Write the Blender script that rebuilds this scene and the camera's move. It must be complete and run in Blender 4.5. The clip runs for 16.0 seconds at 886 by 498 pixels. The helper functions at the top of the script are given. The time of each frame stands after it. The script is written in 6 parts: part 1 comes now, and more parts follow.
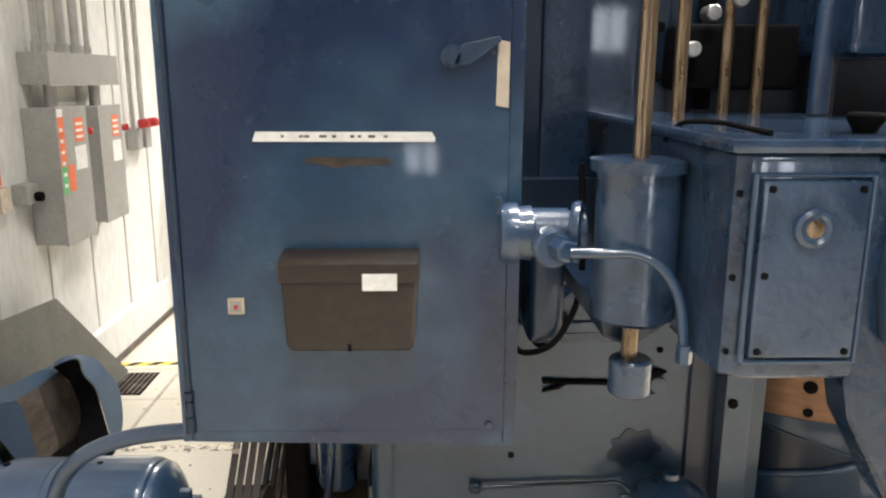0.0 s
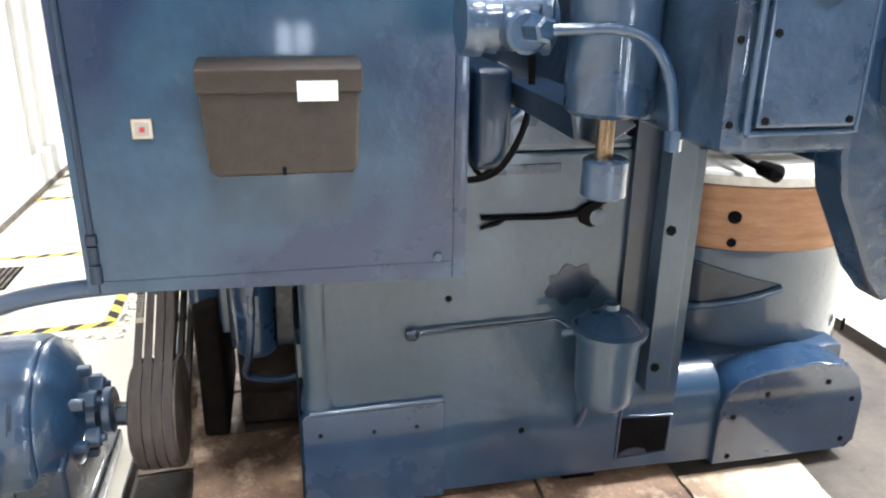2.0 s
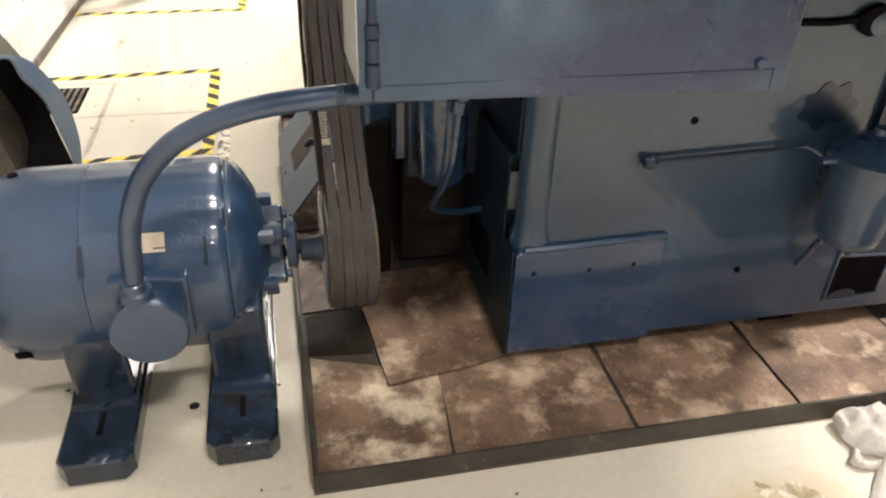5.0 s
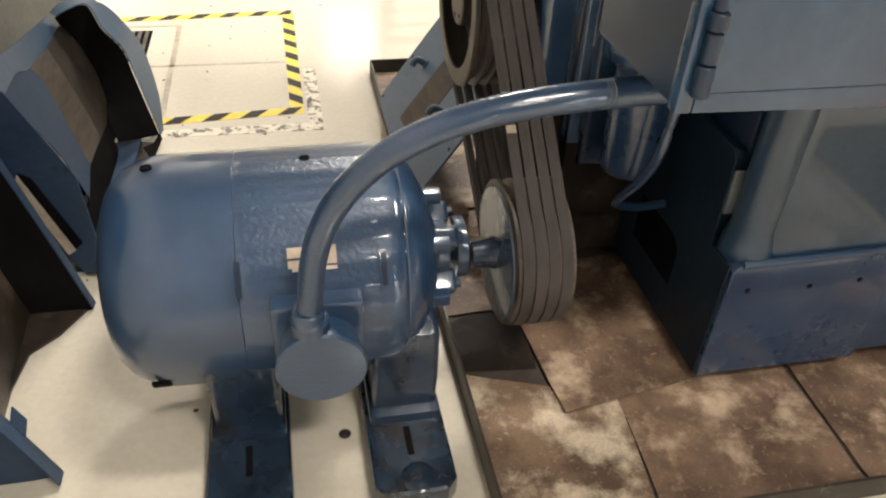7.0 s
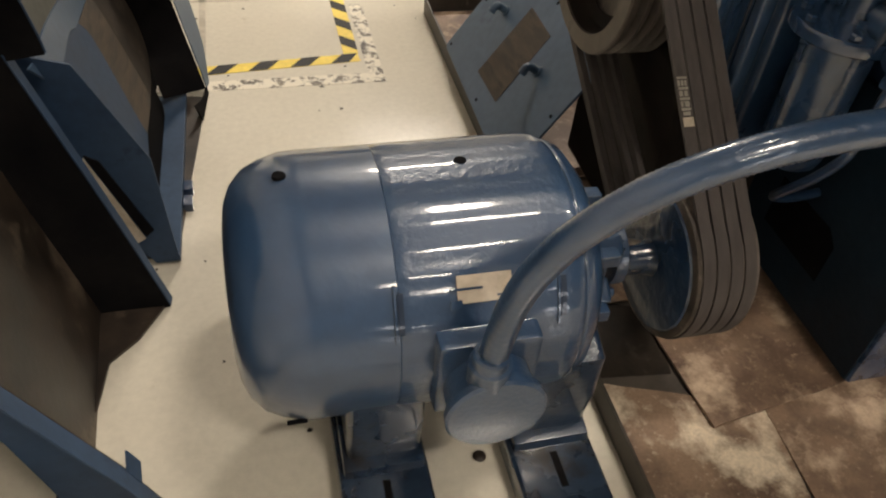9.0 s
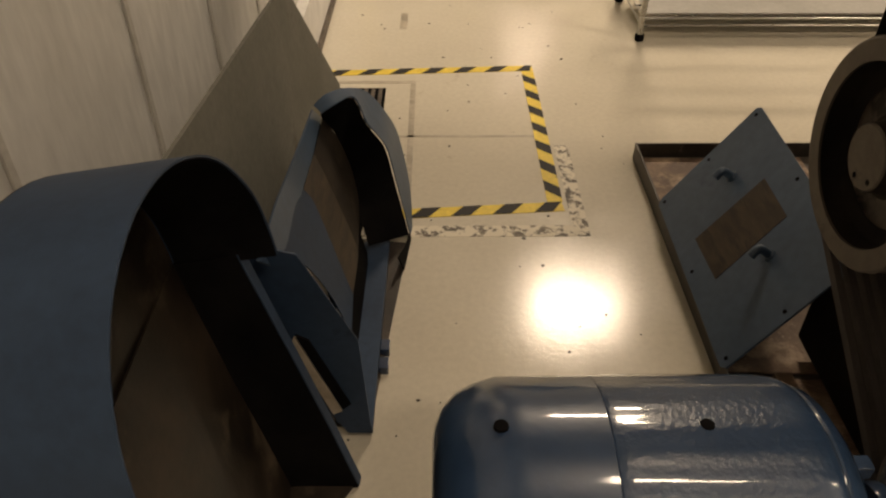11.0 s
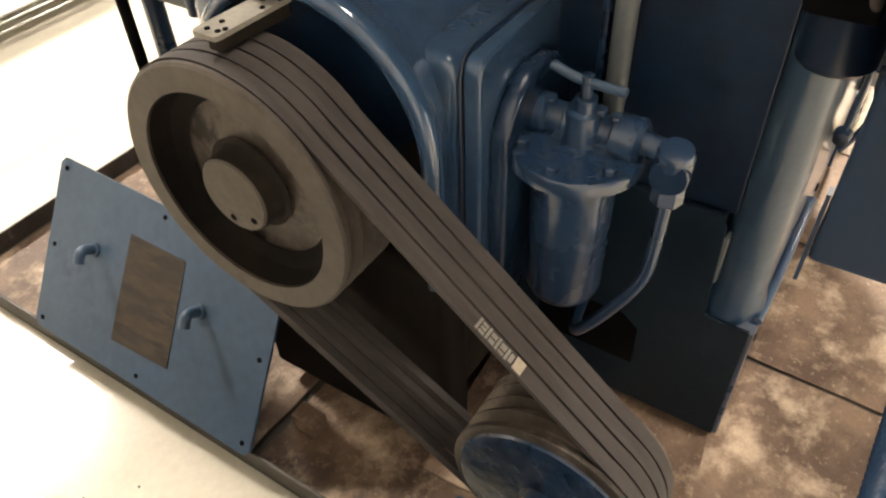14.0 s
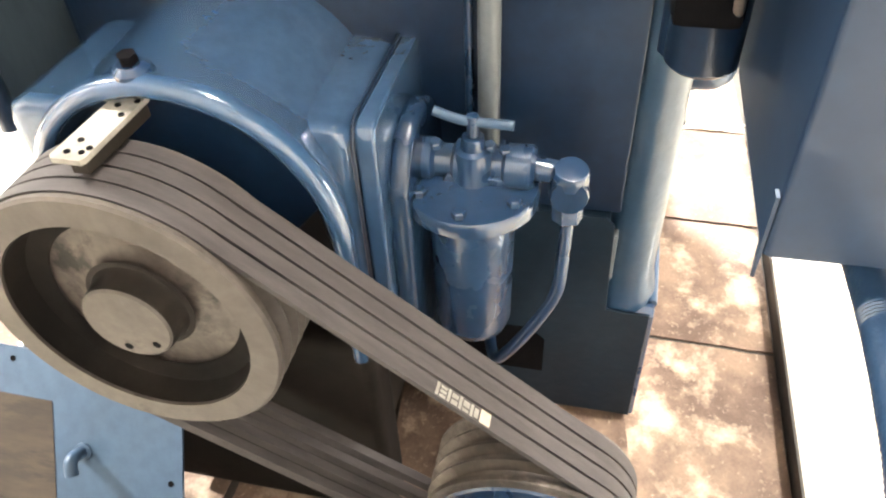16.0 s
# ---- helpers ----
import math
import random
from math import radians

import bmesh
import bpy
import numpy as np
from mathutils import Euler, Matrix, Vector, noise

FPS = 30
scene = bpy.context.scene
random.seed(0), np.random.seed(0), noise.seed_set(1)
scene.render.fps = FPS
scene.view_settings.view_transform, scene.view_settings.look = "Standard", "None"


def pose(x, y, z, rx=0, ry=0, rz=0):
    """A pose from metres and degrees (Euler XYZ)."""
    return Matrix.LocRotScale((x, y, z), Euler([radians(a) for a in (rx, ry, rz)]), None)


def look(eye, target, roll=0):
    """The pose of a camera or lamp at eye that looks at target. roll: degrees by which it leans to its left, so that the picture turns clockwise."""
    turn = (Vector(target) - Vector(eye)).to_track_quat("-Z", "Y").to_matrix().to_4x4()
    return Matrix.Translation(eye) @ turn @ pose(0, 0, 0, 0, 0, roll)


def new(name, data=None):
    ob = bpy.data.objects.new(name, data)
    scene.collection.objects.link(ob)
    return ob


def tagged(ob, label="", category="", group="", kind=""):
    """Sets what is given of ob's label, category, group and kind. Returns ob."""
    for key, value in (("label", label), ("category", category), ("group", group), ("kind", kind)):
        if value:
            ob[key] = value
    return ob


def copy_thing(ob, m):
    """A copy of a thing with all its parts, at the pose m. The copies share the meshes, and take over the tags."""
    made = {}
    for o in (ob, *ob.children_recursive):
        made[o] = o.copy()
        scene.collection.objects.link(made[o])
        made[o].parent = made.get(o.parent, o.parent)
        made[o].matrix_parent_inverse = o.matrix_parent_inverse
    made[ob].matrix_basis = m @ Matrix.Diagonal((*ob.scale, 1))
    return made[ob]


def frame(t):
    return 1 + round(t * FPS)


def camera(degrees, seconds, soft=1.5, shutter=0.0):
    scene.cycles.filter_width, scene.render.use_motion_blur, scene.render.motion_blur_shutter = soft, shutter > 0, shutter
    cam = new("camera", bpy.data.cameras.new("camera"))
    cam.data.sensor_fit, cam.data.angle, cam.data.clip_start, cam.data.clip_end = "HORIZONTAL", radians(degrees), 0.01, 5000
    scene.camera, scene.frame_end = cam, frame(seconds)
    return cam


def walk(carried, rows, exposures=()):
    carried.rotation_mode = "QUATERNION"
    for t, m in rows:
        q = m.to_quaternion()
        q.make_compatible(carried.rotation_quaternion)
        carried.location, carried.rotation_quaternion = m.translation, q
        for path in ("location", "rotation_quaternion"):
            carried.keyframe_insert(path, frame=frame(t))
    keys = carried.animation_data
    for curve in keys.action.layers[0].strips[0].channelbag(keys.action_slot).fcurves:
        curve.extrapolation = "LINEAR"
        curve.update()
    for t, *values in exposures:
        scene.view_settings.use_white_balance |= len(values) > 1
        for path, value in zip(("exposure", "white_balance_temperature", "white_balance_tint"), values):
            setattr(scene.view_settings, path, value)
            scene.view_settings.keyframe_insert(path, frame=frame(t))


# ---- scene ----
import collections
cam = camera(60.9, 16.0, 2.2)
PATH = [
    (0, (0.127, 0.524, 1.573), (0.178, 2.474, 1.132), 0.2),
    (0.5, (0.115, 0.535, 1.53), (0.256, 2.459, 1.004), 0.0),
    (1, (0.078, 0.535, 1.497), (0.315, 2.436, 0.921), 0.0),
    (1.5, (0.02, 0.585, 1.447), (0.358, 2.437, 0.773), 1.7),
    (2, (-0.011, 0.645, 1.375), (0.374, 2.484, 0.688), 0.7),
    (2.5, (-0.077, 0.73, 1.344), (0.387, 2.538, 0.627), -0.0),
    (3, (-0.235, 0.74, 1.333), (0.372, 2.526, 0.67), 0.2),
    (3.5, (-0.417, 0.725, 1.299), (0.305, 2.44, 0.565), 1.9),
    (4, (-0.501, 0.791, 1.256), (0.175, 2.45, 0.366), 3.0),
    (4.5, (-0.537, 0.882, 1.209), (0.102, 2.492, 0.209), 3.5),
    (5, (-0.506, 0.961, 1.228), (-0.112, 2.607, 0.162), 2.1),
    (5.2, (-0.554, 0.99, 1.235), (-0.187, 2.651, 0.183), 2.5),
    (7.3, (-0.818, 1.386, 1.183), (-0.452, 2.897, -0.075), 3.5),
    (7.5, (-0.834, 1.414, 1.185), (-0.437, 2.9, -0.093), 4.1),
    (8, (-0.899, 1.487, 1.188), (-0.422, 2.958, -0.079), 4.6),
    (8.5, (-1.0, 1.555, 1.181), (-0.448, 2.93, -0.163), 3.3),
    (9, (-1.055, 1.642, 1.178), (-0.632, 3.025, -0.203), 5.8),
    (9.5, (-1.047, 1.695, 1.232), (-1.005, 3.203, -0.081), 0.8),
    (9.7, (-1.046, 1.725, 1.225), (-1.105, 3.246, -0.072), 0.3),
    (11.8, (-1.161, 1.946, 1.307), (-0.917, 3.492, 0.063), -0.6),
    (12, (-1.119, 1.962, 1.283), (-0.731, 3.455, 0.009), -0.5),
    (12.5, (-1.007, 2.048, 1.286), (-0.364, 3.456, 0.019), -2.7),
    (13, (-0.932, 2.071, 1.26), (-0.106, 3.345, -0.042), -4.1),
    (13.5, (-0.905, 2.131, 1.242), (0.149, 3.218, -0.064), -3.7),
    (14, (-0.916, 2.266, 1.255), (0.285, 3.086, -0.118), -2.4),
    (14.5, (-0.912, 2.305, 1.265), (0.34, 3.02, -0.12), -1.4),
    (15, (-0.898, 2.295, 1.265), (0.377, 3.029, -0.09), -0.8),
    (15.5, (-0.893, 2.36, 1.28), (0.478, 2.95, -0.051), -2.0),
    (16, (-0.914, 2.419, 1.282), (0.505, 2.786, -0.079), -3.0),
]
EXPOSURES = [
    (0.0, 0.15, 6120, 12), (1.0, 0.45, 5870, 11), (1.5, 0.72, 5770, 11), (2.5, 1.05, 5520, 11), (3.5, 0.6, 5970, 13), (5.0, 0.26, 6330, 14), (7.5, 0.2, 6480, 13),
    (9.0, -0.25, 6800, 14), (9.7, -0.75, 7620, 16), (11.8, -1.4, 8620, 19), (12.5, -1.45, 8620, 19), (13.0, -1.2, 8120, 17), (13.5, -0.1, 7100, 14), (14.0, 0.85, 6750, 13), (14.5, 1.5, 6400, 12), (15.0, 1.9, 6250, 12), (16.0, 2.5, 6100, 12)]
walk(cam, [(t, look(eye, target, roll)) for t, eye, target, roll in PATH], EXPOSURES)

# ---- world and lamps ----
world = bpy.data.worlds.new("world")
scene.world = world
world.use_nodes = True
world.node_tree.nodes["Background"].inputs[0].default_value = (0.9, 0.93, 1.0, 1)
world.node_tree.nodes["Background"].inputs[1].default_value = 0.03
# lamps at x 3.4 and 6.4 are added to brighten the right side
LAMPS = [(0.35, 2.4, 68), (0.35, -0.25, 84), (0.35, -2.9, 66), (0.4, 8.0, 380), (0.45, 14.7, 132), (3.4, 2.4, 300), (3.4, 8.0, 180), (6.4, 5.2, 150), (6.4, -1.0, 96)]


def lamp(x, y, power, z=4.45):
    data = bpy.data.lights.new("area_lamp", "AREA")
    data.shape, data.size, data.size_y, data.energy, data.color = "RECTANGLE", 0.85, 0.35, power, (1.0, 0.94, 0.83)
    data.spread = radians(140)
    ob = new("area_lamp", data)
    ob.matrix_world = pose(x, y, z, 0, 0, 0)


for lx, ly, lp in LAMPS:
    lamp(lx, ly, lp)


# ---- materials ----
def nodes_of(name):
    m = bpy.data.materials.new(name)
    m.use_nodes = True
    nt = m.node_tree
    return m, nt, nt.nodes["Principled BSDF"]


def noise_node(nt, scale, detail=4.0, rough=0.6, stretch=(1, 1, 1), coord="Object"):
    tc = nt.nodes.new("ShaderNodeTexCoord")
    mp = nt.nodes.new("ShaderNodeMapping")
    mp.inputs["Scale"].default_value = stretch
    n = nt.nodes.new("ShaderNodeTexNoise")
    n.inputs["Scale"].default_value, n.inputs["Detail"].default_value, n.inputs["Roughness"].default_value = scale, detail, rough
    nt.links.new(tc.outputs[coord], mp.inputs["Vector"])
    nt.links.new(mp.outputs["Vector"], n.inputs["Vector"])
    return n


def ramp_node(nt, fac, stops):
    r = nt.nodes.new("ShaderNodeValToRGB")
    els = r.color_ramp.elements
    while len(els) < len(stops):
        els.new(0.5)
    for e, (p, c) in zip(els, stops):
        e.position = p
        e.color = (*c, 1) if len(c) == 3 else c
    nt.links.new(fac, r.inputs["Fac"])
    return r


def mix_node(nt, fac, a, b, mode="MIX"):
    m = nt.nodes.new("ShaderNodeMix")
    m.data_type, m.blend_type = "RGBA", mode
    for sock, v in ((m.inputs[0], fac), (m.inputs[6], a), (m.inputs[7], b)):
        if isinstance(v, (int, float)):
            sock.default_value = v
        elif isinstance(v, tuple):
            sock.default_value = (*v, 1)
        else:
            nt.links.new(v, sock)
    return m.outputs[2]


def bump(nt, bsdf, height, strength, dist=0.01):
    b = nt.nodes.new("ShaderNodeBump")
    b.inputs["Strength"].default_value, b.inputs["Distance"].default_value = strength, dist
    nt.links.new(height, b.inputs["Height"])
    nt.links.new(b.outputs[0], bsdf.inputs["Normal"])
    return b


def material(name, a, b, scale=6.0, rough=0.5, metal=0.0, fine=60.0, bumps=0.1, coat=0.0, stretch=(1, 1, 1), spots=None, rough_var=0.12, dist=0.004, spot_scale=9.0, spot_at=(0.62, 0.72), spot_detail=6, peel=0.0, peel_scale=42):
    """Two tones in soft patches, a fine grain, uneven gloss and relief; spots: a third tone in sharp-edged patches."""
    m, nt, p = nodes_of(name)
    big = noise_node(nt, scale, 5, 0.62, stretch)
    fin = noise_node(nt, fine, 3, 0.6, stretch)
    col = ramp_node(nt, big.outputs[0], [(0.34, a), (0.66, b)]).outputs[0]
    grain = ramp_node(nt, fin.outputs[0], [(0.25, (0.8, 0.8, 0.8)), (0.75, (1.15, 1.15, 1.15))]).outputs[0]
    col = mix_node(nt, 0.7, col, grain, "MULTIPLY")
    if spots:
        sp = noise_node(nt, spot_scale, spot_detail, 0.7 if spot_detail > 3 else 0.45, stretch)
        f = ramp_node(nt, sp.outputs[0], [(spot_at[0], (0, 0, 0)), (spot_at[1], (1, 1, 1))]).outputs[0]
        col = mix_node(nt, f, col, spots)
    nt.links.new(col, p.inputs["Base Color"])
    rr = nt.nodes.new("ShaderNodeMapRange")
    rr.inputs["To Min"].default_value, rr.inputs["To Max"].default_value = max(0.02, rough - rough_var), min(1.0, rough + rough_var)
    nt.links.new(big.outputs[0], rr.inputs["Value"])
    nt.links.new(rr.outputs[0], p.inputs["Roughness"])
    p.inputs["Metallic"].default_value = metal
    p.inputs["Coat Weight"].default_value = coat
    p.inputs["Coat Roughness"].default_value = 0.06
    if bumps:
        h = nt.nodes.new("ShaderNodeMath")
        h.operation = "ADD"
        sc = nt.nodes.new("ShaderNodeMath")
        sc.operation = "MULTIPLY"
        sc.inputs[1].default_value = 0.35
        nt.links.new(fin.outputs[0], sc.inputs[0])
        nt.links.new(big.outputs[0], h.inputs[0])
        nt.links.new(sc.outputs[0], h.inputs[1])
        first = bump(nt, p, h.outputs[0], bumps, dist)
        if peel:
            pn = noise_node(nt, peel_scale, 2, 0.5)
            second = bump(nt, p, pn.outputs[0], peel, 0.01)
            nt.links.new(first.outputs[0], second.inputs["Normal"])
    return m


BLUE = material("blue_machine_enamel", (0.01589, 0.04004, 0.0893), (0.02759, 0.06006, 0.1216), 3.0, 0.28, fine=38, bumps=0.2, coat=0.85, spots=(0.008362, 0.02366, 0.0608), spot_scale=2.6, spot_at=(0.48, 0.74), dist=0.006, spot_detail=2, peel=0.12)
BLUE_CAST = material("greyish_blue_casting_paint", (0.02676, 0.05278, 0.095), (0.04014, 0.07098, 0.1178), 3.0, 0.34, fine=38, bumps=0.2, coat=0.6, spots=(0.007526, 0.02548, 0.0703), spot_scale=1.9, spot_at=(0.49, 0.63), dist=0.006, spot_detail=3, peel=0.12)


def two_coat(name, upper, lower, height, spread):
    """The paint of one material above a wavering line, that of another below it: their colours alone are mixed."""
    m = material(name, *upper, 3.0, 0.34, fine=38, bumps=0.2, coat=0.6, spots=(0.007526, 0.02548, 0.0703), spot_scale=1.9, spot_at=(0.52, 0.63), dist=0.006, spot_detail=3, peel=0.12)
    nt = m.node_tree
    bsdf = nt.nodes["Principled BSDF"]
    old = bsdf.inputs["Base Color"].links[0].from_socket
    geo, sep, add = nt.nodes.new("ShaderNodeNewGeometry"), nt.nodes.new("ShaderNodeSeparateXYZ"), nt.nodes.new("ShaderNodeMath")
    add.operation = "MULTIPLY_ADD"
    add.inputs[1].default_value = spread
    wave = noise_node(nt, 2.3, 4, 0.6)
    nt.links.new(geo.outputs["Position"], sep.inputs[0])
    nt.links.new(wave.outputs[0], add.inputs[0])
    nt.links.new(sep.outputs["Z"], add.inputs[2])
    f = ramp_node(nt, add.outputs[0], [(height - 0.03, (1, 1, 1)), (height + 0.06, (0, 0, 0))]).outputs[0]
    tone = ramp_node(nt, noise_node(nt, 4, 5, 0.6).outputs[0], [(0.35, lower[0]), (0.65, lower[1])]).outputs[0]
    nt.links.new(mix_node(nt, f, old, tone), bsdf.inputs["Base Color"])
    return m


BASE_COAT = two_coat("base_two_coat_paint", ((0.0195, 0.0440, 0.079), (0.0300, 0.0605, 0.100)), ((0.0115, 0.0370, 0.082), (0.0205, 0.0545, 0.107)), 0.53, 0.36)
BLUE_DARK = material("dark_blue_enamel", (0.00669, 0.02002, 0.0475), (0.01505, 0.03731, 0.0779), 4, 0.28, fine=38, bumps=0.2, coat=0.5, peel=0.30)
BLUE_SHEET = material("blue_sheet_metal_enamel", (0.0135, 0.0440, 0.0930), (0.0320, 0.0780, 0.1340), 2.4, 0.26, fine=30, bumps=0.08, coat=0.45, spots=(0.002509, 0.01547, 0.057), spot_scale=2.6, spot_at=(0.45, 0.585), dist=0.008, spot_detail=3, peel=0.14)
# navy enamel; also carries the shade of hollow, side and housing face
BLUE_NAVY = material("dark_navy_enamel", (0.002927, 0.009555, 0.02565), (0.007526, 0.02093, 0.0475), 5, 0.34, fine=40, bumps=0.25, coat=0.3, spots=(0.01087, 0.0273, 0.0589), spot_scale=6)
BLUE_GREASE = material("greasy_dark_blue_paint", (0.0075, 0.0145, 0.0270), (0.0230, 0.0430, 0.0750), 6, 0.26, fine=45, bumps=0.4, coat=0.5, spots=(0.016, 0.013, 0.011), spot_scale=7, spot_at=(0.5, 0.62))
BLUE_MOTOR = material("blue_motor_enamel", (0.01672, 0.04186, 0.0912), (0.02509, 0.05642, 0.1121), 5, 0.34, fine=26, bumps=0.15, coat=0.95, dist=0.006, stretch=(0.45, 1, 1), peel=0.14, peel_scale=120)
BLUE_BELL = material("smooth_blue_motor_enamel", (0.01672, 0.04186, 0.0912), (0.02509, 0.05642, 0.1121), 5, 0.36, fine=26, bumps=0.1, coat=0.8, dist=0.006, peel=0.05)
# lighter blue on dome, casing, joint flange and drum ledge
BLUE_GLOSS = material("light_glossy_blue_enamel", (0.0280, 0.0630, 0.124), (0.0420, 0.0850, 0.155), 5, 0.2, fine=38, bumps=0.08, coat=1.0, peel=0.1)
BLUE_LID = material("glossy_dark_blue_enamel", (0.0160, 0.0385, 0.083), (0.0250, 0.0540, 0.107), 5, 0.2, fine=38, bumps=0.08, coat=1.0, peel=0.12, peel_scale=60)
# cabinet body darker than its door: side shade put into this blue
BLUE_CAB = material("shaded_blue_cabinet_enamel", (0.0060, 0.0175, 0.0420), (0.0115, 0.0290, 0.0615), 3, 0.45, fine=38, bumps=0.06, coat=0.12)
# blue-black of the base's left side, with that side's shade in it
SHADED_SIDE = material("shaded_side_blue_black_paint", (0.0042, 0.0120, 0.0220), (0.0100, 0.0225, 0.0370), 4, 0.5, fine=45, bumps=0.3, coat=0.04, peel=0.1, spots=(0.0055, 0.0095, 0.014), spot_scale=6)
SHADED_SIDE.node_tree.nodes["Principled BSDF"].inputs["Specular IOR Level"].default_value = 0.2
# motor blue darkened: shade beneath the motor put into the feet
BLUE_FOOT = material("shaded_blue_foot_enamel", (0.0060, 0.0150, 0.0330), (0.0140, 0.0310, 0.0600), 6, 0.28, fine=38, bumps=0.25, coat=0.7, peel=0.15, spots=(0.012, 0.011, 0.012), spot_scale=9, spot_at=(0.54, 0.66))
BLUE_WORN = material("worn_glossy_blue_enamel", (0.0113, 0.02975, 0.0665), (0.03842, 0.06825, 0.1235), 7, 0.3, fine=45, bumps=0.25, coat=0.85, rough_var=0.2, peel=0.25, spots=(0.00678, 0.01575, 0.038), spot_scale=5, spot_at=(0.52, 0.70), spot_detail=4)
BLUE_MOTOR.node_tree.nodes["Principled BSDF"].inputs["Coat Roughness"].default_value = 0.08
BLUE_GUARD = material("scuffed_blue_paint", (0.040, 0.074, 0.126), (0.062, 0.104, 0.162), 3, 0.42, fine=50, bumps=0.1, spots=(0.03024, 0.04778, 0.09927), spot_scale=6)
# guard blue darkened, the guards' shade put into the paint
BLUE_SHELL = material("shaded_guard_navy_paint", (0.0200, 0.0400, 0.076), (0.0334, 0.0620, 0.110), 3, 0.55, fine=50, bumps=0.12, spots=(0.012, 0.0235, 0.046), spot_scale=5)
BLUE_SHELL.node_tree.nodes["Principled BSDF"].inputs["Specular IOR Level"].default_value = 0.25
GRIME = material("oily_brown_grime", (0.006, 0.0045, 0.0036), (0.042, 0.029, 0.020), 5, 0.45, fine=40, bumps=0.3, spots=(0.16, 0.122, 0.086), spot_scale=3.4, spot_at=(0.54, 0.70), spot_detail=8)
# black parts, plus linings and recesses with shade put into their colour
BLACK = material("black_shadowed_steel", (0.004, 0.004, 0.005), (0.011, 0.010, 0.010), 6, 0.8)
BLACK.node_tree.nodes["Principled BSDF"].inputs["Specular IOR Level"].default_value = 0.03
STEEL = material("worn_steel", (0.36, 0.35, 0.33), (0.5, 0.49, 0.46), 20, 0.32, 0.9, bumps=0.05)
# near-black tone that holds the shade of the lower housing
BLACK_BROWN = material("near_black_brown", (0.0060, 0.0048, 0.0040), (0.0180, 0.0135, 0.0105), 8, 0.7, fine=50, bumps=0.35)
BLACK_BROWN.node_tree.nodes["Principled BSDF"].inputs["Specular IOR Level"].default_value = 0.12
# dark grease, and the shade put into the lower casing
GREASE_SHADE = material("dark_grease_and_shade", (0.012, 0.009, 0.007), (0.034, 0.025, 0.018), 9, 0.72, fine=50, bumps=0.35, spots=(0.07, 0.055, 0.042), spot_scale=10, spot_at=(0.58, 0.72))
GREASE_SHADE.node_tree.nodes["Principled BSDF"].inputs["Specular IOR Level"].default_value = 0.25
CAST = material("dusty_cast_iron", (0.078, 0.063, 0.052), (0.122, 0.101, 0.084), 9, 0.55, 0.25, fine=70, bumps=0.2, spots=(0.044, 0.03432, 0.02904), spot_scale=10)
CAST_WEB = material("mottled_greasy_cast_iron", (0.046, 0.035, 0.028), (0.180, 0.145, 0.118), 11, 0.45, 0.2, fine=70, bumps=0.4, spots=(0.020, 0.014, 0.011), spot_scale=9, spot_at=(0.50, 0.60), spot_detail=8)
CAST_DARK = material("greasy_cast_iron", (0.035, 0.027, 0.021), (0.12, 0.095, 0.075), 9, 0.5, 0.2, fine=70, bumps=0.3, spots=(0.20, 0.165, 0.135), spot_scale=11, spot_at=(0.5, 0.66))
RUBBER = material("dusty_grey_rubber_belt", (0.043, 0.034, 0.031), (0.069, 0.057, 0.052), 14, 0.7, fine=90, bumps=0.15, stretch=(6, 1, 1))
RUBBER_BLACK = material("black_rubber", (0.008, 0.008, 0.008), (0.018, 0.017, 0.017), 10, 0.6, bumps=0.15)
BRASS = material("oiled_brass", (0.17, 0.115, 0.07), (0.34, 0.25, 0.16), 18, 0.3, 0.85, stretch=(3, 3, 0.5))
BRONZE = material("bronze_casting", (0.24, 0.12, 0.06), (0.36, 0.19, 0.10), 12, 0.42, 0.35, stretch=(0.6, 0.6, 4))
PLASTIC = material("brown_plastic", (0.031, 0.0235, 0.0185), (0.042, 0.032, 0.0255), 30, 0.34, fine=160, bumps=0.08)
PLASTIC.node_tree.nodes["Principled BSDF"].inputs["Specular IOR Level"].default_value = 0.35
WHITE = material("white_label", (0.72, 0.71, 0.68), (0.82, 0.81, 0.79), 20, 0.5, bumps=0)
CREAM = material("aged_cream_label", (0.42, 0.34, 0.25), (0.6, 0.52, 0.42), 20, 0.6, bumps=0)
DIRTY = material("dirty_grey_beige_paint", (0.24, 0.215, 0.18), (0.42, 0.385, 0.33), 22, 0.5, bumps=0.1, spots=(0.12, 0.098, 0.076), spot_scale=30)


def cardboard(name, dark, mid, pale, scuffs, stains=0.5):
    """Brown board: broad oil stains, rubbed pale scuffs with frayed edges, fine specks; each sheet has its own pattern."""
    m, nt, p = nodes_of(name)
    info, tc = nt.nodes.new("ShaderNodeObjectInfo"), nt.nodes.new("ShaderNodeTexCoord")
    away = nt.nodes.new("ShaderNodeVectorMath")
    away.operation = "MULTIPLY_ADD"
    away.inputs[1].default_value = (0, 0, 40)
    spin = nt.nodes.new("ShaderNodeCombineXYZ")
    for k in range(3):
        nt.links.new(info.outputs["Random"], spin.inputs[k])
    nt.links.new(spin.outputs[0], away.inputs[0])
    nt.links.new(tc.outputs["Object"], away.inputs[2])

    def tone(scale, detail, rough, stops):
        n = nt.nodes.new("ShaderNodeTexNoise")
        n.inputs["Scale"].default_value, n.inputs["Detail"].default_value, n.inputs["Roughness"].default_value = scale, detail, rough
        nt.links.new(away.outputs[0], n.inputs["Vector"])
        return n, ramp_node(nt, n.outputs[0], stops).outputs[0]

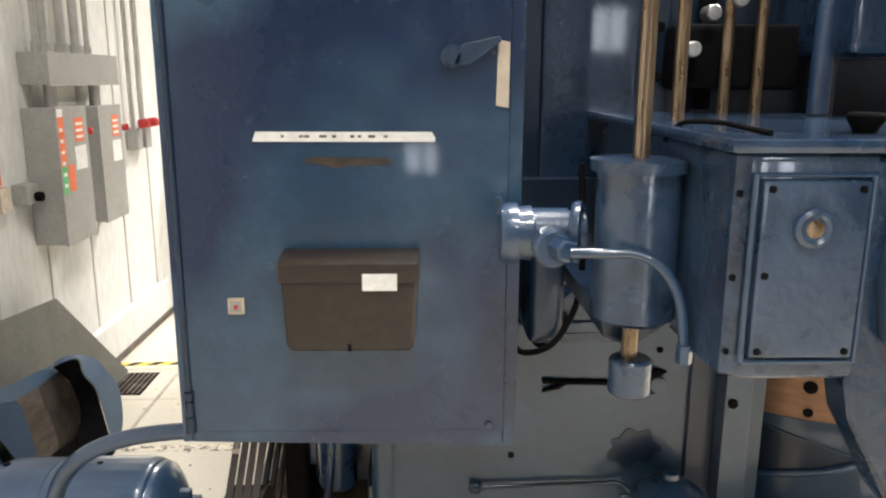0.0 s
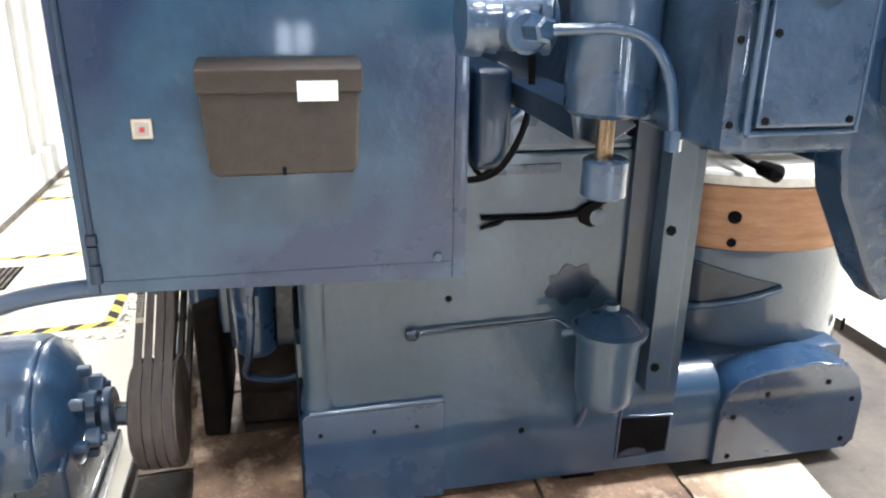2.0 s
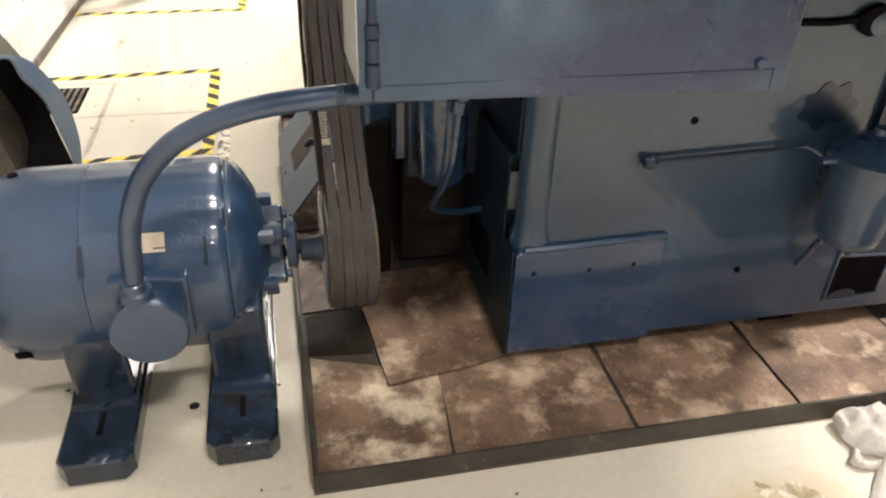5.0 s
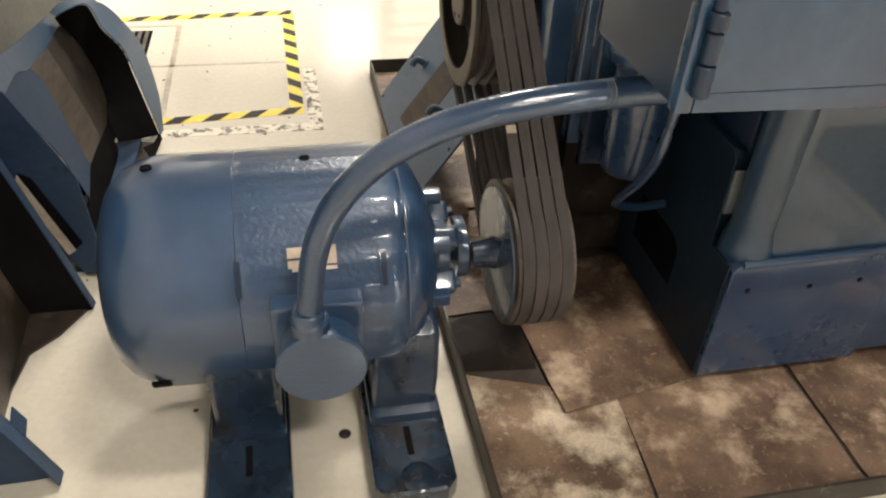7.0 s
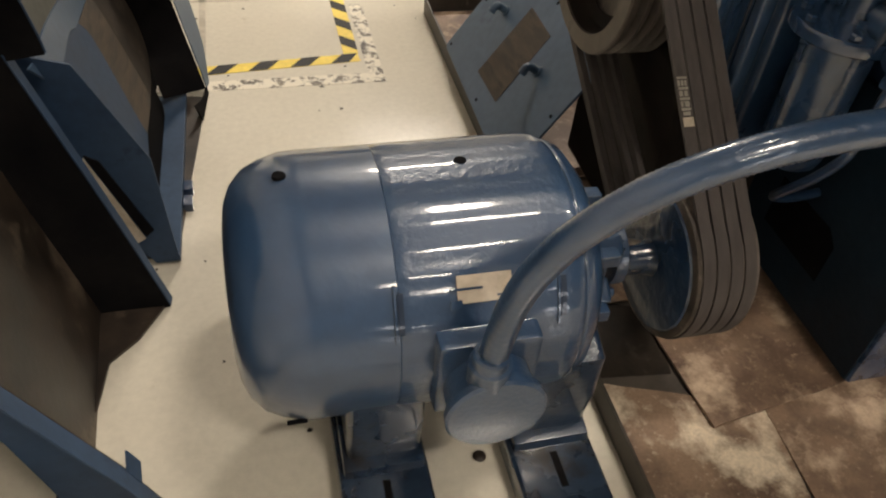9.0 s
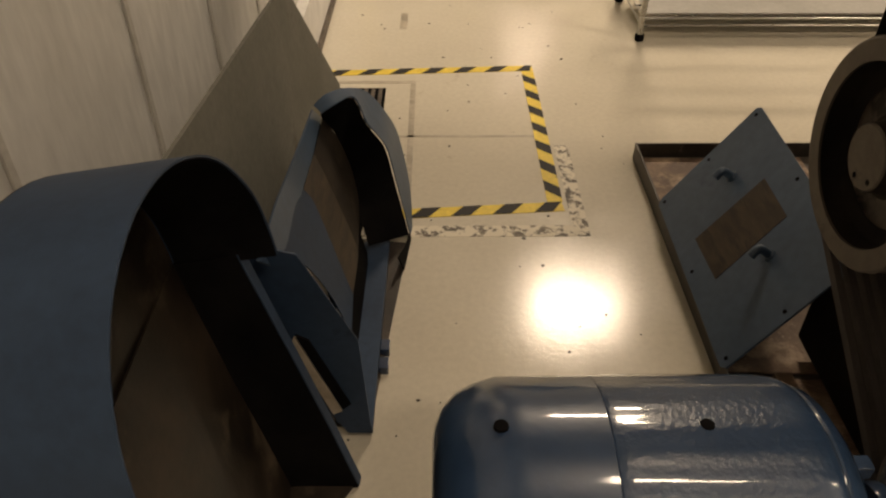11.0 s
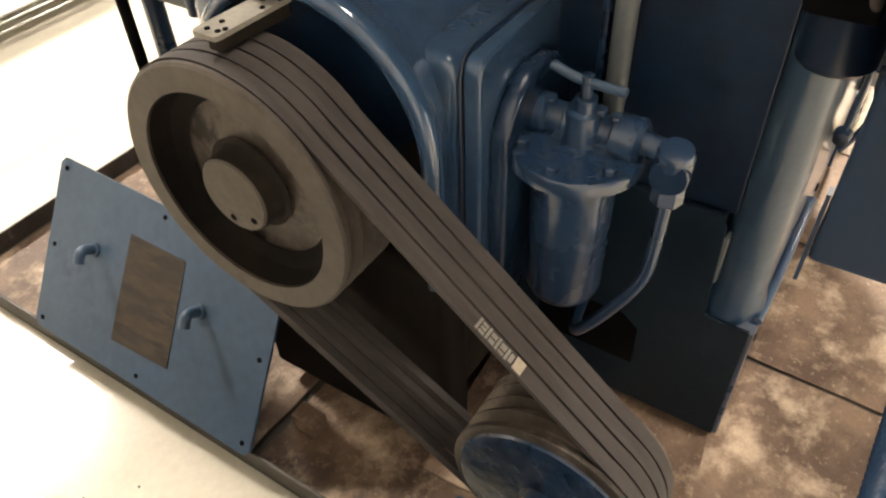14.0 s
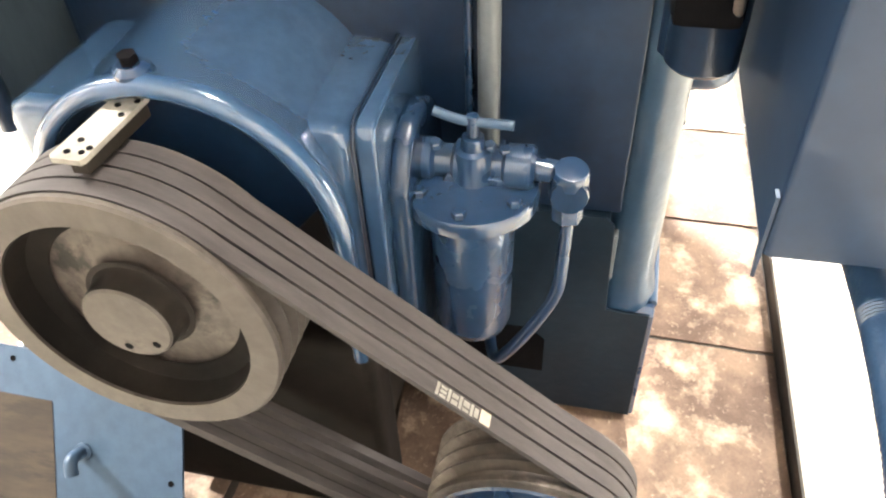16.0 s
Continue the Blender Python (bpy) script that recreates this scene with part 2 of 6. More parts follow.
    black, white = (0, 0, 0), (1, 1, 1)
    _, broad = tone(5.5, 6, 0.6, [(0.40, dark), (0.60, mid)])
    _, rubbed = tone(9, 7, 0.62, [(scuffs, black), (scuffs + 0.15, white)])
    spec, specks = tone(75, 5, 0.7, [(0.58, black), (0.72, (0.6, 0.6, 0.6))])
    _, oily = tone(3.1, 7, 0.6, [(stains, black), (stains + 0.13, (0.75, 0.75, 0.75))])
    _, grain = tone(160, 3, 0.6, [(0.3, (0.82, 0.82, 0.82)), (0.7, (1.12, 1.12, 1.12))])
    col = mix_node(nt, rubbed, broad, pale)
    col = mix_node(nt, specks, col, pale)
    col = mix_node(nt, oily, col, tuple(c * 0.55 for c in dark))
    col = mix_node(nt, 0.8, col, grain, "MULTIPLY")
    nt.links.new(col, p.inputs["Base Color"])
    p.inputs["Roughness"].default_value = 0.62
    bump(nt, p, spec.outputs[0], 0.3, 0.003)
    return m


CARD = cardboard("oil_stained_cardboard", (0.112, 0.067, 0.044), (0.250, 0.162, 0.107), (0.55, 0.41, 0.29), 0.52, 0.56)
CARD_LIGHT = cardboard("patchy_light_cardboard", (0.115, 0.069, 0.045), (0.28, 0.185, 0.122), (0.70, 0.58, 0.43), 0.46, 0.60)
CARD_PALE = cardboard("pale_stained_cardboard", (0.26, 0.18, 0.115), (0.48, 0.37, 0.255), (0.70, 0.60, 0.47), 0.42, 0.57)
REAR_PAINT = material("dull_grey_blue_paint", (0.036, 0.050, 0.060), (0.062, 0.080, 0.090), 5, 0.5, fine=40, bumps=0.2, spots=(0.026, 0.034, 0.040), spot_scale=4, stretch=(1, 1, 0.4))
WOOD = material("bare_brown_patch", (0.027, 0.018, 0.012), (0.068, 0.048, 0.031), 16, 0.65, stretch=(1, 0.4, 2.2), spots=(0.020, 0.015, 0.011), spot_scale=18, spot_at=(0.50, 0.62), spot_detail=8)
PIPE_DULL = material("dull_grey_pipe_paint", (0.10, 0.112, 0.12), (0.16, 0.17, 0.172), 8, 0.4, bumps=0.1)
GREY_BOX = material("grey_enclosure_paint", (0.30, 0.295, 0.27), (0.36, 0.35, 0.325), 6, 0.45)
GREY_PANEL = material("grey_green_panel_paint", (0.14, 0.14, 0.12), (0.195, 0.19, 0.165), 3, 0.75, spots=(0.11, 0.088, 0.066), spot_scale=3.2)
GREY_PANEL.node_tree.nodes["Principled BSDF"].inputs["Specular IOR Level"].default_value = 0.2
WALL = material("white_wall_paint", (0.63, 0.62, 0.59), (0.73, 0.72, 0.69), 0.8, 0.6, fine=30, bumps=0.05, stretch=(1, 1, 0.3))
# unseen ceiling and walls are toned down to limit bounced light
CEIL = material("dark_ceiling_paint", (0.10, 0.10, 0.10), (0.14, 0.14, 0.135), 1, 0.8)
WALL_FAR = material("grey_wall_paint", (0.2, 0.2, 0.195), (0.26, 0.26, 0.25), 1, 0.7)
RED = material("red_plastic", (0.42, 0.02, 0.02), (0.5, 0.03, 0.03), 20, 0.4, bumps=0)
ORANGE = material("orange_label", (0.75, 0.16, 0.06), (0.8, 0.2, 0.08), 20, 0.5, bumps=0)
GREEN = material("green_label", (0.10, 0.42, 0.14), (0.13, 0.48, 0.17), 20, 0.5, bumps=0)
YELLOW = material("yellow_vinyl_tape", (0.74, 0.53, 0.055), (0.84, 0.63, 0.09), 14, 0.55, bumps=0.02, spots=(0.5, 0.41, 0.2), spot_scale=22)
TAPE_BLACK = material("black_vinyl_tape", (0.012, 0.011, 0.010), (0.028, 0.026, 0.024), 14, 0.6, bumps=0.02)
TAPE_BLACK.node_tree.nodes["Principled BSDF"].inputs["Specular IOR Level"].default_value = 0.25
FABRIC = material("white_rag_cloth", (0.74, 0.70, 0.64), (0.84, 0.81, 0.77), 25, 0.9, fine=150, bumps=0.3)
PIPE = material("galvanised_conduit", (0.45, 0.44, 0.41), (0.55, 0.54, 0.5), 12, 0.4, 0.6)


def floor_material():
    m, nt, p = nodes_of("cream_epoxy_floor")
    big = noise_node(nt, 0.9, 5, 0.6)
    mid = noise_node(nt, 7, 6, 0.7)
    fin = noise_node(nt, 60, 3, 0.6)
    c = ramp_node(nt, big.outputs[0], [(0.3, (0.60, 0.548, 0.446)), (0.7, (0.69, 0.643, 0.54))]).outputs[0]
    stain = ramp_node(nt, mid.outputs[0], [(0.66, (1, 1, 1)), (0.80, (0.62, 0.55, 0.45))]).outputs[0]
    c = mix_node(nt, 1.0, c, stain, "MULTIPLY")
    g = ramp_node(nt, fin.outputs[0], [(0.3, (0.94, 0.94, 0.94)), (0.7, (1.03, 1.03, 1.03))]).outputs[0]
    c = mix_node(nt, 1.0, c, g, "MULTIPLY")
    # dried ochre spill in front of the tray
    geo = nt.nodes.new("ShaderNodeNewGeometry")
    far = nt.nodes.new("ShaderNodeVectorMath")
    far.operation = "DISTANCE"
    far.inputs[1].default_value = (0.43, 1.745, 0.0)
    nt.links.new(geo.outputs["Position"], far.inputs[0])
    edge = nt.nodes.new("ShaderNodeMath")
    edge.operation = "MULTIPLY_ADD"
    edge.inputs[1].default_value = 0.30
    nt.links.new(mid.outputs[0], edge.inputs[0])
    nt.links.new(far.outputs["Value"], edge.inputs[2])
    spill = ramp_node(nt, edge.outputs[0], [(0.16, (0.75, 0.75, 0.75)), (0.32, (0, 0, 0))]).outputs[0]
    c = mix_node(nt, spill, c, (0.52, 0.38, 0.17))
    nt.links.new(c, p.inputs["Base Color"])
    r = nt.nodes.new("ShaderNodeMapRange")
    r.inputs["To Min"].default_value, r.inputs["To Max"].default_value = 0.08, 0.24
    nt.links.new(mid.outputs[0], r.inputs["Value"])
    nt.links.new(r.outputs[0], p.inputs["Roughness"])
    bump(nt, p, fin.outputs[0], 0.16, 0.0025)
    return m


FLOOR = floor_material()


# ---- mesh helpers ----
def M():
    return bmesh.new()


def bevel_all(bm, geom_edges, w, seg=2):
    if w > 0:
        bmesh.ops.bevel(bm, geom=geom_edges, offset=w, segments=seg, profile=0.6, affect="EDGES", clamp_overlap=True)


def box(x0, x1, y0, y1, z0, z1, w=0.0, seg=2, bm=None):
    bm = bm or M()
    vs = [bm.verts.new((x, y, z)) for x in (x0, x1) for y in (y0, y1) for z in (z0, z1)]
    fs = [bm.faces.new([vs[i] for i in q]) for q in ((0, 1, 3, 2), (4, 6, 7, 5), (0, 4, 5, 1), (2, 3, 7, 6), (0, 2, 6, 4), (1, 5, 7, 3))]
    bevel_all(bm, list({e for f in fs for e in f.edges}), w, seg)
    return bm


def prism(points, axis, a, b, w=0.0, seg=2, bm=None):
    """Polygon extruded along an axis from a to b. The polygon's two numbers are the other two axes, in x, y, z order."""
    bm = bm or M()

    def place(p, t):
        q = list(p)
        q.insert("xyz".index(axis), t)
        return q
    lo = [bm.verts.new(place(p, a)) for p in points]
    hi = [bm.verts.new(place(p, b)) for p in points]
    n = len(points)
    fs = [bm.faces.new(lo[::-1]), bm.faces.new(hi)]
    fs += [bm.faces.new((lo[i], lo[(i + 1) % n], hi[(i + 1) % n], hi[i])) for i in range(n)]
    bmesh.ops.recalc_face_normals(bm, faces=fs)
    bevel_all(bm, list({e for f in fs[:2] for e in f.edges}), w, seg)
    return bm


def lathe(profile, origin, way, n=32, bm=None, close=True):
    """Profile of (distance along the way, radius), turned round the way through the origin."""
    bm = bm or M()
    n = 14 if 6 < n < 14 else n
    way = Vector(way).normalized()
    u = way.orthogonal().normalized()
    v = way.cross(u)
    o = Vector(origin)
    rings = []
    for d, r in profile:
        if r <= 1e-6:
            rings.append([bm.verts.new(o + way * d)])
        else:
            rings.append([bm.verts.new(o + way * d + (u * math.cos(2 * math.pi * i / n) + v * math.sin(2 * math.pi * i / n)) * r) for i in range(n)])
    fs = []
    for a, b in zip(rings, rings[1:]):
        for i in range(n):
            j = (i + 1) % n
            q = [a[i % len(a)], a[j % len(a)], b[j % len(b)], b[i % len(b)]]
            q = list(dict.fromkeys(q))
            if len(q) > 2:
                fs.append(bm.faces.new(q))
    if close:
        for ring, flip in ((rings[0], True), (rings[-1], False)):
            if len(ring) > 2:
                fs.append(bm.faces.new(ring[::-1] if flip else ring))
    bmesh.ops.recalc_face_normals(bm, faces=fs)
    return bm


def cyl(p0, p1, r, n=24, w=0.0, bm=None, r1=None):
    p0, p1 = Vector(p0), Vector(p1)
    d = (p1 - p0).length
    r1 = r if r1 is None else r1
    if w:
        prof = [(0, r - w), (w, r), (d - w, r1), (d, r1 - w)]
    else:
        prof = [(0, r), (d, r1)]
    return lathe(prof, p0, p1 - p0, n, bm)


def smooth_path(points, steps=6):
    pts = [Vector(p) for p in points]
    out = []
    for i in range(len(pts) - 1):
        p0, p1, p2, p3 = pts[max(i - 1, 0)], pts[i], pts[i + 1], pts[min(i + 2, len(pts) - 1)]
        for k in range(steps):
            t = k / steps
            out.append(0.5 * ((2 * p1) + (p2 - p0) * t + (2 * p0 - 5 * p1 + 4 * p2 - p3) * t * t + (3 * p1 - p0 - 3 * p2 + p3) * t ** 3))
    out.append(pts[-1])
    return out


def tube(points, r, n=14, steps=6, bm=None, ridge=0.0, every=1):
    bm = bm or M()
    n = max(n, 14)
    pts = smooth_path(points, steps) if steps else [Vector(p) for p in points]
    rings = []
    u = None
    for i, p in enumerate(pts):
        d = (pts[min(i + 1, len(pts) - 1)] - pts[max(i - 1, 0)]).normalized()
        u = d.orthogonal().normalized() if u is None else (u - d * u.dot(d)).normalized()
        v = d.cross(u)
        rr = r * (1 + ridge * (1 if (i // every) % 2 else -1))
        rings.append([bm.verts.new(p + (u * math.cos(2 * math.pi * k / n) + v * math.sin(2 * math.pi * k / n)) * rr) for k in range(n)])
    fs = [bm.faces.new((a[k], a[(k + 1) % n], b[(k + 1) % n], b[k])) for a, b in zip(rings, rings[1:]) for k in range(n)]
    fs += [bm.faces.new(rings[0][::-1]), bm.faces.new(rings[-1])]
    bmesh.ops.recalc_face_normals(bm, faces=fs)
    return bm


def strip_mesh(front, back, t=0.003):
    """Sheet-metal band between two rows of points."""
    bm = M()
    a, b = [bm.verts.new(p) for p in front], [bm.verts.new(p) for p in back]
    for i in range(len(a) - 1):
        bm.faces.new((a[i], a[i + 1], b[i + 1], b[i]))
    bmesh.ops.recalc_face_normals(bm, faces=bm.faces)
    bmesh.ops.solidify(bm, geom=list(bm.faces), thickness=t)
    bmesh.ops.recalc_face_normals(bm, faces=bm.faces)
    return bm


def fan_mesh(points, t=0.003):
    bm = M()
    f = bm.faces.new([bm.verts.new(p) for p in points])
    bmesh.ops.triangulate(bm, faces=[f])
    bmesh.ops.solidify(bm, geom=list(bm.faces), thickness=t)
    bmesh.ops.recalc_face_normals(bm, faces=bm.faces)
    return bm


def weigh_normals(me, limit):
    """Flat faces stay flat beside their rounded edges: corner normals weighed by the faces' areas."""
    if len(me.polygons) < 7 or len(me.polygons) > 4000:
        return
    normals = [p.normal.copy() for p in me.polygons]
    areas = [p.area for p in me.polygons]
    around = collections.defaultdict(list)
    for p in me.polygons:
        for v in p.vertices:
            around[v].append(p.index)
    out = []
    for p in me.polygons:
        n = normals[p.index]
        for v in p.vertices:
            s = Vector((0, 0, 0))
            for q in around[v]:
                if normals[q].dot(n) > limit:
                    s += normals[q] * areas[q]
            out.append(s.normalized() if s.length > 1e-12 else n)
    me.normals_split_custom_set(out)


def mesh_from(name, bm, mat, shift=(0, 0, 0), angle=35):
    bmesh.ops.translate(bm, verts=bm.verts, vec=(-shift[0], -shift[1], -shift[2]))
    me = bpy.data.meshes.new(name)
    bm.to_mesh(me)
    bm.free()
    me.materials.append(mat)
    me.shade_smooth()
    me.set_sharp_from_angle(angle=radians(angle))
    weigh_normals(me, math.cos(radians(angle)))
    return me


def thing(name, at, label, category, group="", kind=""):
    ob = new(name)
    ob.location = at
    ob.empty_display_size = 0.05
    return tagged(ob, label, category, group, kind)


def root_at(ob):
    while ob.parent:
        ob = ob.parent
    return ob.location


def part(name, bm, mat, parent, label="", angle=35, kind=""):
    ob = new(name, mesh_from(name, bm, mat, root_at(parent) if parent.type == "EMPTY" else root_at(parent), angle))
    ob.parent = parent
    return tagged(ob, label, "", "", kind)


def single(name, bm, mat, label, category, group="", kind="", at=None, angle=35):
    if at is None:
        at = sum((v.co for v in bm.verts), Vector()) / len(bm.verts)
        at.z = min(v.co.z for v in bm.verts)
    ob = new(name, mesh_from(name, bm, mat, at, angle))
    ob.location = at
    return tagged(ob, label, category, group, kind)


def bolt_head(p, way, r=0.009, h=0.006, six=True, bm=None):
    return lathe([(0, r), (h * 0.8, r), (h, r * 0.8)], p, way, 6 if six else 12, bm)


# ---- setting ----
X_WALL, X_RIGHT, Y_BACK, Y_FAR, Z_CEIL = -1.65, 9.0, -5.0, 17.0, 5.2
single("floor", box(X_WALL - 0.2, X_RIGHT + 0.2, Y_BACK - 0.2, Y_FAR + 0.2, -0.2, 0), FLOOR, "glossy cream painted concrete floor with scuffs", "floor", kind="structure")
single("wall_left", box(X_WALL - 0.2, X_WALL, Y_BACK, Y_FAR, 0, Z_CEIL), WALL, "white painted workshop wall", "wall", kind="structure")
single("wall_right", box(X_RIGHT, X_RIGHT + 0.2, Y_BACK, Y_FAR, 0, Z_CEIL), WALL_FAR, "unseen grey wall, toned down to bounce less light", "wall", kind="structure")
single("wall_far", box(X_WALL - 0.2, X_RIGHT + 0.2, Y_FAR, Y_FAR + 0.2, 0, Z_CEIL), WALL, "white painted workshop wall", "wall", kind="structure")
single("wall_back", box(X_WALL - 0.2, X_RIGHT + 0.2, Y_BACK - 0.2, Y_BACK, 0, Z_CEIL), WALL_FAR, "unseen grey wall, toned down to bounce less light", "wall", kind="structure")
single("ceiling", box(X_WALL - 0.2, X_RIGHT + 0.2, Y_BACK - 0.2, Y_FAR + 0.2, Z_CEIL, Z_CEIL + 0.2), CEIL, "unseen ceiling, toned dark to bounce less light", "ceiling", kind="structure")

# ---- machine tool: base, column, table ----
machine = thing("machine_tool", (0.6, 2.7, 0.0), "large blue enamelled gear-cutting machine standing in a drip tray", "machine")
base = part("base", prism([(0.02, 2.345), (0.035, 2.315), (0.065, 2.302), (1.0, 2.302), (1.0, 3.25), (0.02, 3.25)], "z", 0.055, 0.985, 0.012), BASE_COAT, machine)
part("plinth", prism([(-0.02, 0.05), (0.345, 0.05), (0.345, 0.336), (0.33, 0.342), (-0.008, 0.337), (-0.02, 0.325)], "y", 2.292, 3.2, 0.005), BLUE, machine)
part("plinth_lip", tube([(0.0, 2.297, 0.338), (0.12, 2.295, 0.341), (0.34, 2.296, 0.346)], 0.008, 8), BLUE_CAST, machine)
for sx in (0.0, 0.22, 0.7, 1.2, 1.5):
    part("levelling_pad", box(sx, sx + 0.1, 2.34, 2.46, 0.012, 0.06, 0.004), BLACK, machine)
# left side made darker than the front: its shade is put into colour
part("side_plate", prism([(2.30, 0.052), (3.19, 0.052), (3.19, 0.535), (2.392, 0.535), (2.378, 0.520), (2.372, 0.335), (2.30, 0.333)], "x", -0.026, -0.0205, 0.002), SHADED_SIDE, machine, "side plate with its shade put into blue-black")
part("side_step", box(-0.0203, 0.03, 2.385, 3.19, 0.3375, 0.532, 0.006), SHADED_SIDE, machine)
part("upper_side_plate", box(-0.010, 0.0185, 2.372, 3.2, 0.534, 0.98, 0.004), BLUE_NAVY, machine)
part("gauge_strip", box(-0.0215, -0.0015, 2.371, 2.377, 0.404, 0.497, 0.002), PIPE_DULL, machine, "pale grey strip on the base corner")
# shade of an opening painted as a flat black plate
part("side_recess", prism([(2.47, 0.15), (2.66, 0.15), (2.66, 0.265), (2.50, 0.265), (2.47, 0.24)], "x", -0.0275, -0.0262), BLACK, machine, "flat black plate standing for a shaded opening")
part("corner_bead", lathe([(0, 0.0), (0.004, 0.044), (0.018, 0.0515), (0.045, 0.050), (0.085, 0.042), (0.74, 0.04)], (0.030, 2.345, 0.312), (0, 0, 1), 20), BASE_COAT, machine)
for bx, bz in ((0.025, 0.277), (0.16, 0.273), (0.27, 0.276)):
    part("plinth_screw", bolt_head((bx, 2.292, bz), (0, -1, 0), 0.006, 0.002), BLACK, machine)
# unseen column top raised to keep the overhead lamp off the gearbox
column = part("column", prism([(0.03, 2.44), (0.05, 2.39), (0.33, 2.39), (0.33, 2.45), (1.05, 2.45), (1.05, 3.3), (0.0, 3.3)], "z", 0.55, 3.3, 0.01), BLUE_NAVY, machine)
part("rear_housing", box(-0.195, 0.0295, 3.215, 3.60, 0.72, 2.2, 0.012), REAR_PAINT, machine, "dull grey-blue rear housing")
part("rear_edge", cyl((-0.190, 3.21, 0.72), (-0.190, 3.21, 2.2), 0.016, 14), BLUE_NAVY, machine)
part("column_panel", box(0.42, 0.66, 2.43, 2.46, 1.25, 2.2, 0.01), BLUE_DARK, machine)
part("slide_post", box(0.868, 0.937, 2.233, 2.42, 0.345, 1.06, 0.006), BLUE_CAST, machine)
part("slide_channel", box(0.80, 0.868, 2.285, 2.34, 0.33, 1.06, 0.004), BLUE_NAVY, machine)
for bz in (0.794, 0.42):
    part("bolt", bolt_head((0.887, 2.234, bz), (0, -1, 0), 0.013, 0.008), BLACK, machine)
for bx, by, bz in ((0.351, 2.302, 0.625), (0.557, 2.302, 0.223), (0.72, 2.302, 0.91)):
    part("bolt", bolt_head((bx, by, bz), (0, -1, 0), 0.009, 0.004), BLACK, machine)
# pocket and slots in the base front, their shade painted on flat plates
part("pocket", prism([(0.842, 0.102), (0.986, 0.108), (0.989, 0.222), (0.845, 0.230)], "y", 2.299, 2.303), BLACK, machine, "flat black plate standing for a shaded recess")
part("pocket_rim", tube([(0.846, 2.30, 0.292), (0.840, 2.30, 0.232), (0.838, 2.299, 0.098), (0.91, 2.299, 0.099), (0.990, 2.299, 0.106), (0.993, 2.30, 0.223), (0.842, 2.30, 0.233)], 0.0045, 8, 0), BLUE, machine)
part("pocket_floor", prism([(0.845, 0.104), (0.93, 0.106), (0.925, 0.118), (0.90, 0.128), (0.87, 0.126), (0.848, 0.116)], "y", 2.296, 2.3005, 0.002), BLUE_NAVY, machine)
part("slot", box(0.43, 0.62, 2.297, 2.303, 0.932, 0.956, 0.002), BLUE_DARK, machine)
part("top_lip", box(0.40, 0.80, 2.305, 2.36, 0.985, 1.01, 0.01), BLUE_CAST, machine)
part("lever", cyl((0.258, 2.285, 0.543), (0.60, 2.285, 0.553), 0.005, 10), BLUE_NAVY, machine)
part("lever_knob", lathe([(0, 0.0), (0.004, 0.012), (0.024, 0.015), (0.034, 0.008)], (0.241, 2.287, 0.540), (1, 0, 0), 12), BLUE_NAVY, machine)
lobes = [(0.668 + (0.066 + 0.006 * math.cos(7 * t) + 0.006 * math.cos(3 * t + 1)) * math.cos(t), 0.642 + (0.050 + 0.008 * math.cos(7 * t) + 0.006 * math.sin(2 * t)) * math.sin(t)) for t in [2 * math.pi * i / 70 for i in range(70)]]
# flat blotch of navy paint, built as a thin raised patch
part("navy_blotch", prism(lobes, "y", 2.2995, 2.303), BLUE_NAVY, machine, "thin lobed blotch of navy paint")

# table drum on the right
part("drum", lathe([(0.055, 0.425), (0.60, 0.425), (0.64, 0.43), (0.65, 0.44)], (1.38, 2.848, 0), (0, 0, 1), 56), BLUE_CAST, machine)
part("bronze_ring", lathe([(0.65, 0.453), (0.655, 0.460), (0.70, 0.460), (0.705, 0.457), (0.76, 0.457), (0.765, 0.460), (0.835, 0.460), (0.84, 0.453)], (1.38, 2.848, 0), (0, 0, 1), 72), BRONZE, machine, "worn bronze ring")
part("table_top", lathe([(0.84, 0.46), (0.846, 0.482), (0.872, 0.485), (0.88, 0.477), (0.882, 0.12), (0.885, 0.0)], (1.38, 2.848, 0), (0, 0, 1), 72), material("bright_table_face", (0.55, 0.53, 0.5), (0.68, 0.66, 0.62), 8, 0.35, 0.2), machine, "bright machined table top")
for hx, hz, r in ((1.188, 0.750, 0.019), (1.188, 0.676, 0.015), (1.461, 0.749, 0.012)):
    hy = 2.848 - math.sqrt(0.46 ** 2 - (hx - 1.38) ** 2)
    part("threaded_hole", lathe([(0, r), (0.003, r), (0.004, r * 0.8)], (hx, hy + 0.002, hz), (hx - 1.38, hy - 2.848, 0), 16), BLACK, machine)
ring_y = 2.848 - math.sqrt(0.46 ** 2 - (1.188 - 1.38) ** 2)
part("hole_ring", lathe([(0, 0.02), (0.003, 0.02), (0.004, 0.014), (0.0, 0.013)], (1.188, ring_y + 0.001, 0.676), (1.188 - 1.38, ring_y - 2.848, 0), 18, close=False), BRONZE, machine)


def on_drum(x, z, r):
    """A place on the drum's front at the given radius."""
    return Vector((x, 2.848 - math.sqrt(r * r - (x - 1.38) ** 2), z))


low = [(1.02, 0.428), (1.09, 0.445), (1.16, 0.465), (1.236, 0.488), (1.30, 0.509), (1.362, 0.530)]
top = [(1.02, 0.622), (1.09, 0.606), (1.16, 0.590), (1.236, 0.570), (1.30, 0.552), (1.362, 0.536)]
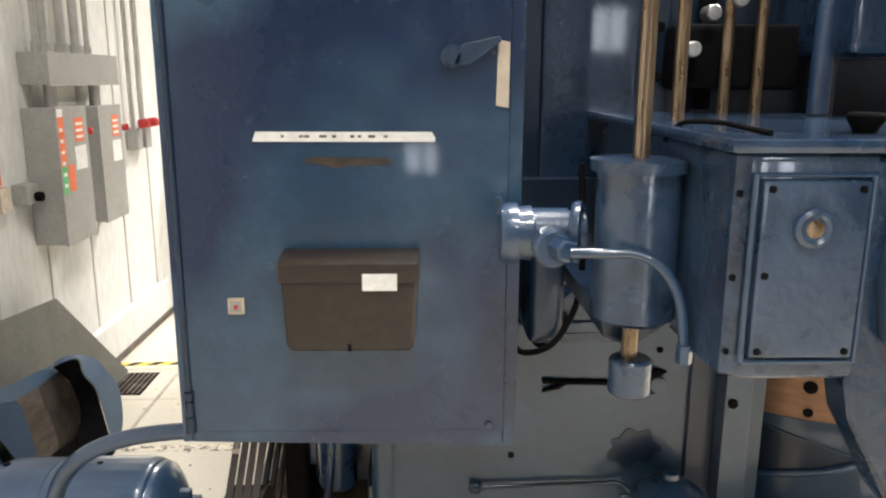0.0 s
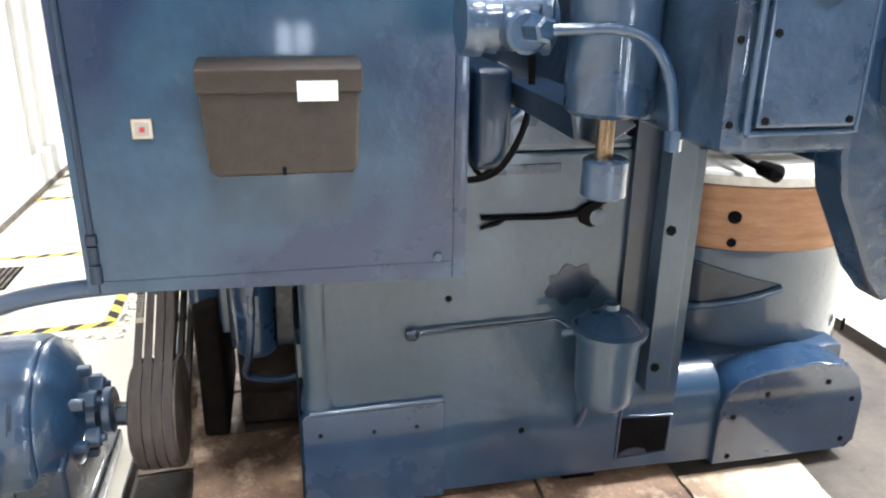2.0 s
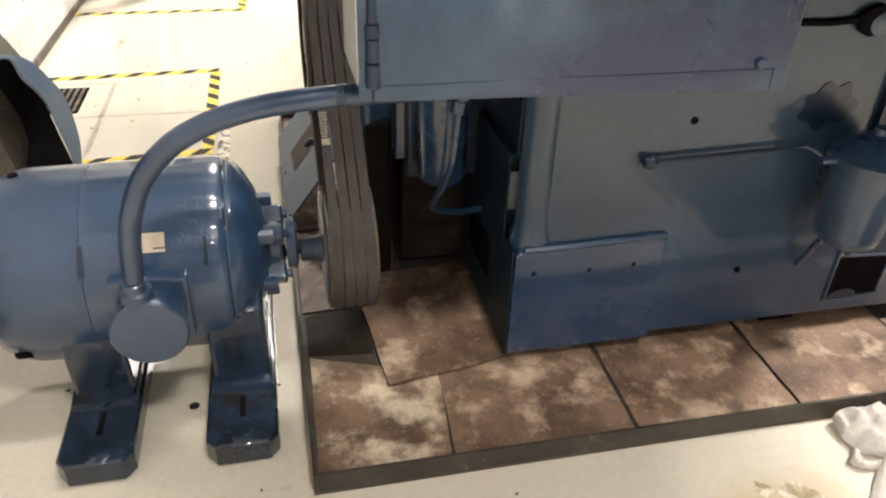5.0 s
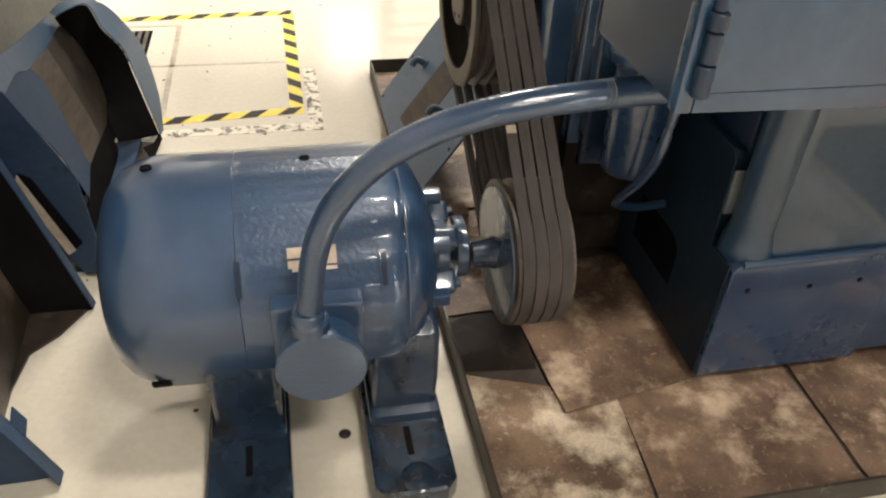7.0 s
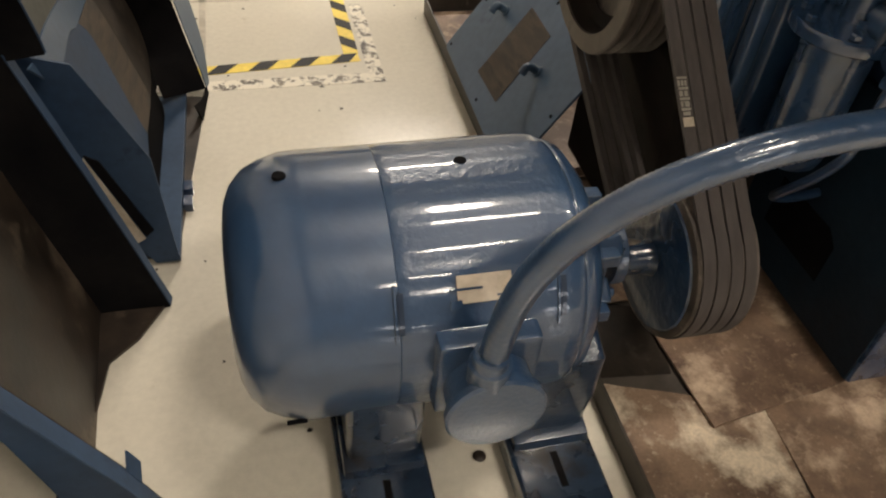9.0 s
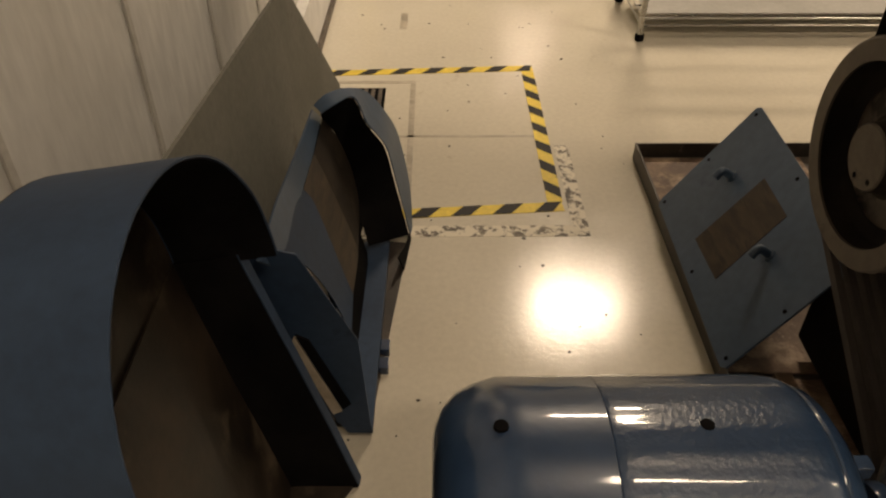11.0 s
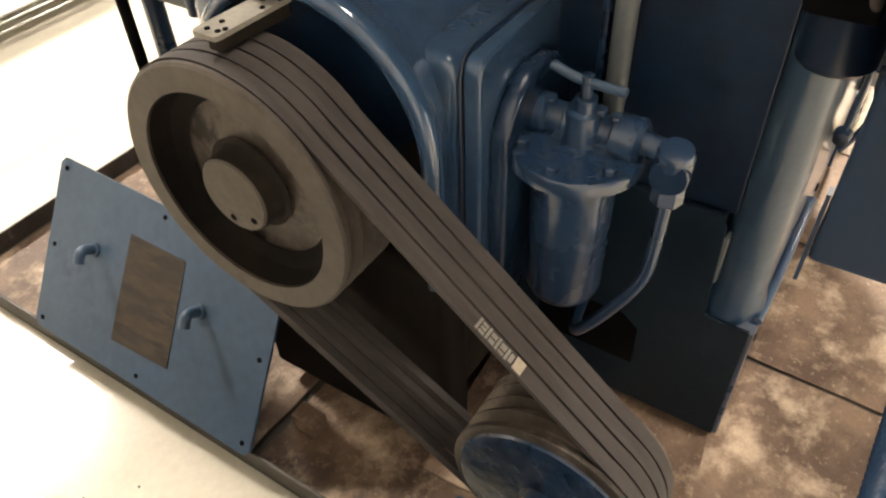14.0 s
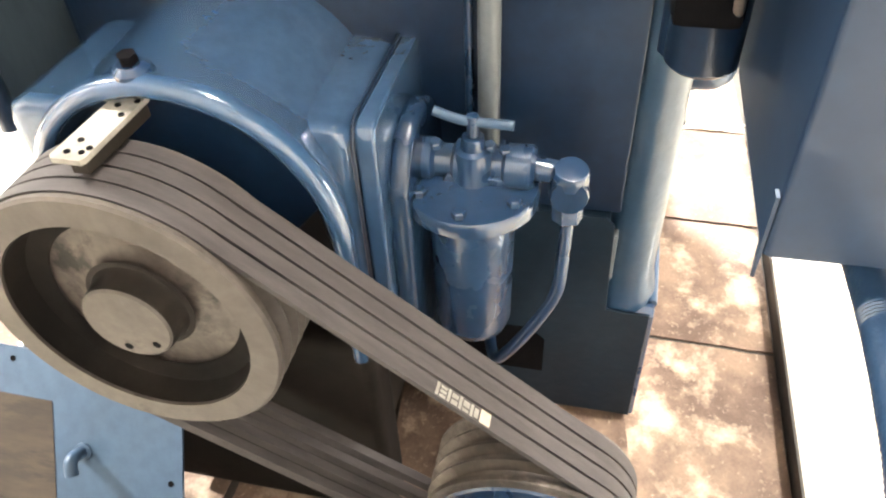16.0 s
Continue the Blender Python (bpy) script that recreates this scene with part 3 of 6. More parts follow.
# hollow is a navy skin on the drum; its shade is painted in
part("drum_hollow_skin", strip_mesh([on_drum(x, z, 0.4275) for x, z in low], [on_drum(x, z, 0.4275) for x, z in top], 0.001), BLUE_NAVY, machine, "navy skin with the shade of a hollow in the drum")
part("drum_ledge", tube([on_drum(x, z, 0.430) for x, z in low], 0.012, 14), BLUE_GLOSS, machine)
part("drum_lip", tube([on_drum(x, z, 0.4265) for x, z in top], 0.0035, 10), BLUE_CAST, machine)
part("base_return", prism([(2.305, 0.055), (2.305, 0.27), (2.33, 0.315), (2.38, 0.345), (2.46, 0.36), (2.46, 0.055)], "x", 0.995, 1.145, 0.008), BASE_COAT, machine, angle=50)
part("table_foot", box(0.93, 1.60, 2.40, 3.2, 0.055, 0.34, 0.02), BLUE_CAST, machine)
pts = [(1.135, 0.045), (1.135, 0.22), (1.15, 0.275), (1.19, 0.315), (1.26, 0.335), (1.42, 0.352), (1.53, 0.335), (1.575, 0.29), (1.60, 0.22), (1.60, 0.075), (1.575, 0.048)]
part("end_cover", prism(pts, "y", 2.285, 2.42, 0.010), BLUE, machine, "blue rounded end cover")
for bx, bz in ((1.18, 0.20), (1.279, 0.264), (1.18, 0.07), (1.47, 0.285), (1.56, 0.22), (1.55, 0.085)):
    part("bolt", bolt_head((bx, 2.286, bz), (0, -1, 0), 0.009, 0.004), BLACK, machine)
part("drum_fitting", cyl((1.697, 2.535, 0.332), (1.704, 2.528, 0.332), 0.022, 16, 0.002), BLACK, machine)

# oil cup with its pipe
cup = thing("oil_cup", (0.735, 2.2, 0.345), "blue painted oil reservoir cup mounted on the machine base", "oil cup")
part("bowl", lathe([(0.345, 0.03), (0.352, 0.055), (0.365, 0.068), (0.385, 0.073), (0.545, 0.079), (0.55, 0.092), (0.566, 0.095), (0.572, 0.087)], (0.735, 2.2, 0), (0, 0, 1), 28), BLUE_CAST, cup)
part("lid", lathe([(0.571, 0.086), (0.582, 0.074), (0.602, 0.052), (0.613, 0.022), (0.615, 0.02), (0.628, 0.018), (0.631, 0.0)], (0.735, 2.2, 0), (0, 0, 1), 28), BLUE, cup)
part("spout", cyl((0.66, 2.2, 0.56), (0.615, 2.21, 0.555), 0.01, 10), BLUE_DARK, cup)
part("bracket", box(0.70, 0.77, 2.26, 2.303, 0.45, 0.54, 0.005), BLUE_DARK, cup)
part("drain_cock", cyl((0.775, 2.21, 0.30), (0.775, 2.21, 0.36), 0.009, 10), BLUE, cup)
part("pipe", tube([(0.72, 2.21, 0.39), (0.715, 2.25, 0.32), (0.715, 2.27, 0.27), (0.71, 2.29, 0.23)], 0.008, 8), BLUE, cup)
part("oil_pipe", tube([(0.60, 2.285, 0.552), (0.63, 2.28, 0.555), (0.66, 2.25, 0.54), (0.675, 2.23, 0.53)], 0.005, 8), BLUE, cup)

spanner = thing("spanner", (0.56, 2.29, 0.8), "black open-ended spanner hung flat on the machine base", "spanner")
part("shaft", prism([(0.425, 0.836), (0.425, 0.826), (0.48, 0.823), (0.60, 0.819), (0.675, 0.823), (0.675, 0.836), (0.60, 0.831)], "y", 2.288, 2.299, 0.003), BLACK, spanner)
part("prong", prism([(0.425, 0.808), (0.425, 0.802), (0.47, 0.812), (0.485, 0.823), (0.47, 0.824)], "y", 2.289, 2.298, 0.002), BLACK, spanner)
part("jaw", prism([(0.665, 0.838), (0.684, 0.852), (0.712, 0.862), (0.738, 0.856), (0.716, 0.842), (0.71, 0.82), (0.725, 0.80), (0.70, 0.795), (0.675, 0.808)], "y", 2.286, 2.30, 0.003), BLACK, spanner)
part("peg", lathe([(0.0, 0.020), (0.006, 0.022), (0.014, 0.021), (0.016, 0.0)], (0.718, 2.300, 0.820), (0, -1, 0), 24), BLUE_CAST, spanner, "round blue-grey hanging peg")

# ---- cutter head on the right ----
head = thing("cutter_head", (0.8, 1.9, 1.1), "blue enamelled cutter head housing with a sight glass cover plate", "machine head")
part("housing", prism([(0.550, 1.58), (0.556, 1.548), (0.585, 1.53), (0.745, 1.53), (0.745, 2.5), (0.565, 2.5), (0.548, 1.64)], "z", 1.15, 1.478, 0.014, 3), BLUE_WORN, head)
part("top_plate", box(0.538, 1.4, 1.52, 2.5, 1.476, 1.496, 0.008), BLUE_WORN, head)
part("cover_plate", box(0.582, 0.730, 1.513, 1.535, 1.190, 1.442, 0.006), BLUE_WORN, head)
part("plate_rim", tube([(0.575, 1.522, 1.182), (0.575, 1.522, 1.448), (0.737, 1.522, 1.448), (0.737, 1.522, 1.182), (0.575, 1.522, 1.182)], 0.005, 8, 0), BLUE_MOTOR, head)
sight = part("sight_glass", lathe([(0, 0.027), (0.008, 0.027), (0.012, 0.021), (0.008, 0.016)], (0.654, 1.514, 1.377), (0, -1, 0), 24), BLUE_MOTOR, head)
part("lens", lathe([(0, 0.0135), (0.006, 0.0125), (0.009, 0.0)], (0.654, 1.511, 1.377), (0, -1, 0), 20), BRASS, sight, "brass sight glass")
for bx, bz in ((0.594, 1.43), (0.594, 1.31), (0.594, 1.20), (0.718, 1.43), (0.718, 1.20), (0.563, 1.42), (0.563, 1.30), (0.563, 1.19)):
    part("bolt", bolt_head((bx, 1.514 if bx > 0.57 else 1.545, bz), (0, -1, 0), 0.0055, 0.004), BLACK, head)
part("side_recess", box(0.745, 0.765, 1.56, 2.5, 1.12, 1.476, 0.006), BLUE_NAVY, head)
arm = [(0.735, 1.472), (0.735, 1.142), (0.748, 1.085), (0.779, 1.03), (0.82, 0.955), (0.855, 0.915), (0.90, 0.93), (0.92, 1.03), (1.25, 1.03), (1.25, 1.472)]
part("arm", prism(arm, "y", 1.528, 1.60, 0.016, 3), BLUE_DARK, head)
part("arm_back", box(0.765, 1.25, 1.60, 2.3, 1.15, 1.474, 0.01), BLUE_NAVY, head)
part("arm_cover", prism([(0.764, 1.37), (0.760, 1.30), (0.772, 1.215), (0.79, 1.20), (0.797, 1.27), (0.803, 1.395), (0.782, 1.405)], "y", 1.502, 1.532, 0.010, 3), BLUE_CAST, head)
part("arm_panel", box(0.845, 1.25, 1.50, 1.532, 1.04, 1.40, 0.008), BLUE, head)
part("grip_cap", lathe([(0, 0.016), (0.008, 0.019), (0.02, 0.026), (0.027, 0.027), (0.031, 0.024), (0.032, 0.0)], (0.786, 1.645, 1.495), (0, 0, 1), 24), BLACK, head, "black filler cap")
part("motor_case", box(1.0, 1.5, 2.1, 2.6, 1.62, 1.86, 0.03), BLUE_DARK, head)

# sleeve, brass screw rods and oil line
screw = thing("lead_screw", (0.485, 1.76, 1.0), "blue cast sleeve on a vertical brass lead screw", "lead screw")
part("sleeve", lathe([(1.17, 0.06), (1.178, 0.07), (1.425, 0.07), (1.427, 0.082), (1.445, 0.083), (1.447, 0.02)], (0.485, 1.76, 0), (0, 0, 1), 36), BLUE_WORN, screw)
part("lug", box(0.53, 0.585, 1.74, 1.9, 1.16, 1.43, 0.012), BLUE_WORN, screw)
part("screw", cyl((0.485, 1.76, 1.05), (0.485, 1.76, 2.5), 0.014, 16), BRASS, screw, "brass screw rod")
part("screw_face", box(0.468, 0.478, 1.738, 1.75, 1.45, 2.5, 0.002), BRASS, screw)
part("collar", cyl((0.487, 1.755, 1.035), (0.487, 1.755, 1.10), 0.037, 24, 0.004), BLUE_WORN, screw)
part("collar_seat", prism([(0.44, 1.17), (0.53, 1.17), (0.56, 1.14), (0.50, 1.10), (0.45, 1.12)], "y", 1.80, 2.2, 0.012, 3), BLUE_NAVY, screw)
part("union", lathe([(0, 0.05), (0.015, 0.055), (0.03, 0.055), (0.032, 0.047), (0.055, 0.05), (0.058, 0.045), (0.12, 0.045), (0.122, 0.04), (0.15, 0.04)], (0.262, 1.84, 1.305), (1, 0, 0), 24), BLUE_MOTOR, screw)
part("union_body", lathe([(0, 0.03), (0.004, 0.033), (0.045, 0.033), (0.05, 0.028)], (0.345, 1.80, 1.292), (0, -1, 0.05), 14), BLUE_MOTOR, screw)
part("union_flange", lathe([(0, 0.052), (0.006, 0.056), (0.016, 0.056), (0.02, 0.05)], (0.388, 1.825, 1.31), (1, -0.3, 0), 20), BLUE_MOTOR, screw)
part("union_clip", box(0.25, 0.262, 1.80, 1.85, 1.345, 1.375, 0.004), BLUE_DARK, screw)
part("union_hex", lathe([(0, 0.020), (0.05, 0.020), (0.054, 0.014)], (0.352, 1.758, 1.298), (0.15, -1, 0.05), 6), BLUE_MOTOR, screw)
part("oil_line", tube([(0.362, 1.69, 1.302), (0.40, 1.68, 1.304), (0.462, 1.672, 1.303), (0.50, 1.66, 1.285), (0.528, 1.65, 1.235), (0.538, 1.640, 1.15)], 0.0085, 10), BLUE_MOTOR, screw)
part("line_nut", cyl((0.538, 1.640, 1.135), (0.538, 1.640, 1.165), 0.013, 6), BLUE_MOTOR, screw)
rod = thing("feed_rod", (0.621, 2.0, 1.44), "oily brass feed rod behind the sleeve", "rod", "feed rods")
part("shaft", cyl((0.621, 2.0, 1.44), (0.621, 2.0, 2.6), 0.013, 14), BRASS, rod)
part("seat", cyl((0.621, 2.0, 1.40), (0.621, 2.0, 1.45), 0.035, 18, 0.004), BLUE_DARK, rod)
for rx, ry in ((0.826, 2.3), (0.902, 2.3)):
    copy_thing(rod, pose(rx, ry, 1.44))

valve = thing("valve_assembly", (0.9, 2.3, 1.5), "dark greasy valve block with pipe elbows behind the head", "valve")
part("block", box(0.72, 1.02, 2.32, 2.44, 1.55, 1.70, 0.02), BLACK, valve)
part("pipe", tube([(1.0, 2.2, 1.5), (1.0, 2.2, 1.68), (1.01, 2.2, 1.75), (1.06, 2.2, 1.77), (1.2, 2.2, 1.77)], 0.023, 14), BLUE, valve)
part("hose", tube([(0.545, 1.83, 1.47), (0.565, 1.80, 1.502), (0.60, 1.73, 1.506), (0.612, 1.64, 1.502), (0.615, 1.58, 1.500)], 0.0045, 8), BLACK, valve)
for vx, vz in ((0.78, 1.72), (0.84, 1.75), (0.74, 1.64)):
    part("fitting", cyl((vx, 2.32, vz), (vx, 2.27, vz), 0.018, 10, 0.003), STEEL, valve)

back = thing("gear_housing", (1.1, 2.9, 1.5), "dark blue gear housing rising behind the cutter head", "machine housing")
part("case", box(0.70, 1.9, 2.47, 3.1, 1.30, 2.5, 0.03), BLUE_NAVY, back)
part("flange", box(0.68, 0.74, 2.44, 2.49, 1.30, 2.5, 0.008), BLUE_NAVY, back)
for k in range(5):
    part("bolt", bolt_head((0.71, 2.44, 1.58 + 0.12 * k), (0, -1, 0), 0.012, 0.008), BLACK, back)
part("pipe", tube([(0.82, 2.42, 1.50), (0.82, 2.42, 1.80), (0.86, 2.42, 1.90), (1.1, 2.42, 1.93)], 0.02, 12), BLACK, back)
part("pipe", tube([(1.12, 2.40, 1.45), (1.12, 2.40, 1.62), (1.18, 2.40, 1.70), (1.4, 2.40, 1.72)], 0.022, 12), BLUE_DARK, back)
# backing panel added to keep the space beside the cabinet dark
part("dark_backing", box(0.335, 0.795, 2.40, 2.447, 1.012, 1.33, 0.006), BLUE_NAVY, machine, "dark navy backing panel above the base")
# dark works between cabinet and column
works = thing("drive_linkage", (0.55, 2.3, 1.0), "dark linkage and hanging hoses beside the cabinet", "linkage")
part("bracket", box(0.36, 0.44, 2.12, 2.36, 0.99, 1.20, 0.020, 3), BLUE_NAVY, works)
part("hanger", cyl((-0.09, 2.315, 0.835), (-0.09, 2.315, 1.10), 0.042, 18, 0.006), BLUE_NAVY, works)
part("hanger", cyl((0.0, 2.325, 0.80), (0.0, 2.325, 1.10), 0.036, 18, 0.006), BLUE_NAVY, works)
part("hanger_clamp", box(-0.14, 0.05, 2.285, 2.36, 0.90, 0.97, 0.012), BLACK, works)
part("cable_loop", tube([(-0.20, 2.30, 1.15), (-0.17, 2.30, 0.98), (-0.11, 2.29, 0.90), (-0.03, 2.285, 0.875), (0.05, 2.28, 0.90)], 0.006, 8), CAST_DARK, works)
part("crossbar", cyl((0.38, 2.2, 1.12), (0.62, 2.2, 1.12), 0.012, 12), STEEL, works)
part("hose", tube([(0.46, 2.1, 1.40), (0.467, 2.1, 1.243), (0.469, 2.1, 1.147), (0.453, 2.1, 1.07), (0.408, 2.1, 0.998), (0.35, 2.12, 0.973), (0.33, 2.20, 0.975)], 0.007, 8), BLACK, works)
part("cable", tube([(0.38, 2.22, 1.20), (0.36, 2.2, 1.05), (0.40, 2.2, 0.96), (0.47, 2.24, 1.02)], 0.006, 8), BLACK, works)
part("cam_arm", prism([(0.42, 1.02), (0.50, 1.10), (0.70, 1.06), (0.78, 1.02), (0.62, 1.0)], "y", 2.25, 2.31, 0.01), BLUE_DARK, works)

# ---- electrical cabinet ----
cabinet = thing("electrical_cabinet", (-0.03, 2.14, 0.8), "blue sheet-metal electrical cabinet hung on the machine column", "cabinet")
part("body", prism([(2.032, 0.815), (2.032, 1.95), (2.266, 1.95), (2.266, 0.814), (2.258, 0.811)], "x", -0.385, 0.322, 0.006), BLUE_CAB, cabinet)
door = part("door", box(-0.3668, 0.2962, 2.018, 2.032, 0.8372, 1.93, 0.002), BLUE_SHEET, cabinet)
part("frame_edge", prism([(-0.367, 0.837), (-0.367, 0.812), (0.296, 0.797), (0.296, 0.837)], "y", 2.0205, 2.04, 0.003), BLUE_SHEET, cabinet)
part("frame_edge", box(-0.388, -0.3675, 2.0205, 2.04, 0.812, 1.95, 0.003), BLUE_SHEET, cabinet)
part("hinge_barrel", cyl((-0.3675, 2.0165, 0.930), (-0.3675, 2.0165, 1.93), 0.0065, 14), BLUE_CAB, cabinet)
for z0, z1, r in ((0.836, 0.872, 0.0105), (0.874, 0.908, 0.0092), (0.910, 0.929, 0.0105)):
    part("hinge_knuckle", cyl((-0.3675, 2.0145, z0), (-0.3675, 2.0145, z1), r, 16, 0.0015), BLUE_CAB, cabinet, "dark painted hinge knuckle")
part("frame_edge", box(0.2965, 0.324, 2.0205, 2.04, 0.797, 1.95, 0.003), BLUE_SHEET, cabinet)
part("rear_blade", prism([(-0.386, 0.88), (-0.386, 0.788), (-0.378, 0.812), (-0.374, 0.88)], "y", 2.2665, 2.270), BLUE_CAB, cabinet, "thin bent sheet edge")
handle = part("handle", lathe([(0, 0.022), (0.02, 0.022), (0.026, 0.016)], (0.182, 2.02, 1.615), (0, -1, 0), 18), BLUE_DARK, door)
part("lever_arm", prism([(0.18, 1.597), (0.20, 1.637), (0.272, 1.652), (0.275, 1.642), (0.215, 1.60)], "y", 1.994, 2.004, 0.003), BLUE_DARK, door)
part("bolt", bolt_head((0.266, 2.019, 0.847), (0, -1, 0), 0.010, 0.008), BLUE_DARK, cabinet)
part("name_strip", prism([(-0.206, 1.456), (-0.2, 1.471), (0.143, 1.471), (0.150, 1.460), (0.150, 1.452), (-0.206, 1.452)], "y", 2.012, 2.019), WHITE, door, "white engraved strip")
for i, (a, w, mt) in enumerate(((0.055, 0.006, 0), (0.09, 0.008, 0), (0.10, 0.010, 1), (0.13, 0.014, 0), (0.155, 0.008, 1), (0.19, 0.008, 0), (0.205, 0.006, 1), (0.225, 0.014, 0), (0.255, 0.008, 1))):
    part("lettering_bar", box(-0.206 + a, -0.206 + a + w, 2.0105, 2.0125, 1.460, 1.465), CAST_DARK, door)
part("paint_scar", prism([(-0.11, 1.412), (-0.10, 1.421), (0.06, 1.419), (0.065, 1.408), (-0.02, 1.404), (-0.05, 1.400), (-0.07, 1.406)], "y", 2.0155, 2.0185), WOOD, door, "bare scraped patch")
part("warning_strip", prism([(0.268, 1.522), (0.293, 1.518), (0.2935, 1.642), (0.271, 1.646)], "y", 2.012, 2.019), CREAM, door, "cream paper strip")
switch = part("switch_plate", box(-0.274, -0.240, 2.010, 2.019, 1.10, 1.134, 0.002), CREAM, door, "small cream switch plate")
part("switch_window", box(-0.268, -0.246, 2.007, 2.011, 1.106, 1.128), GREY_BOX, switch)
part("switch_rocker", box(-0.260, -0.252, 2.004, 2.008, 1.113, 1.121), RED, switch)

# brown document holder on the door
holder = thing("document_holder", (-0.01, 1.98, 1.02), "brown plastic document holder fixed to the cabinet door", "document holder")
part("pocket", prism([(-0.153, 1.20), (-0.146, 1.055), (-0.134, 1.042), (0.098, 1.042), (0.108, 1.055), (0.115, 1.20)], "y", 1.945, 2.018, 0.012, 3), PLASTIC, holder)
part("flap", prism([(1.943, 1.184), (1.936, 1.187), (1.934, 1.208), (1.938, 1.223), (1.952, 1.232), (2.016, 1.237), (2.016, 1.184)], "x", -0.156, 0.118, 0.005, 3), PLASTIC, holder)
part("notch", box(-0.024, -0.017, 1.9435, 1.9465, 1.043, 1.058), BLACK, holder)
part("paper_label", box(0.008, 0.075, 1.9305, 1.9345, 1.172, 1.205), WHITE, holder, "white paper label")

# ---- gearbox, pulley and belts on the machine's left side ----
PY, PZ, PR = 2.930, 0.632, 0.190      # driven pulley: centre and radius
MY, MZ, MR = 2.452, 0.297, 0.142      # motor shaft and its pulley
gearbox = thing("gearbox", (-0.13, 2.94, 0.055), "blue cast gearbox with a domed pulley housing on the machine side", "gearbox")
part("casing", prism([(2.70, 0.40), (2.70, 0.77), (2.708, 0.79), (2.725, 0.797), (3.13, 0.797), (3.155, 0.787), (3.165, 0.765), (3.165, 0.40)], "x", -0.236, 0.005, 0.022, 5), BLUE_GLOSS, gearbox, angle=65)
# darker than the casing above: shade put into its colour
part("lower_casing", box(-0.20, 0.0, 2.74, 3.14, 0.05, 0.41, 0.012), GREASE_SHADE, gearbox)
part("joint_flange", prism([(-0.228, 0.40), (-0.228, 0.775), (-0.222, 0.793), (-0.205, 0.801), (0.0, 0.801), (0.0, 0.40)], "y", 2.672, 2.698, 0.006, 3), BLUE_GLOSS, gearbox, angle=65)
arch = [(-0.205, 0.36), (-0.205, 0.655)] + [(-0.105 - 0.10 * math.cos(radians(a)), 0.655 + 0.10 * math.sin(radians(a))) for a in range(15, 180, 15)] + [(-0.005, 0.655), (-0.005, 0.36)]
part("joint_cover", prism(arch, "y", 2.645, 2.673, 0.010, 3), BLUE_DARK, gearbox, angle=60)


def arched(profile, cz, foot, n=48):
    """Rows of (x, radius, centre y) swept over an arch: a half circle on two straight legs down to the foot."""
    bm, rows = M(), []
    for x, r, cy in profile:
        row = [(cy + r, foot)] + [(cy + r * math.cos(math.pi * k / n), cz + r * math.sin(math.pi * k / n)) for k in range(n + 1)] + [(cy - r, foot)]
        rows.append([bm.verts.new((x, y, z)) for y, z in row])
    for p, q in zip(rows, rows[1:]):
        for k in range(len(p) - 1):
            bm.faces.new((p[k], p[k + 1], q[k + 1], q[k]))
    bmesh.ops.recalc_face_normals(bm, faces=bm.faces)
    return bm


DY, DZ = 2.891, 0.6865                # crown of the pulley housing
part("dome", arched([(0.0, 0.192, DY + 0.03), (-0.12, 0.190, DY + 0.028), (-0.20, 0.189, DY + 0.022), (-0.235, 0.190, DY + 0.014), (-0.26, 0.193, DY + 0.007), (-0.28, 0.199, DY), (-0.293, 0.203, DY), (-0.303, 0.203, DY), (-0.310, 0.198, DY), (-0.3125, 0.190, DY), (-0.311, 0.183, DY), (-0.305, 0.178, DY), (-0.29, 0.175, DY), (-0.245, 0.170, DY)], DZ, 0.47), BLUE_GLOSS, gearbox, angle=60)
# face behind the pulley lies in shade, painted here as navy
part("housing_back", prism([(DY - 0.172, 0.06), (DY - 0.172, DZ)] + [(DY - 0.172 * math.cos(math.pi * k / 32), DZ + 0.172 * math.sin(math.pi * k / 32)) for k in range(1, 32)] + [(DY + 0.172, DZ), (DY + 0.172, 0.06)], "x", -0.262, -0.243), BLUE_NAVY, gearbox, "dark blue housing face with its shade put in")
# shade beneath the belts put into a near-black box
part("lower_housing", box(-0.310, -0.236, 2.684, 3.10, 0.05, 0.50, 0.018, 3), BLACK_BROWN, gearbox, "near-black lower housing with its shade put in")
part("housing_grime", prism([(DY - 0.166, 0.49), (DY - 0.166, 0.60), (DY - 0.150, 0.70), (DY - 0.115, 0.66), (DY - 0.05, 0.60), (DY + 0.10, 0.55), (DY + 0.165, 0.53), (DY + 0.165, 0.49)], "x", -0.2665, -0.2625), GREASE_SHADE, gearbox, "brown grease on the housing face")
part("bolt_boss", lathe([(0, 0.024), (0.012, 0.021), (0.018, 0.014)], (-0.286, 2.912, 0.880), (-0.15, 0, 1), 18), BLUE, gearbox)
part("seam_bead", tube([(-0.232, 2.6985, 0.42), (-0.232, 2.6985, 0.775), (-0.222, 2.6985, 0.796), (-0.204, 2.6985, 0.8025), (-0.01, 2.6985, 0.8025)], 0.0025, 8, 0), BLUE_NAVY, gearbox)
part("oil_plug", cyl((-0.287, 2.912, 0.890), (-0.289, 2.912, 0.908), 0.0105, 6), BLACK, gearbox)
bracket = part("guard_bracket", prism([(-0.281, 2.909), (-0.281, 2.947), (-0.400, 2.954), (-0.405, 2.950), (-0.405, 2.917), (-0.400, 2.914)], "z", 0.846, 0.853, 0.001), DIRTY, gearbox, "dirty grey flat bracket with screw holes")
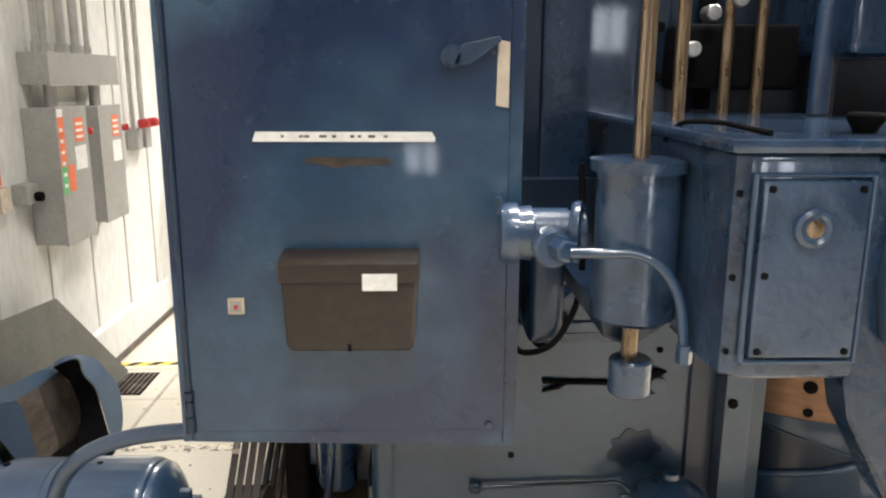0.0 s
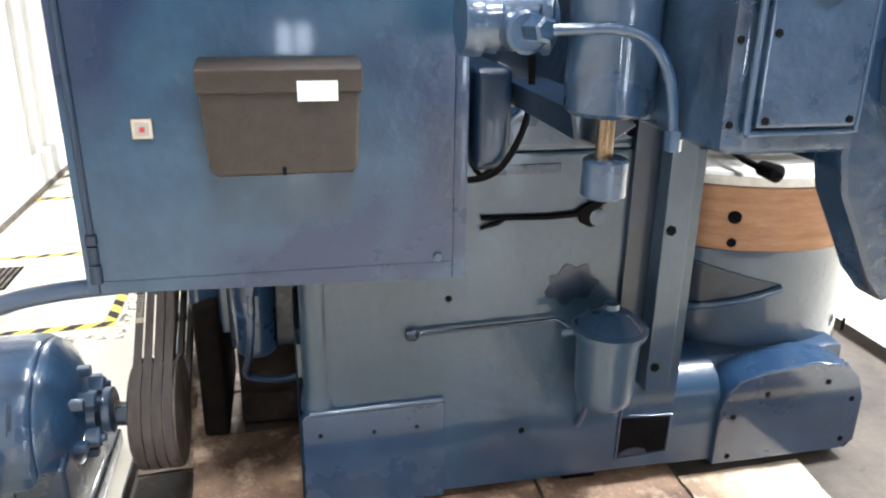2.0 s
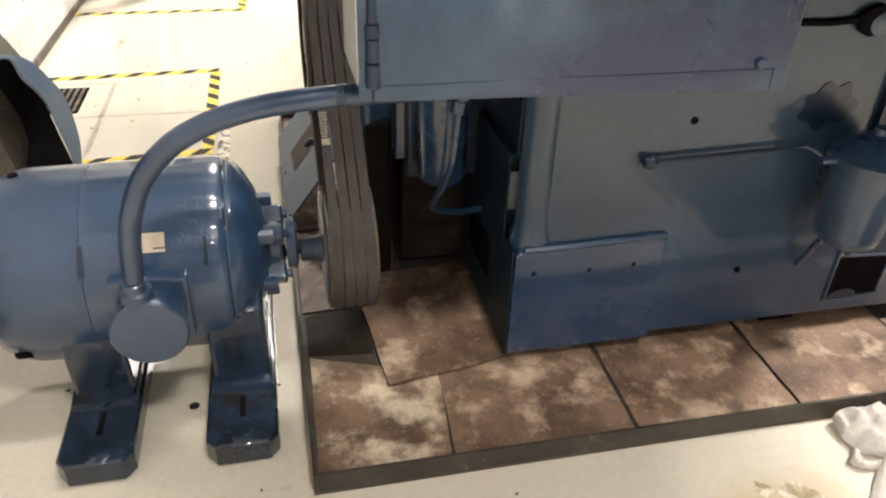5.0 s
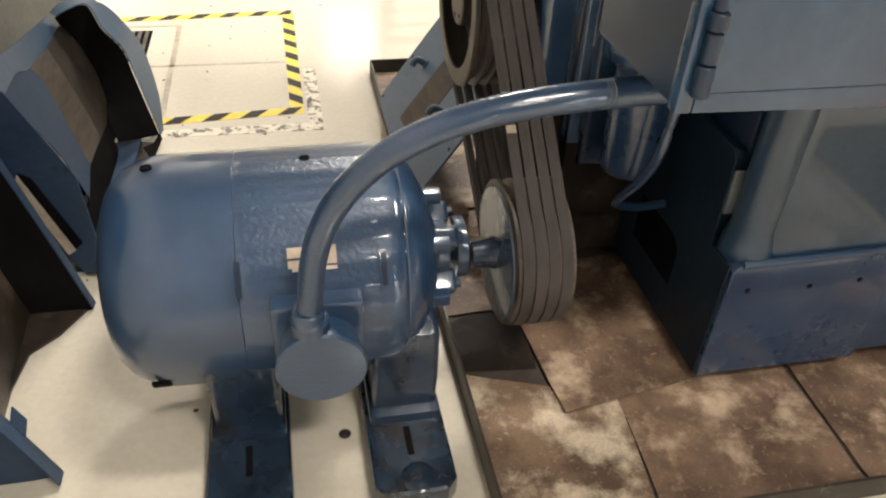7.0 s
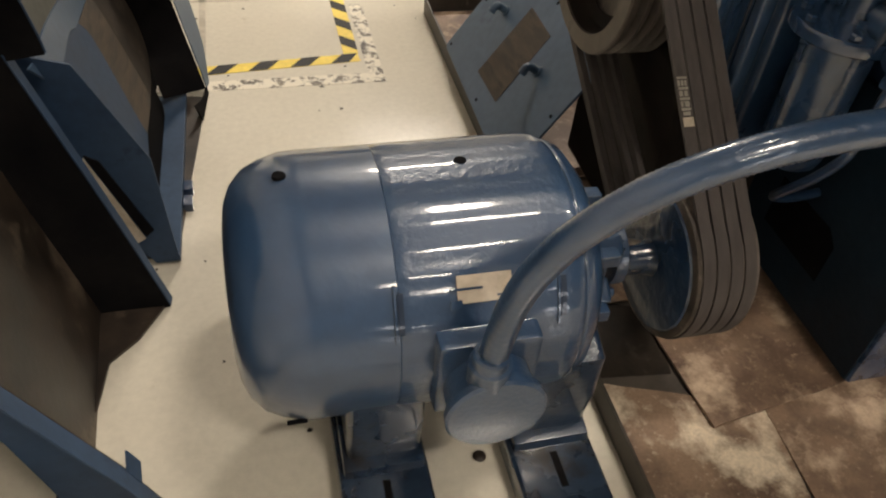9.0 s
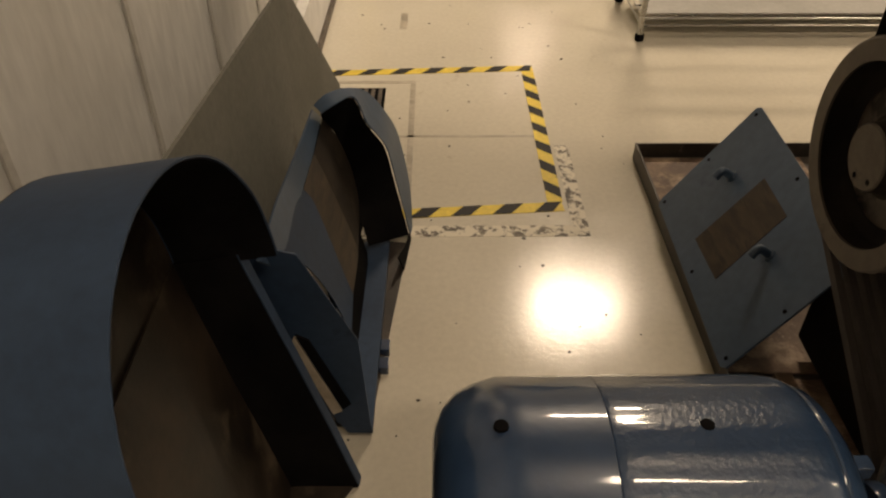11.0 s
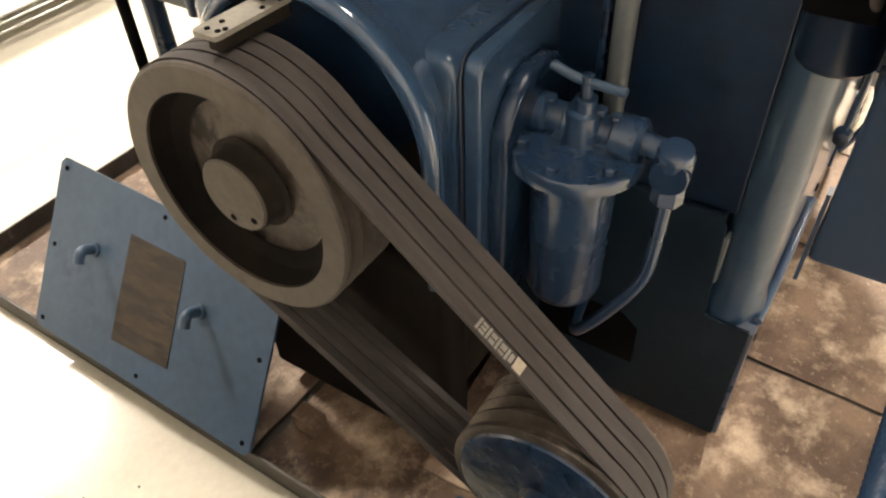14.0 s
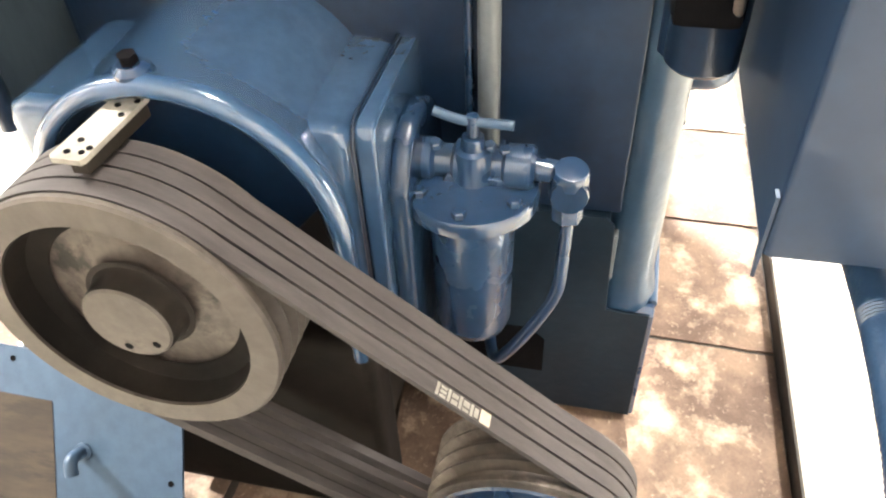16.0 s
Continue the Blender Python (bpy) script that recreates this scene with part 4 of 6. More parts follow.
for bx, by in ((-0.295, 2.914), (-0.305, 2.932), (-0.322, 2.918), (-0.372, 2.935), (-0.384, 2.918), (-0.393, 2.938), (-0.392, 2.922)):
    part("screw_hole", cyl((bx, by, 0.8525), (bx, by, 0.8545), 0.0035, 8), BLACK, bracket)
part("bracket_angle", prism([(-0.285, 2.911), (-0.285, 2.935), (-0.396, 2.938), (-0.396, 2.919)], "z", 0.829, 0.8455), GREASE_SHADE, bracket)
part("shaft_stub", cyl((-0.26, PY, PZ), (-0.42, PY, PZ), 0.03, 20), CAST_DARK, gearbox)

pulley = thing("driven_pulley", (-0.38, PY, PZ), "dusty cast-iron multi-groove belt pulley", "pulley")
W = 0.108                              # width of the grooved face
prof = [(0.0, 0.152), (0.0, PR - 0.004), (0.003, PR), (0.008, PR)]
for i in range(4):
    a = 0.0095 + i * 0.0243
    prof += [(a, PR), (a + 0.006, PR - 0.014), (a + 0.0155, PR - 0.014), (a + 0.0215, PR)]
prof += [(W, PR), (W, 0.145)]
part("rim", lathe(prof + [(W * 0.6, 0.152), (0.06, 0.154), (0.0, 0.152)], (-0.43, PY, PZ), (1, 0, 0), 72, close=False), CAST, pulley, angle=30)
part("web", lathe([(0.045, 0.0), (0.045, 0.06), (0.05, 0.10), (0.045, 0.153), (0.065, 0.153), (0.07, 0.0)], (-0.43, PY, PZ), (1, 0, 0), 56), CAST_WEB, pulley, "greasy dished pulley web")
HY, HZ = PY + 0.004, PZ - 0.004
part("bore_fillet", lathe([(0.004, 0.1508), (0.022, 0.1505), (0.036, 0.145), (0.0435, 0.131), (0.0445, 0.120)], (-0.43, PY, PZ), (1, 0, 0), 64, close=False), BLACK_BROWN, pulley, "dark brown fillet inside the rim")
part("hub_side", lathe([(0.002, 0.0565), (0.006, 0.058), (0.025, 0.059), (0.0315, 0.063), (0.033, 0.070)], (-0.4245, HY, HZ), (1, 0, 0), 36, close=False), GREASE_SHADE, pulley, "dark hub side")
part("hub_face", lathe([(0.0, 0.0), (0.0, 0.0535), (0.003, 0.0565), (0.01, 0.056)], (-0.4255, HY, HZ), (1, 0, 0), 36), CAST, pulley)
for a in (225, 285):
    part("hub_hole", lathe([(0.0, 0.0), (0.0, 0.005), (0.001, 0.0055)], (-0.4263, HY + 0.042 * math.cos(radians(a)), HZ + 0.042 * math.sin(radians(a))), (1, 0, 0), 10), BLACK, pulley)

motor_pulley = thing("motor_pulley", (-0.38, MY, MZ), "blue-faced grooved belt pulley on the motor shaft", "pulley")
prof = [(0.0, 0.0), (0.0, MR - 0.006), (0.003, MR), (0.009, MR)]
for i in range(4):
    a = 0.0105 + i * 0.0243
    prof += [(a, MR), (a + 0.006, MR - 0.014), (a + 0.0155, MR - 0.014), (a + 0.0215, MR)]
prof += [(W + 0.002, MR), (W + 0.002, 0.0)]
part("rim", lathe(prof, (-0.431, MY, MZ), (1, 0, 0), 60), CAST_DARK, motor_pulley, angle=30)
part("face", lathe([(0, 0.0), (0, 0.10), (0.002, 0.128), (0.006, 0.130)], (-0.437, MY, MZ), (1, 0, 0), 48), BLUE_DARK, motor_pulley, "blue painted pulley face")
part("hub", lathe([(0, 0.0), (0, 0.024), (0.004, 0.027), (0.03, 0.028), (0.05, 0.034)], (-0.485, MY, MZ), (1, 0, 0), 28), BLUE_DARK, motor_pulley)


def belt_loop(x0, x1, r1, r2, thick):
    """A belt round both pulleys, between x0 and x1."""
    dy, dz = MY - PY, MZ - PZ
    d, base_a = math.hypot(dy, dz), math.atan2(dz, dy)
    off = math.acos((r1 - r2) / d)
    path = []
    for k in range(33):
        a = base_a + off + (2 * math.pi - 2 * off) * k / 32
        path.append((PY, PZ, r1, a))
    for k in range(25):
        a = base_a - off + 2 * off * k / 24
        path.append((MY, MZ, r2, a))
    bm = M()
    rings = []
    for cy, cz, r, a in path:
        c, s = math.cos(a), math.sin(a)
        m = (x1 - x0) * 0.18
        rings.append([bm.verts.new((x, cy + (r + q) * c, cz + (r + q) * s)) for x, q in ((x0, 0), (x1, 0), (x1 - m, -thick), (x0 + m, -thick))])
    for i in range(len(rings)):
        a, b = rings[i], rings[(i + 1) % len(rings)]
        for k in range(4):
            bm.faces.new((a[k], a[(k + 1) % 4], b[(k + 1) % 4], b[k]))
    bmesh.ops.recalc_face_normals(bm, faces=bm.faces)
    return bm


for i in range(4):
    x0 = -0.4205 + i * 0.0243
    belt = single("v_belt", belt_loop(x0, x0 + 0.0205, PR + 0.003, MR + 0.003, 0.012), RUBBER, "dusty grey rubber drive belt running over both pulleys", "belt", "drive belts", at=Vector((-0.38, 2.7, 0.45)), angle=50)
    if i == 0:
        first_belt = belt
run = Vector((0, MY - PY, MZ - PZ))
ang = math.atan2(run.z, run.y)
off = math.acos((PR - MR) / run.length)
nrm = Vector((0, math.cos(ang - off), math.sin(ang - off)))
if nrm.z < 0:
    nrm = Vector((0, math.cos(ang + off), math.sin(ang + off)))
pa, pb = Vector((0, PY, PZ)) + nrm * (PR + 0.003), Vector((0, MY, MZ)) + nrm * (MR + 0.003)
along = (pb - pa).normalized()
s0 = (2.566 - pa.y) / along.y
for k, (a, ln, x0, wd) in enumerate(((0, 0.004, -0.419, 0.017), (0.006, 0.009, -0.419, 0.004), (0.006, 0.009, -0.413, 0.004), (0.006, 0.009, -0.407, 0.004), (0.017, 0.004, -0.419, 0.017), (0.023, 0.009, -0.4185, 0.006), (0.023, 0.009, -0.410, 0.006), (0.034, 0.004, -0.419, 0.017), (0.040, 0.009, -0.4185, 0.004), (0.040, 0.009, -0.412, 0.008), (0.051, 0.004, -0.419, 0.016), (0.057, 0.006, -0.417, 0.012), (0.066, 0.015, -0.419, 0.018))):
    bm = M()
    p = pa + along * (s0 + a) + nrm * 0.0006
    quad = [(x0, 0, 0), (x0 + wd, 0, 0), (x0 + wd, ln, 0), (x0, ln, 0)]
    lo = [bm.verts.new((x, p.y + along.y * q, p.z + along.z * q)) for x, q, _ in quad]
    hi = [bm.verts.new(v.co + nrm * 0.0006) for v in lo]
    bm.faces.new(hi)
    bm.faces.new(lo[::-1])
    for j in range(4):
        bm.faces.new((lo[j], lo[(j + 1) % 4], hi[(j + 1) % 4], hi[j]))
    bmesh.ops.recalc_face_normals(bm, faces=bm.faces)
    ob = new("print_mark", mesh_from("print_mark", bm, CREAM if ln > 0.012 else DIRTY, first_belt.location))
    ob.parent = first_belt

# oil filter
filt = thing("oil_filter", (-0.185, 2.575, 0.38), "blue painted oil filter canister with a T-handle, beside the gearbox", "oil filter")
FC = (-0.130, 2.577)
part("can", lathe([(0.385, 0.0), (0.387, 0.045), (0.395, 0.054), (0.41, 0.058), (0.63, 0.060), (0.64, 0.062)], (*FC, 0), (0, 0, 1), 36), BLUE, filt)
lid = part("lid", lathe([(0.634, 0.062), (0.636, 0.088), (0.640, 0.093), (0.654, 0.093), (0.660, 0.089), (0.662, 0.0)], (*FC, 0), (0, 0, 1), 40), BLUE_LID, filt)
for a in (122, 178, 238, 292, 62, 5):
    part("lid_bolt", bolt_head((FC[0] + 0.074 * math.cos(radians(a)), FC[1] + 0.074 * math.sin(radians(a)), 0.661), (0, 0, 1), 0.010, 0.010), BLUE_LID, lid)
part("head_casting", lathe([(0, 0.02), (0.008, 0.029), (0.045, 0.030), (0.05, 0.023), (0.072, 0.023), (0.077, 0.031), (0.105, 0.031), (0.11, 0.022), (0.14, 0.022), (0.145, 0.031), (0.178, 0.032), (0.184, 0.025)], (-0.108, 2.678, 0.676), (0, -1, 0), 24), BLUE, filt)
part("head_saddle", prism([(2.62, 0.655), (2.52, 0.655), (2.53, 0.672), (2.61, 0.672)], "x", -0.136, -0.08, 0.004), BLUE, filt)
for sy, sz in ((2.652, 0.704), (2.628, 0.700), (2.556, 0.704), (2.535, 0.70)):
    part("head_screw", bolt_head((-0.112, sy, sz), (-0.2, 0, 1), 0.009, 0.009), BLUE_MOTOR, filt)
part("neck", lathe([(0.66, 0.03), (0.705, 0.024), (0.708, 0.016), (0.725, 0.015), (0.727, 0.011)], (-0.118, 2.577, 0), (0, 0, 1), 14), BLUE, filt)
part("nipple", cyl((-0.108, 2.497, 0.676), (-0.110, 2.465, 0.674), 0.017, 16), BLUE, filt)
part("elbow", lathe([(0, 0.0), (0.0, 0.022), (0.006, 0.026), (0.05, 0.026), (0.057, 0.022), (0.06, 0.0)], (-0.118, 2.450, 0.640), (-0.18, -0.05, 1), 8), BLUE, filt)
part("elbow_cap", lathe([(0, 0.0), (0, 0.024), (0.004, 0.026), (0.02, 0.026)], (-0.150, 2.446, 0.665), (1, 0.1, -0.1), 8), BLUE_DARK, filt)
part("elbow_nut", cyl((-0.128, 2.447, 0.610), (-0.122, 2.449, 0.644), 0.021, 6, 0.002), BLUE, filt)
part("return_pipe", tube([(-0.126, 2.447, 0.62), (-0.132, 2.448, 0.53), (-0.138, 2.453, 0.475), (-0.148, 2.48, 0.415), (-0.160, 2.515, 0.36), (-0.150, 2.54, 0.325), (-0.08, 2.56, 0.30), (0.0, 2.57, 0.30)], 0.0095, 12), BLUE, filt)
part("stem", cyl((-0.119, 2.577, 0.72), (-0.12, 2.577, 0.758), 0.008, 12), BLUE, filt)
part("handle", tube([(-0.120, 2.628, 0.761), (-0.12, 2.60, 0.752), (-0.12, 2.577, 0.749), (-0.12, 2.524, 0.748)], 0.0065, 14, 4), BLUE_GUARD, filt, "scuffed T-handle")
part("wall_bracket", box(-0.08, 0.0, 2.55, 2.62, 0.62, 0.65, 0.005), BLUE_DARK, filt)
post = thing("vertical_pipe", (-0.02, 2.62, 0.6), "grey vertical pipe on the machine column", "pipe")
part("pipe", cyl((-0.026, 2.572, 0.60), (-0.026, 2.572, 2.3), 0.0155, 18), PIPE_DULL, post)
part("small_tube", cyl((-0.018, 2.601, 0.58), (-0.018, 2.601, 2.3), 0.006, 12), BLUE_DARK, post)
part("clip", box(-0.045, 0.002, 2.55, 2.615, 1.2, 1.23, 0.003), BLUE_DARK, post)

# ---- drive motor ----
motor = thing("drive_motor", (-0.84, MY, 0.0), "blue painted electric drive motor bolted on two slide rails", "motor")
R, BY, BZ = 0.211, 2.474, 0.303       # motor body: radius and axis
part("fan_cowl", lathe([(0, 0.0), (0.0, 0.12), (0.004, 0.142), (0.014, 0.165), (0.034, 0.187), (0.06, 0.2), (0.09, R - 0.002), (0.12, R - 0.001), (0.2255, R - 0.001), (0.227, R - 0.003)], (-1.133, BY, BZ), (1, 0, 0), 64), BLUE_BELL, motor)
shell, rings, N = M(), [], 360
for x, grow, wave in ((-0.906, -0.003, 0.0), (-0.9045, -0.001, 0.3), (-0.89, -0.0005, 1.0), (-0.84, 0.0, 1.0), (-0.76, 0.0, 1.0), (-0.70, 0.0, 1.0), (-0.665, 0.0, 1.0), (-0.648, -0.002, 0.7), (-0.638, -0.006, 0.4), (-0.631, -0.012, 0.0)):
    row = []
    for k in range(N):
        a = 2 * math.pi * k / N
        r = R + grow + wave * (0.0004 * math.cos(34 * a + 2 * math.sin(3 * a)) + 0.0004 * math.sin(13 * a + 9 * x))
        row.append(shell.verts.new((x, BY + r * math.cos(a), BZ + r * math.sin(a))))
    rings.append(row)
for q, w in zip(rings, rings[1:]):
    for k in range(N):
        shell.faces.new((q[k], q[(k + 1) % N], w[(k + 1) % N], w[k]))
shell.faces.new(rings[-1])
bmesh.ops.recalc_face_normals(shell, faces=shell.faces)
part("body", shell, BLUE_MOTOR, motor, "thickly painted shell with faint lengthwise ribs", 60)
part("end_bell", lathe([(0.0, 0.197), (0.008, 0.200), (0.022, 0.195), (0.04, 0.172), (0.06, 0.135), (0.075, 0.092), (0.08, 0.065), (0.085, 0.056), (0.105, 0.054)], (-0.636, BY, BZ), (1, 0, 0), 56), BLUE_MOTOR, motor)
for a in range(0, 360, 60):
    c, s = math.cos(radians(a + 20)), math.sin(radians(a + 20))
    part("bell_rib", box(-0.62, -0.54, BY + 0.11 * c - 0.012, BY + 0.11 * c + 0.012, BZ + 0.11 * s - 0.012, BZ + 0.11 * s + 0.012, 0.004), BLUE_MOTOR, motor)
for a in (40, 130, 220, 310):
    c, s = math.cos(radians(a)), math.sin(radians(a))
    lug = box(-0.585, -0.518, -0.020, 0.020, 0.045, 0.092, 0.010, 3)
    bmesh.ops.transform(lug, matrix=Matrix.Translation((0, BY, BZ)) @ Matrix.Rotation(radians(a), 4, "X"), verts=lug.verts)
    part("bell_lug", lug, BLUE_MOTOR, motor)
    part("lug_bolt", bolt_head((-0.518, BY - 0.072 * s, BZ + 0.072 * c), (1, 0, 0), 0.010, 0.010), BLUE_MOTOR, motor)
part("bearing_cap", lathe([(0, 0.058), (0.006, 0.06), (0.02, 0.06), (0.024, 0.05)], (-0.515, BY, BZ), (1, 0, 0), 24), BLUE_MOTOR, motor)
part("shaft", cyl((-0.50, BY, BZ), (-0.43, MY, MZ), 0.024, 18), CAST_DARK, motor)


def on_motor(x, a):
    """A place on the motor's skin: x, and degrees up from the front."""
    return Vector((x, BY - R * math.cos(radians(a)), BZ + R * math.sin(radians(a))))


for hx, ha in ((-1.045, 93), (-0.785, 93)):
    p = on_motor(hx, ha)
    part("lifting_hole", lathe([(0.0014, 0.0), (0.0014, 0.0095), (-0.003, 0.0102)], p, p - Vector((hx, BY, BZ)), 14), BLACK, motor)


def skin_patch(x0, x1, a0, a1, lift, steps=6):
    bm = M()
    rows = []
    for k in range(steps + 1):
        a = a0 + (a1 - a0) * k / steps
        o = Vector((0, -math.cos(radians(a)), math.sin(radians(a))))
        rows.append([bm.verts.new(Vector((x, BY, BZ)) + o * (R + q)) for x, q in ((x0, lift), (x1, lift), (x1, -0.004), (x0, -0.004))])
    for a, b in zip(rows, rows[1:]):
        for j in range(4):
            bm.faces.new((a[j], a[(j + 1) % 4], b[(j + 1) % 4], b[j]))
    bm.faces.new(rows[0])
    bm.faces.new(rows[-1][::-1])
    bmesh.ops.recalc_face_normals(bm, faces=bm.faces)
    return bm


part("nameplate", skin_patch(-0.826, -0.748, 32.5, 43, 0.0024), CREAM, motor, "paint-smeared cream nameplate")
part("nameplate_smear", skin_patch(-0.836, -0.790, 37.5, 38.4, 0.0032), BLUE_MOTOR, motor)
part("nameplate_smear", skin_patch(-0.770, -0.735, 34.2, 35.0, 0.0032), BLUE_MOTOR, motor)
part("nameplate_smear", skin_patch(-0.836, -0.820, 30.5, 34, 0.0032), BLUE_MOTOR, motor)
for vx in (-0.905, -0.672):
    part("vent_slot", skin_patch(vx - 0.004, vx + 0.004, 23, 39, 0.0022), BLUE_NAVY, motor)
    part("slot_rim", skin_patch(vx - 0.009, vx - 0.006, 20, 42, 0.0042), BLUE_MOTOR, motor)
part("vent_slot", skin_patch(-1.07, -1.04, -32, -26, 0.0016), BLACK, motor)
part("junction_pad", box(-0.86, -0.71, 2.245, 2.36, 0.235, 0.385, 0.010), BLUE_MOTOR, motor)
jbox = part("junction_box", lathe([(0, 0.055), (0.01, 0.064), (0.055, 0.066), (0.06, 0.073), (0.072, 0.074), (0.076, 0.070), (0.080, 0.0)], (-0.786, 2.262, 0.300), (0, -1, 0.0), 32), BLUE_MOTOR, motor)
part("hub_fitting", cyl((-0.798, 2.215, 0.345), (-0.799, 2.213, 0.392), 0.030, 20, 0.004), BLUE_MOTOR, jbox)
for fx in (-0.925, -0.638):
    part("foot", prism([(2.283, 0.058), (2.287, 0.10), (2.278, 0.165), (2.280, 0.262), (2.36, 0.29), (2.55, 0.29), (2.62, 0.20), (2.67, 0.085), (2.67, 0.058)], "x", fx - 0.058, fx + 0.064, 0.012, 3), BLUE_FOOT, motor, angle=50)
    part("foot_flange", prism([(2.262, 0.058), (2.266, 0.074), (2.30, 0.082), (2.66, 0.082), (2.67, 0.058)], "x", fx - 0.066, fx + 0.068, 0.006, 2), BLUE_FOOT, motor)
    rail = part("slide_rail", prism([(fx - 0.074, 2.13), (fx - 0.054, 2.105), (fx + 0.054, 2.105), (fx + 0.074, 2.13), (fx + 0.074, 2.78), (fx - 0.074, 2.78)], "z", 0.0, 0.058, 0.012, 3), BLUE_GREASE, motor, "greasy dark blue slotted slide rail")
    part("rail_slot", box(fx - 0.006, fx + 0.006, 2.185, 2.25, 0.0565, 0.0595), BLACK, rail)
    part("rail_dimple", lathe([(0, 0.034), (0.004, 0.030), (0.007, 0.016), (0.007, 0.0)], (fx + 0.005, 2.138, 0.055), (0, 0, 1), 18), BLUE_GREASE, rail)
conduit = thing("flexible_conduit", (-0.6, 2.2, 0.37), "blue painted flexible conduit from motor to cabinet", "conduit")
path = [(-0.800, 2.214, 0.372), (-0.796, 2.210, 0.43), (-0.788, 2.206, 0.50), (-0.772, 2.198, 0.565), (-0.740, 2.184, 0.634), (-0.690, 2.170, 0.692), (-0.630, 2.162, 0.730), (-0.560, 2.158, 0.754), (-0.490, 2.157, 0.766), (-0.430, 2.157, 0.771), (-0.385, 2.158, 0.773), (-0.33, 2.160, 0.774), (-0.25, 2.165, 0.772)]
part("tube", tube(path, 0.0195, 16, 22, None, 0.03, 1), BLUE_MOTOR, conduit, angle=60)
part("end_sleeve", cyl((-0.80, 2.212, 0.372), (-0.80, 2.211, 0.41), 0.025, 16, 0.003), BLUE_MOTOR, conduit)

# ---- drip tray, cardboard, cover plate ----
tray = thing("drip_tray", (0.8, 2.97, 0.0), "dark steel drip tray with a low rim under the machine", "tray")
TX0, TX1, TY0, TY1 = -0.503, 2.17, 1.995, 3.94
TRAY = material("dark_oily_tray_steel", (0.035, 0.028, 0.022), (0.10, 0.082, 0.066), 3, 0.7, 0.0, spots=(0.018, 0.014, 0.011), spot_scale=4)
part("pan", box(TX0, TX1, TY0, TY1, 0.0015, 0.008), TRAY, tray)
RIM = material("worn_tray_rim", (0.030, 0.025, 0.020), (0.075, 0.062, 0.05), 9, 0.5, 0.2, spots=(0.16, 0.14, 0.12), spot_scale=14)
part("rim", box(TX0, TX0 + 0.006, TY0, TY1, 0.008, 0.058, 0.001), RIM, tray)
part("rim", box(TX1 - 0.006, TX1, TY0, TY1, 0.008, 0.058, 0.001), RIM, tray)
part("rim", box(TX0 + 0.006, TX1 - 0.006, TY0, TY0 + 0.006, 0.008, 0.058, 0.001), RIM, tray)
part("rim", box(TX0 + 0.006, TX1 - 0.006, TY1 - 0.006, TY1, 0.008, 0.058, 0.001), RIM, tray)


def sheet(corners, z, thick=0.004, wave=0.004, n=8, seed=0, tilt=None):
    """A warped sheet over four plan corners."""
    bm = M()
    a, b, c, d = [Vector((*p, 0)) for p in corners]
    top, bot = [], []
    for i in range(n + 1):
        for j in range(n + 1):
            u, v = i / n, j / n
            p = (a * (1 - u) + b * u) * (1 - v) + (d * (1 - u) + c * u) * v
            h = z + wave * noise.noise(Vector((p.x * 6, p.y * 6, seed * 3.1))) + (tilt(u, v) if tilt else 0)
            e = 0.004 * noise.noise(Vector((p.x * 25, p.y * 25, seed))) if i in (0, n) or j in (0, n) else 0
            top.append(bm.verts.new((p.x + e, p.y + e, max(h, z) + thick)))
            bot.append(bm.verts.new((p.x + e, p.y + e, max(h, z))))
    m = n + 1
    for i in range(n):
        for j in range(n):
            q = (i * m + j, (i + 1) * m + j, (i + 1) * m + j + 1, i * m + j + 1)
            bm.faces.new([top[k] for k in q])
            bm.faces.new([bot[k] for k in q[::-1]])
    for k in range(n):
        for p, q in ((k * m, (k + 1) * m), (k * m + n, (k + 1) * m + n), (k, k + 1), (n * m + k, n * m + k + 1)):
            bm.faces.new((top[p], top[q], bot[q], bot[p]))
    bmesh.ops.recalc_face_normals(bm, faces=bm.faces)
    return bm


CARDS = [
    ([(-0.492, 2.005), (-0.215, 2.01), (-0.185, 2.295), (-0.485, 2.40)], 0.010),
    ([(-0.205, 2.006), (0.205, 2.006), (0.210, 2.40), (-0.182, 2.40)], 0.012),
    ([(0.215, 2.006), (0.612, 2.008), (0.618, 2.40), (0.222, 2.40)], 0.010),
    ([(0.622, 2.008), (1.025, 2.01), (1.03, 2.40), (0.628, 2.40)], 0.012),
    ([(1.035, 2.012), (1.40, 2.03), (1.43, 2.30), (1.036, 2.29)], 0.013),
    ([(-0.49, 2.59), (-0.20, 2.60), (-0.20, 3.0), (-0.49, 3.0)], 0.0085),
    ([(-0.49, 3.02), (0.0, 3.01), (0.0, 3.5), (-0.49, 3.5)], 0.011),
    ([(-0.49, 3.52), (0.02, 3.51), (0.02, 3.92), (-0.49, 3.92)], 0.010),
]
for i, (cs, z) in enumerate(CARDS):
    single("cardboard_sheet", sheet(cs, z, 0.004, 0.004, 8, i), CARD_PALE if i == 4 else CARD_LIGHT if i == 0 else CARD, "oil-stained brown cardboard sheet lying in the drip tray", "cardboard", "cardboard sheets in the tray")
single("cardboard_sheet", sheet([(-0.312, 2.262), (0.0, 2.31), (0.01, 2.75), (-0.345, 2.72)], 0.018, 0.004, 0.006, 10, 20, lambda u, v: 0.012 * (1 - v) * u), CARD, "oil-stained cardboard sheet overlapping its neighbours", "cardboard", "cardboard sheets in the tray")

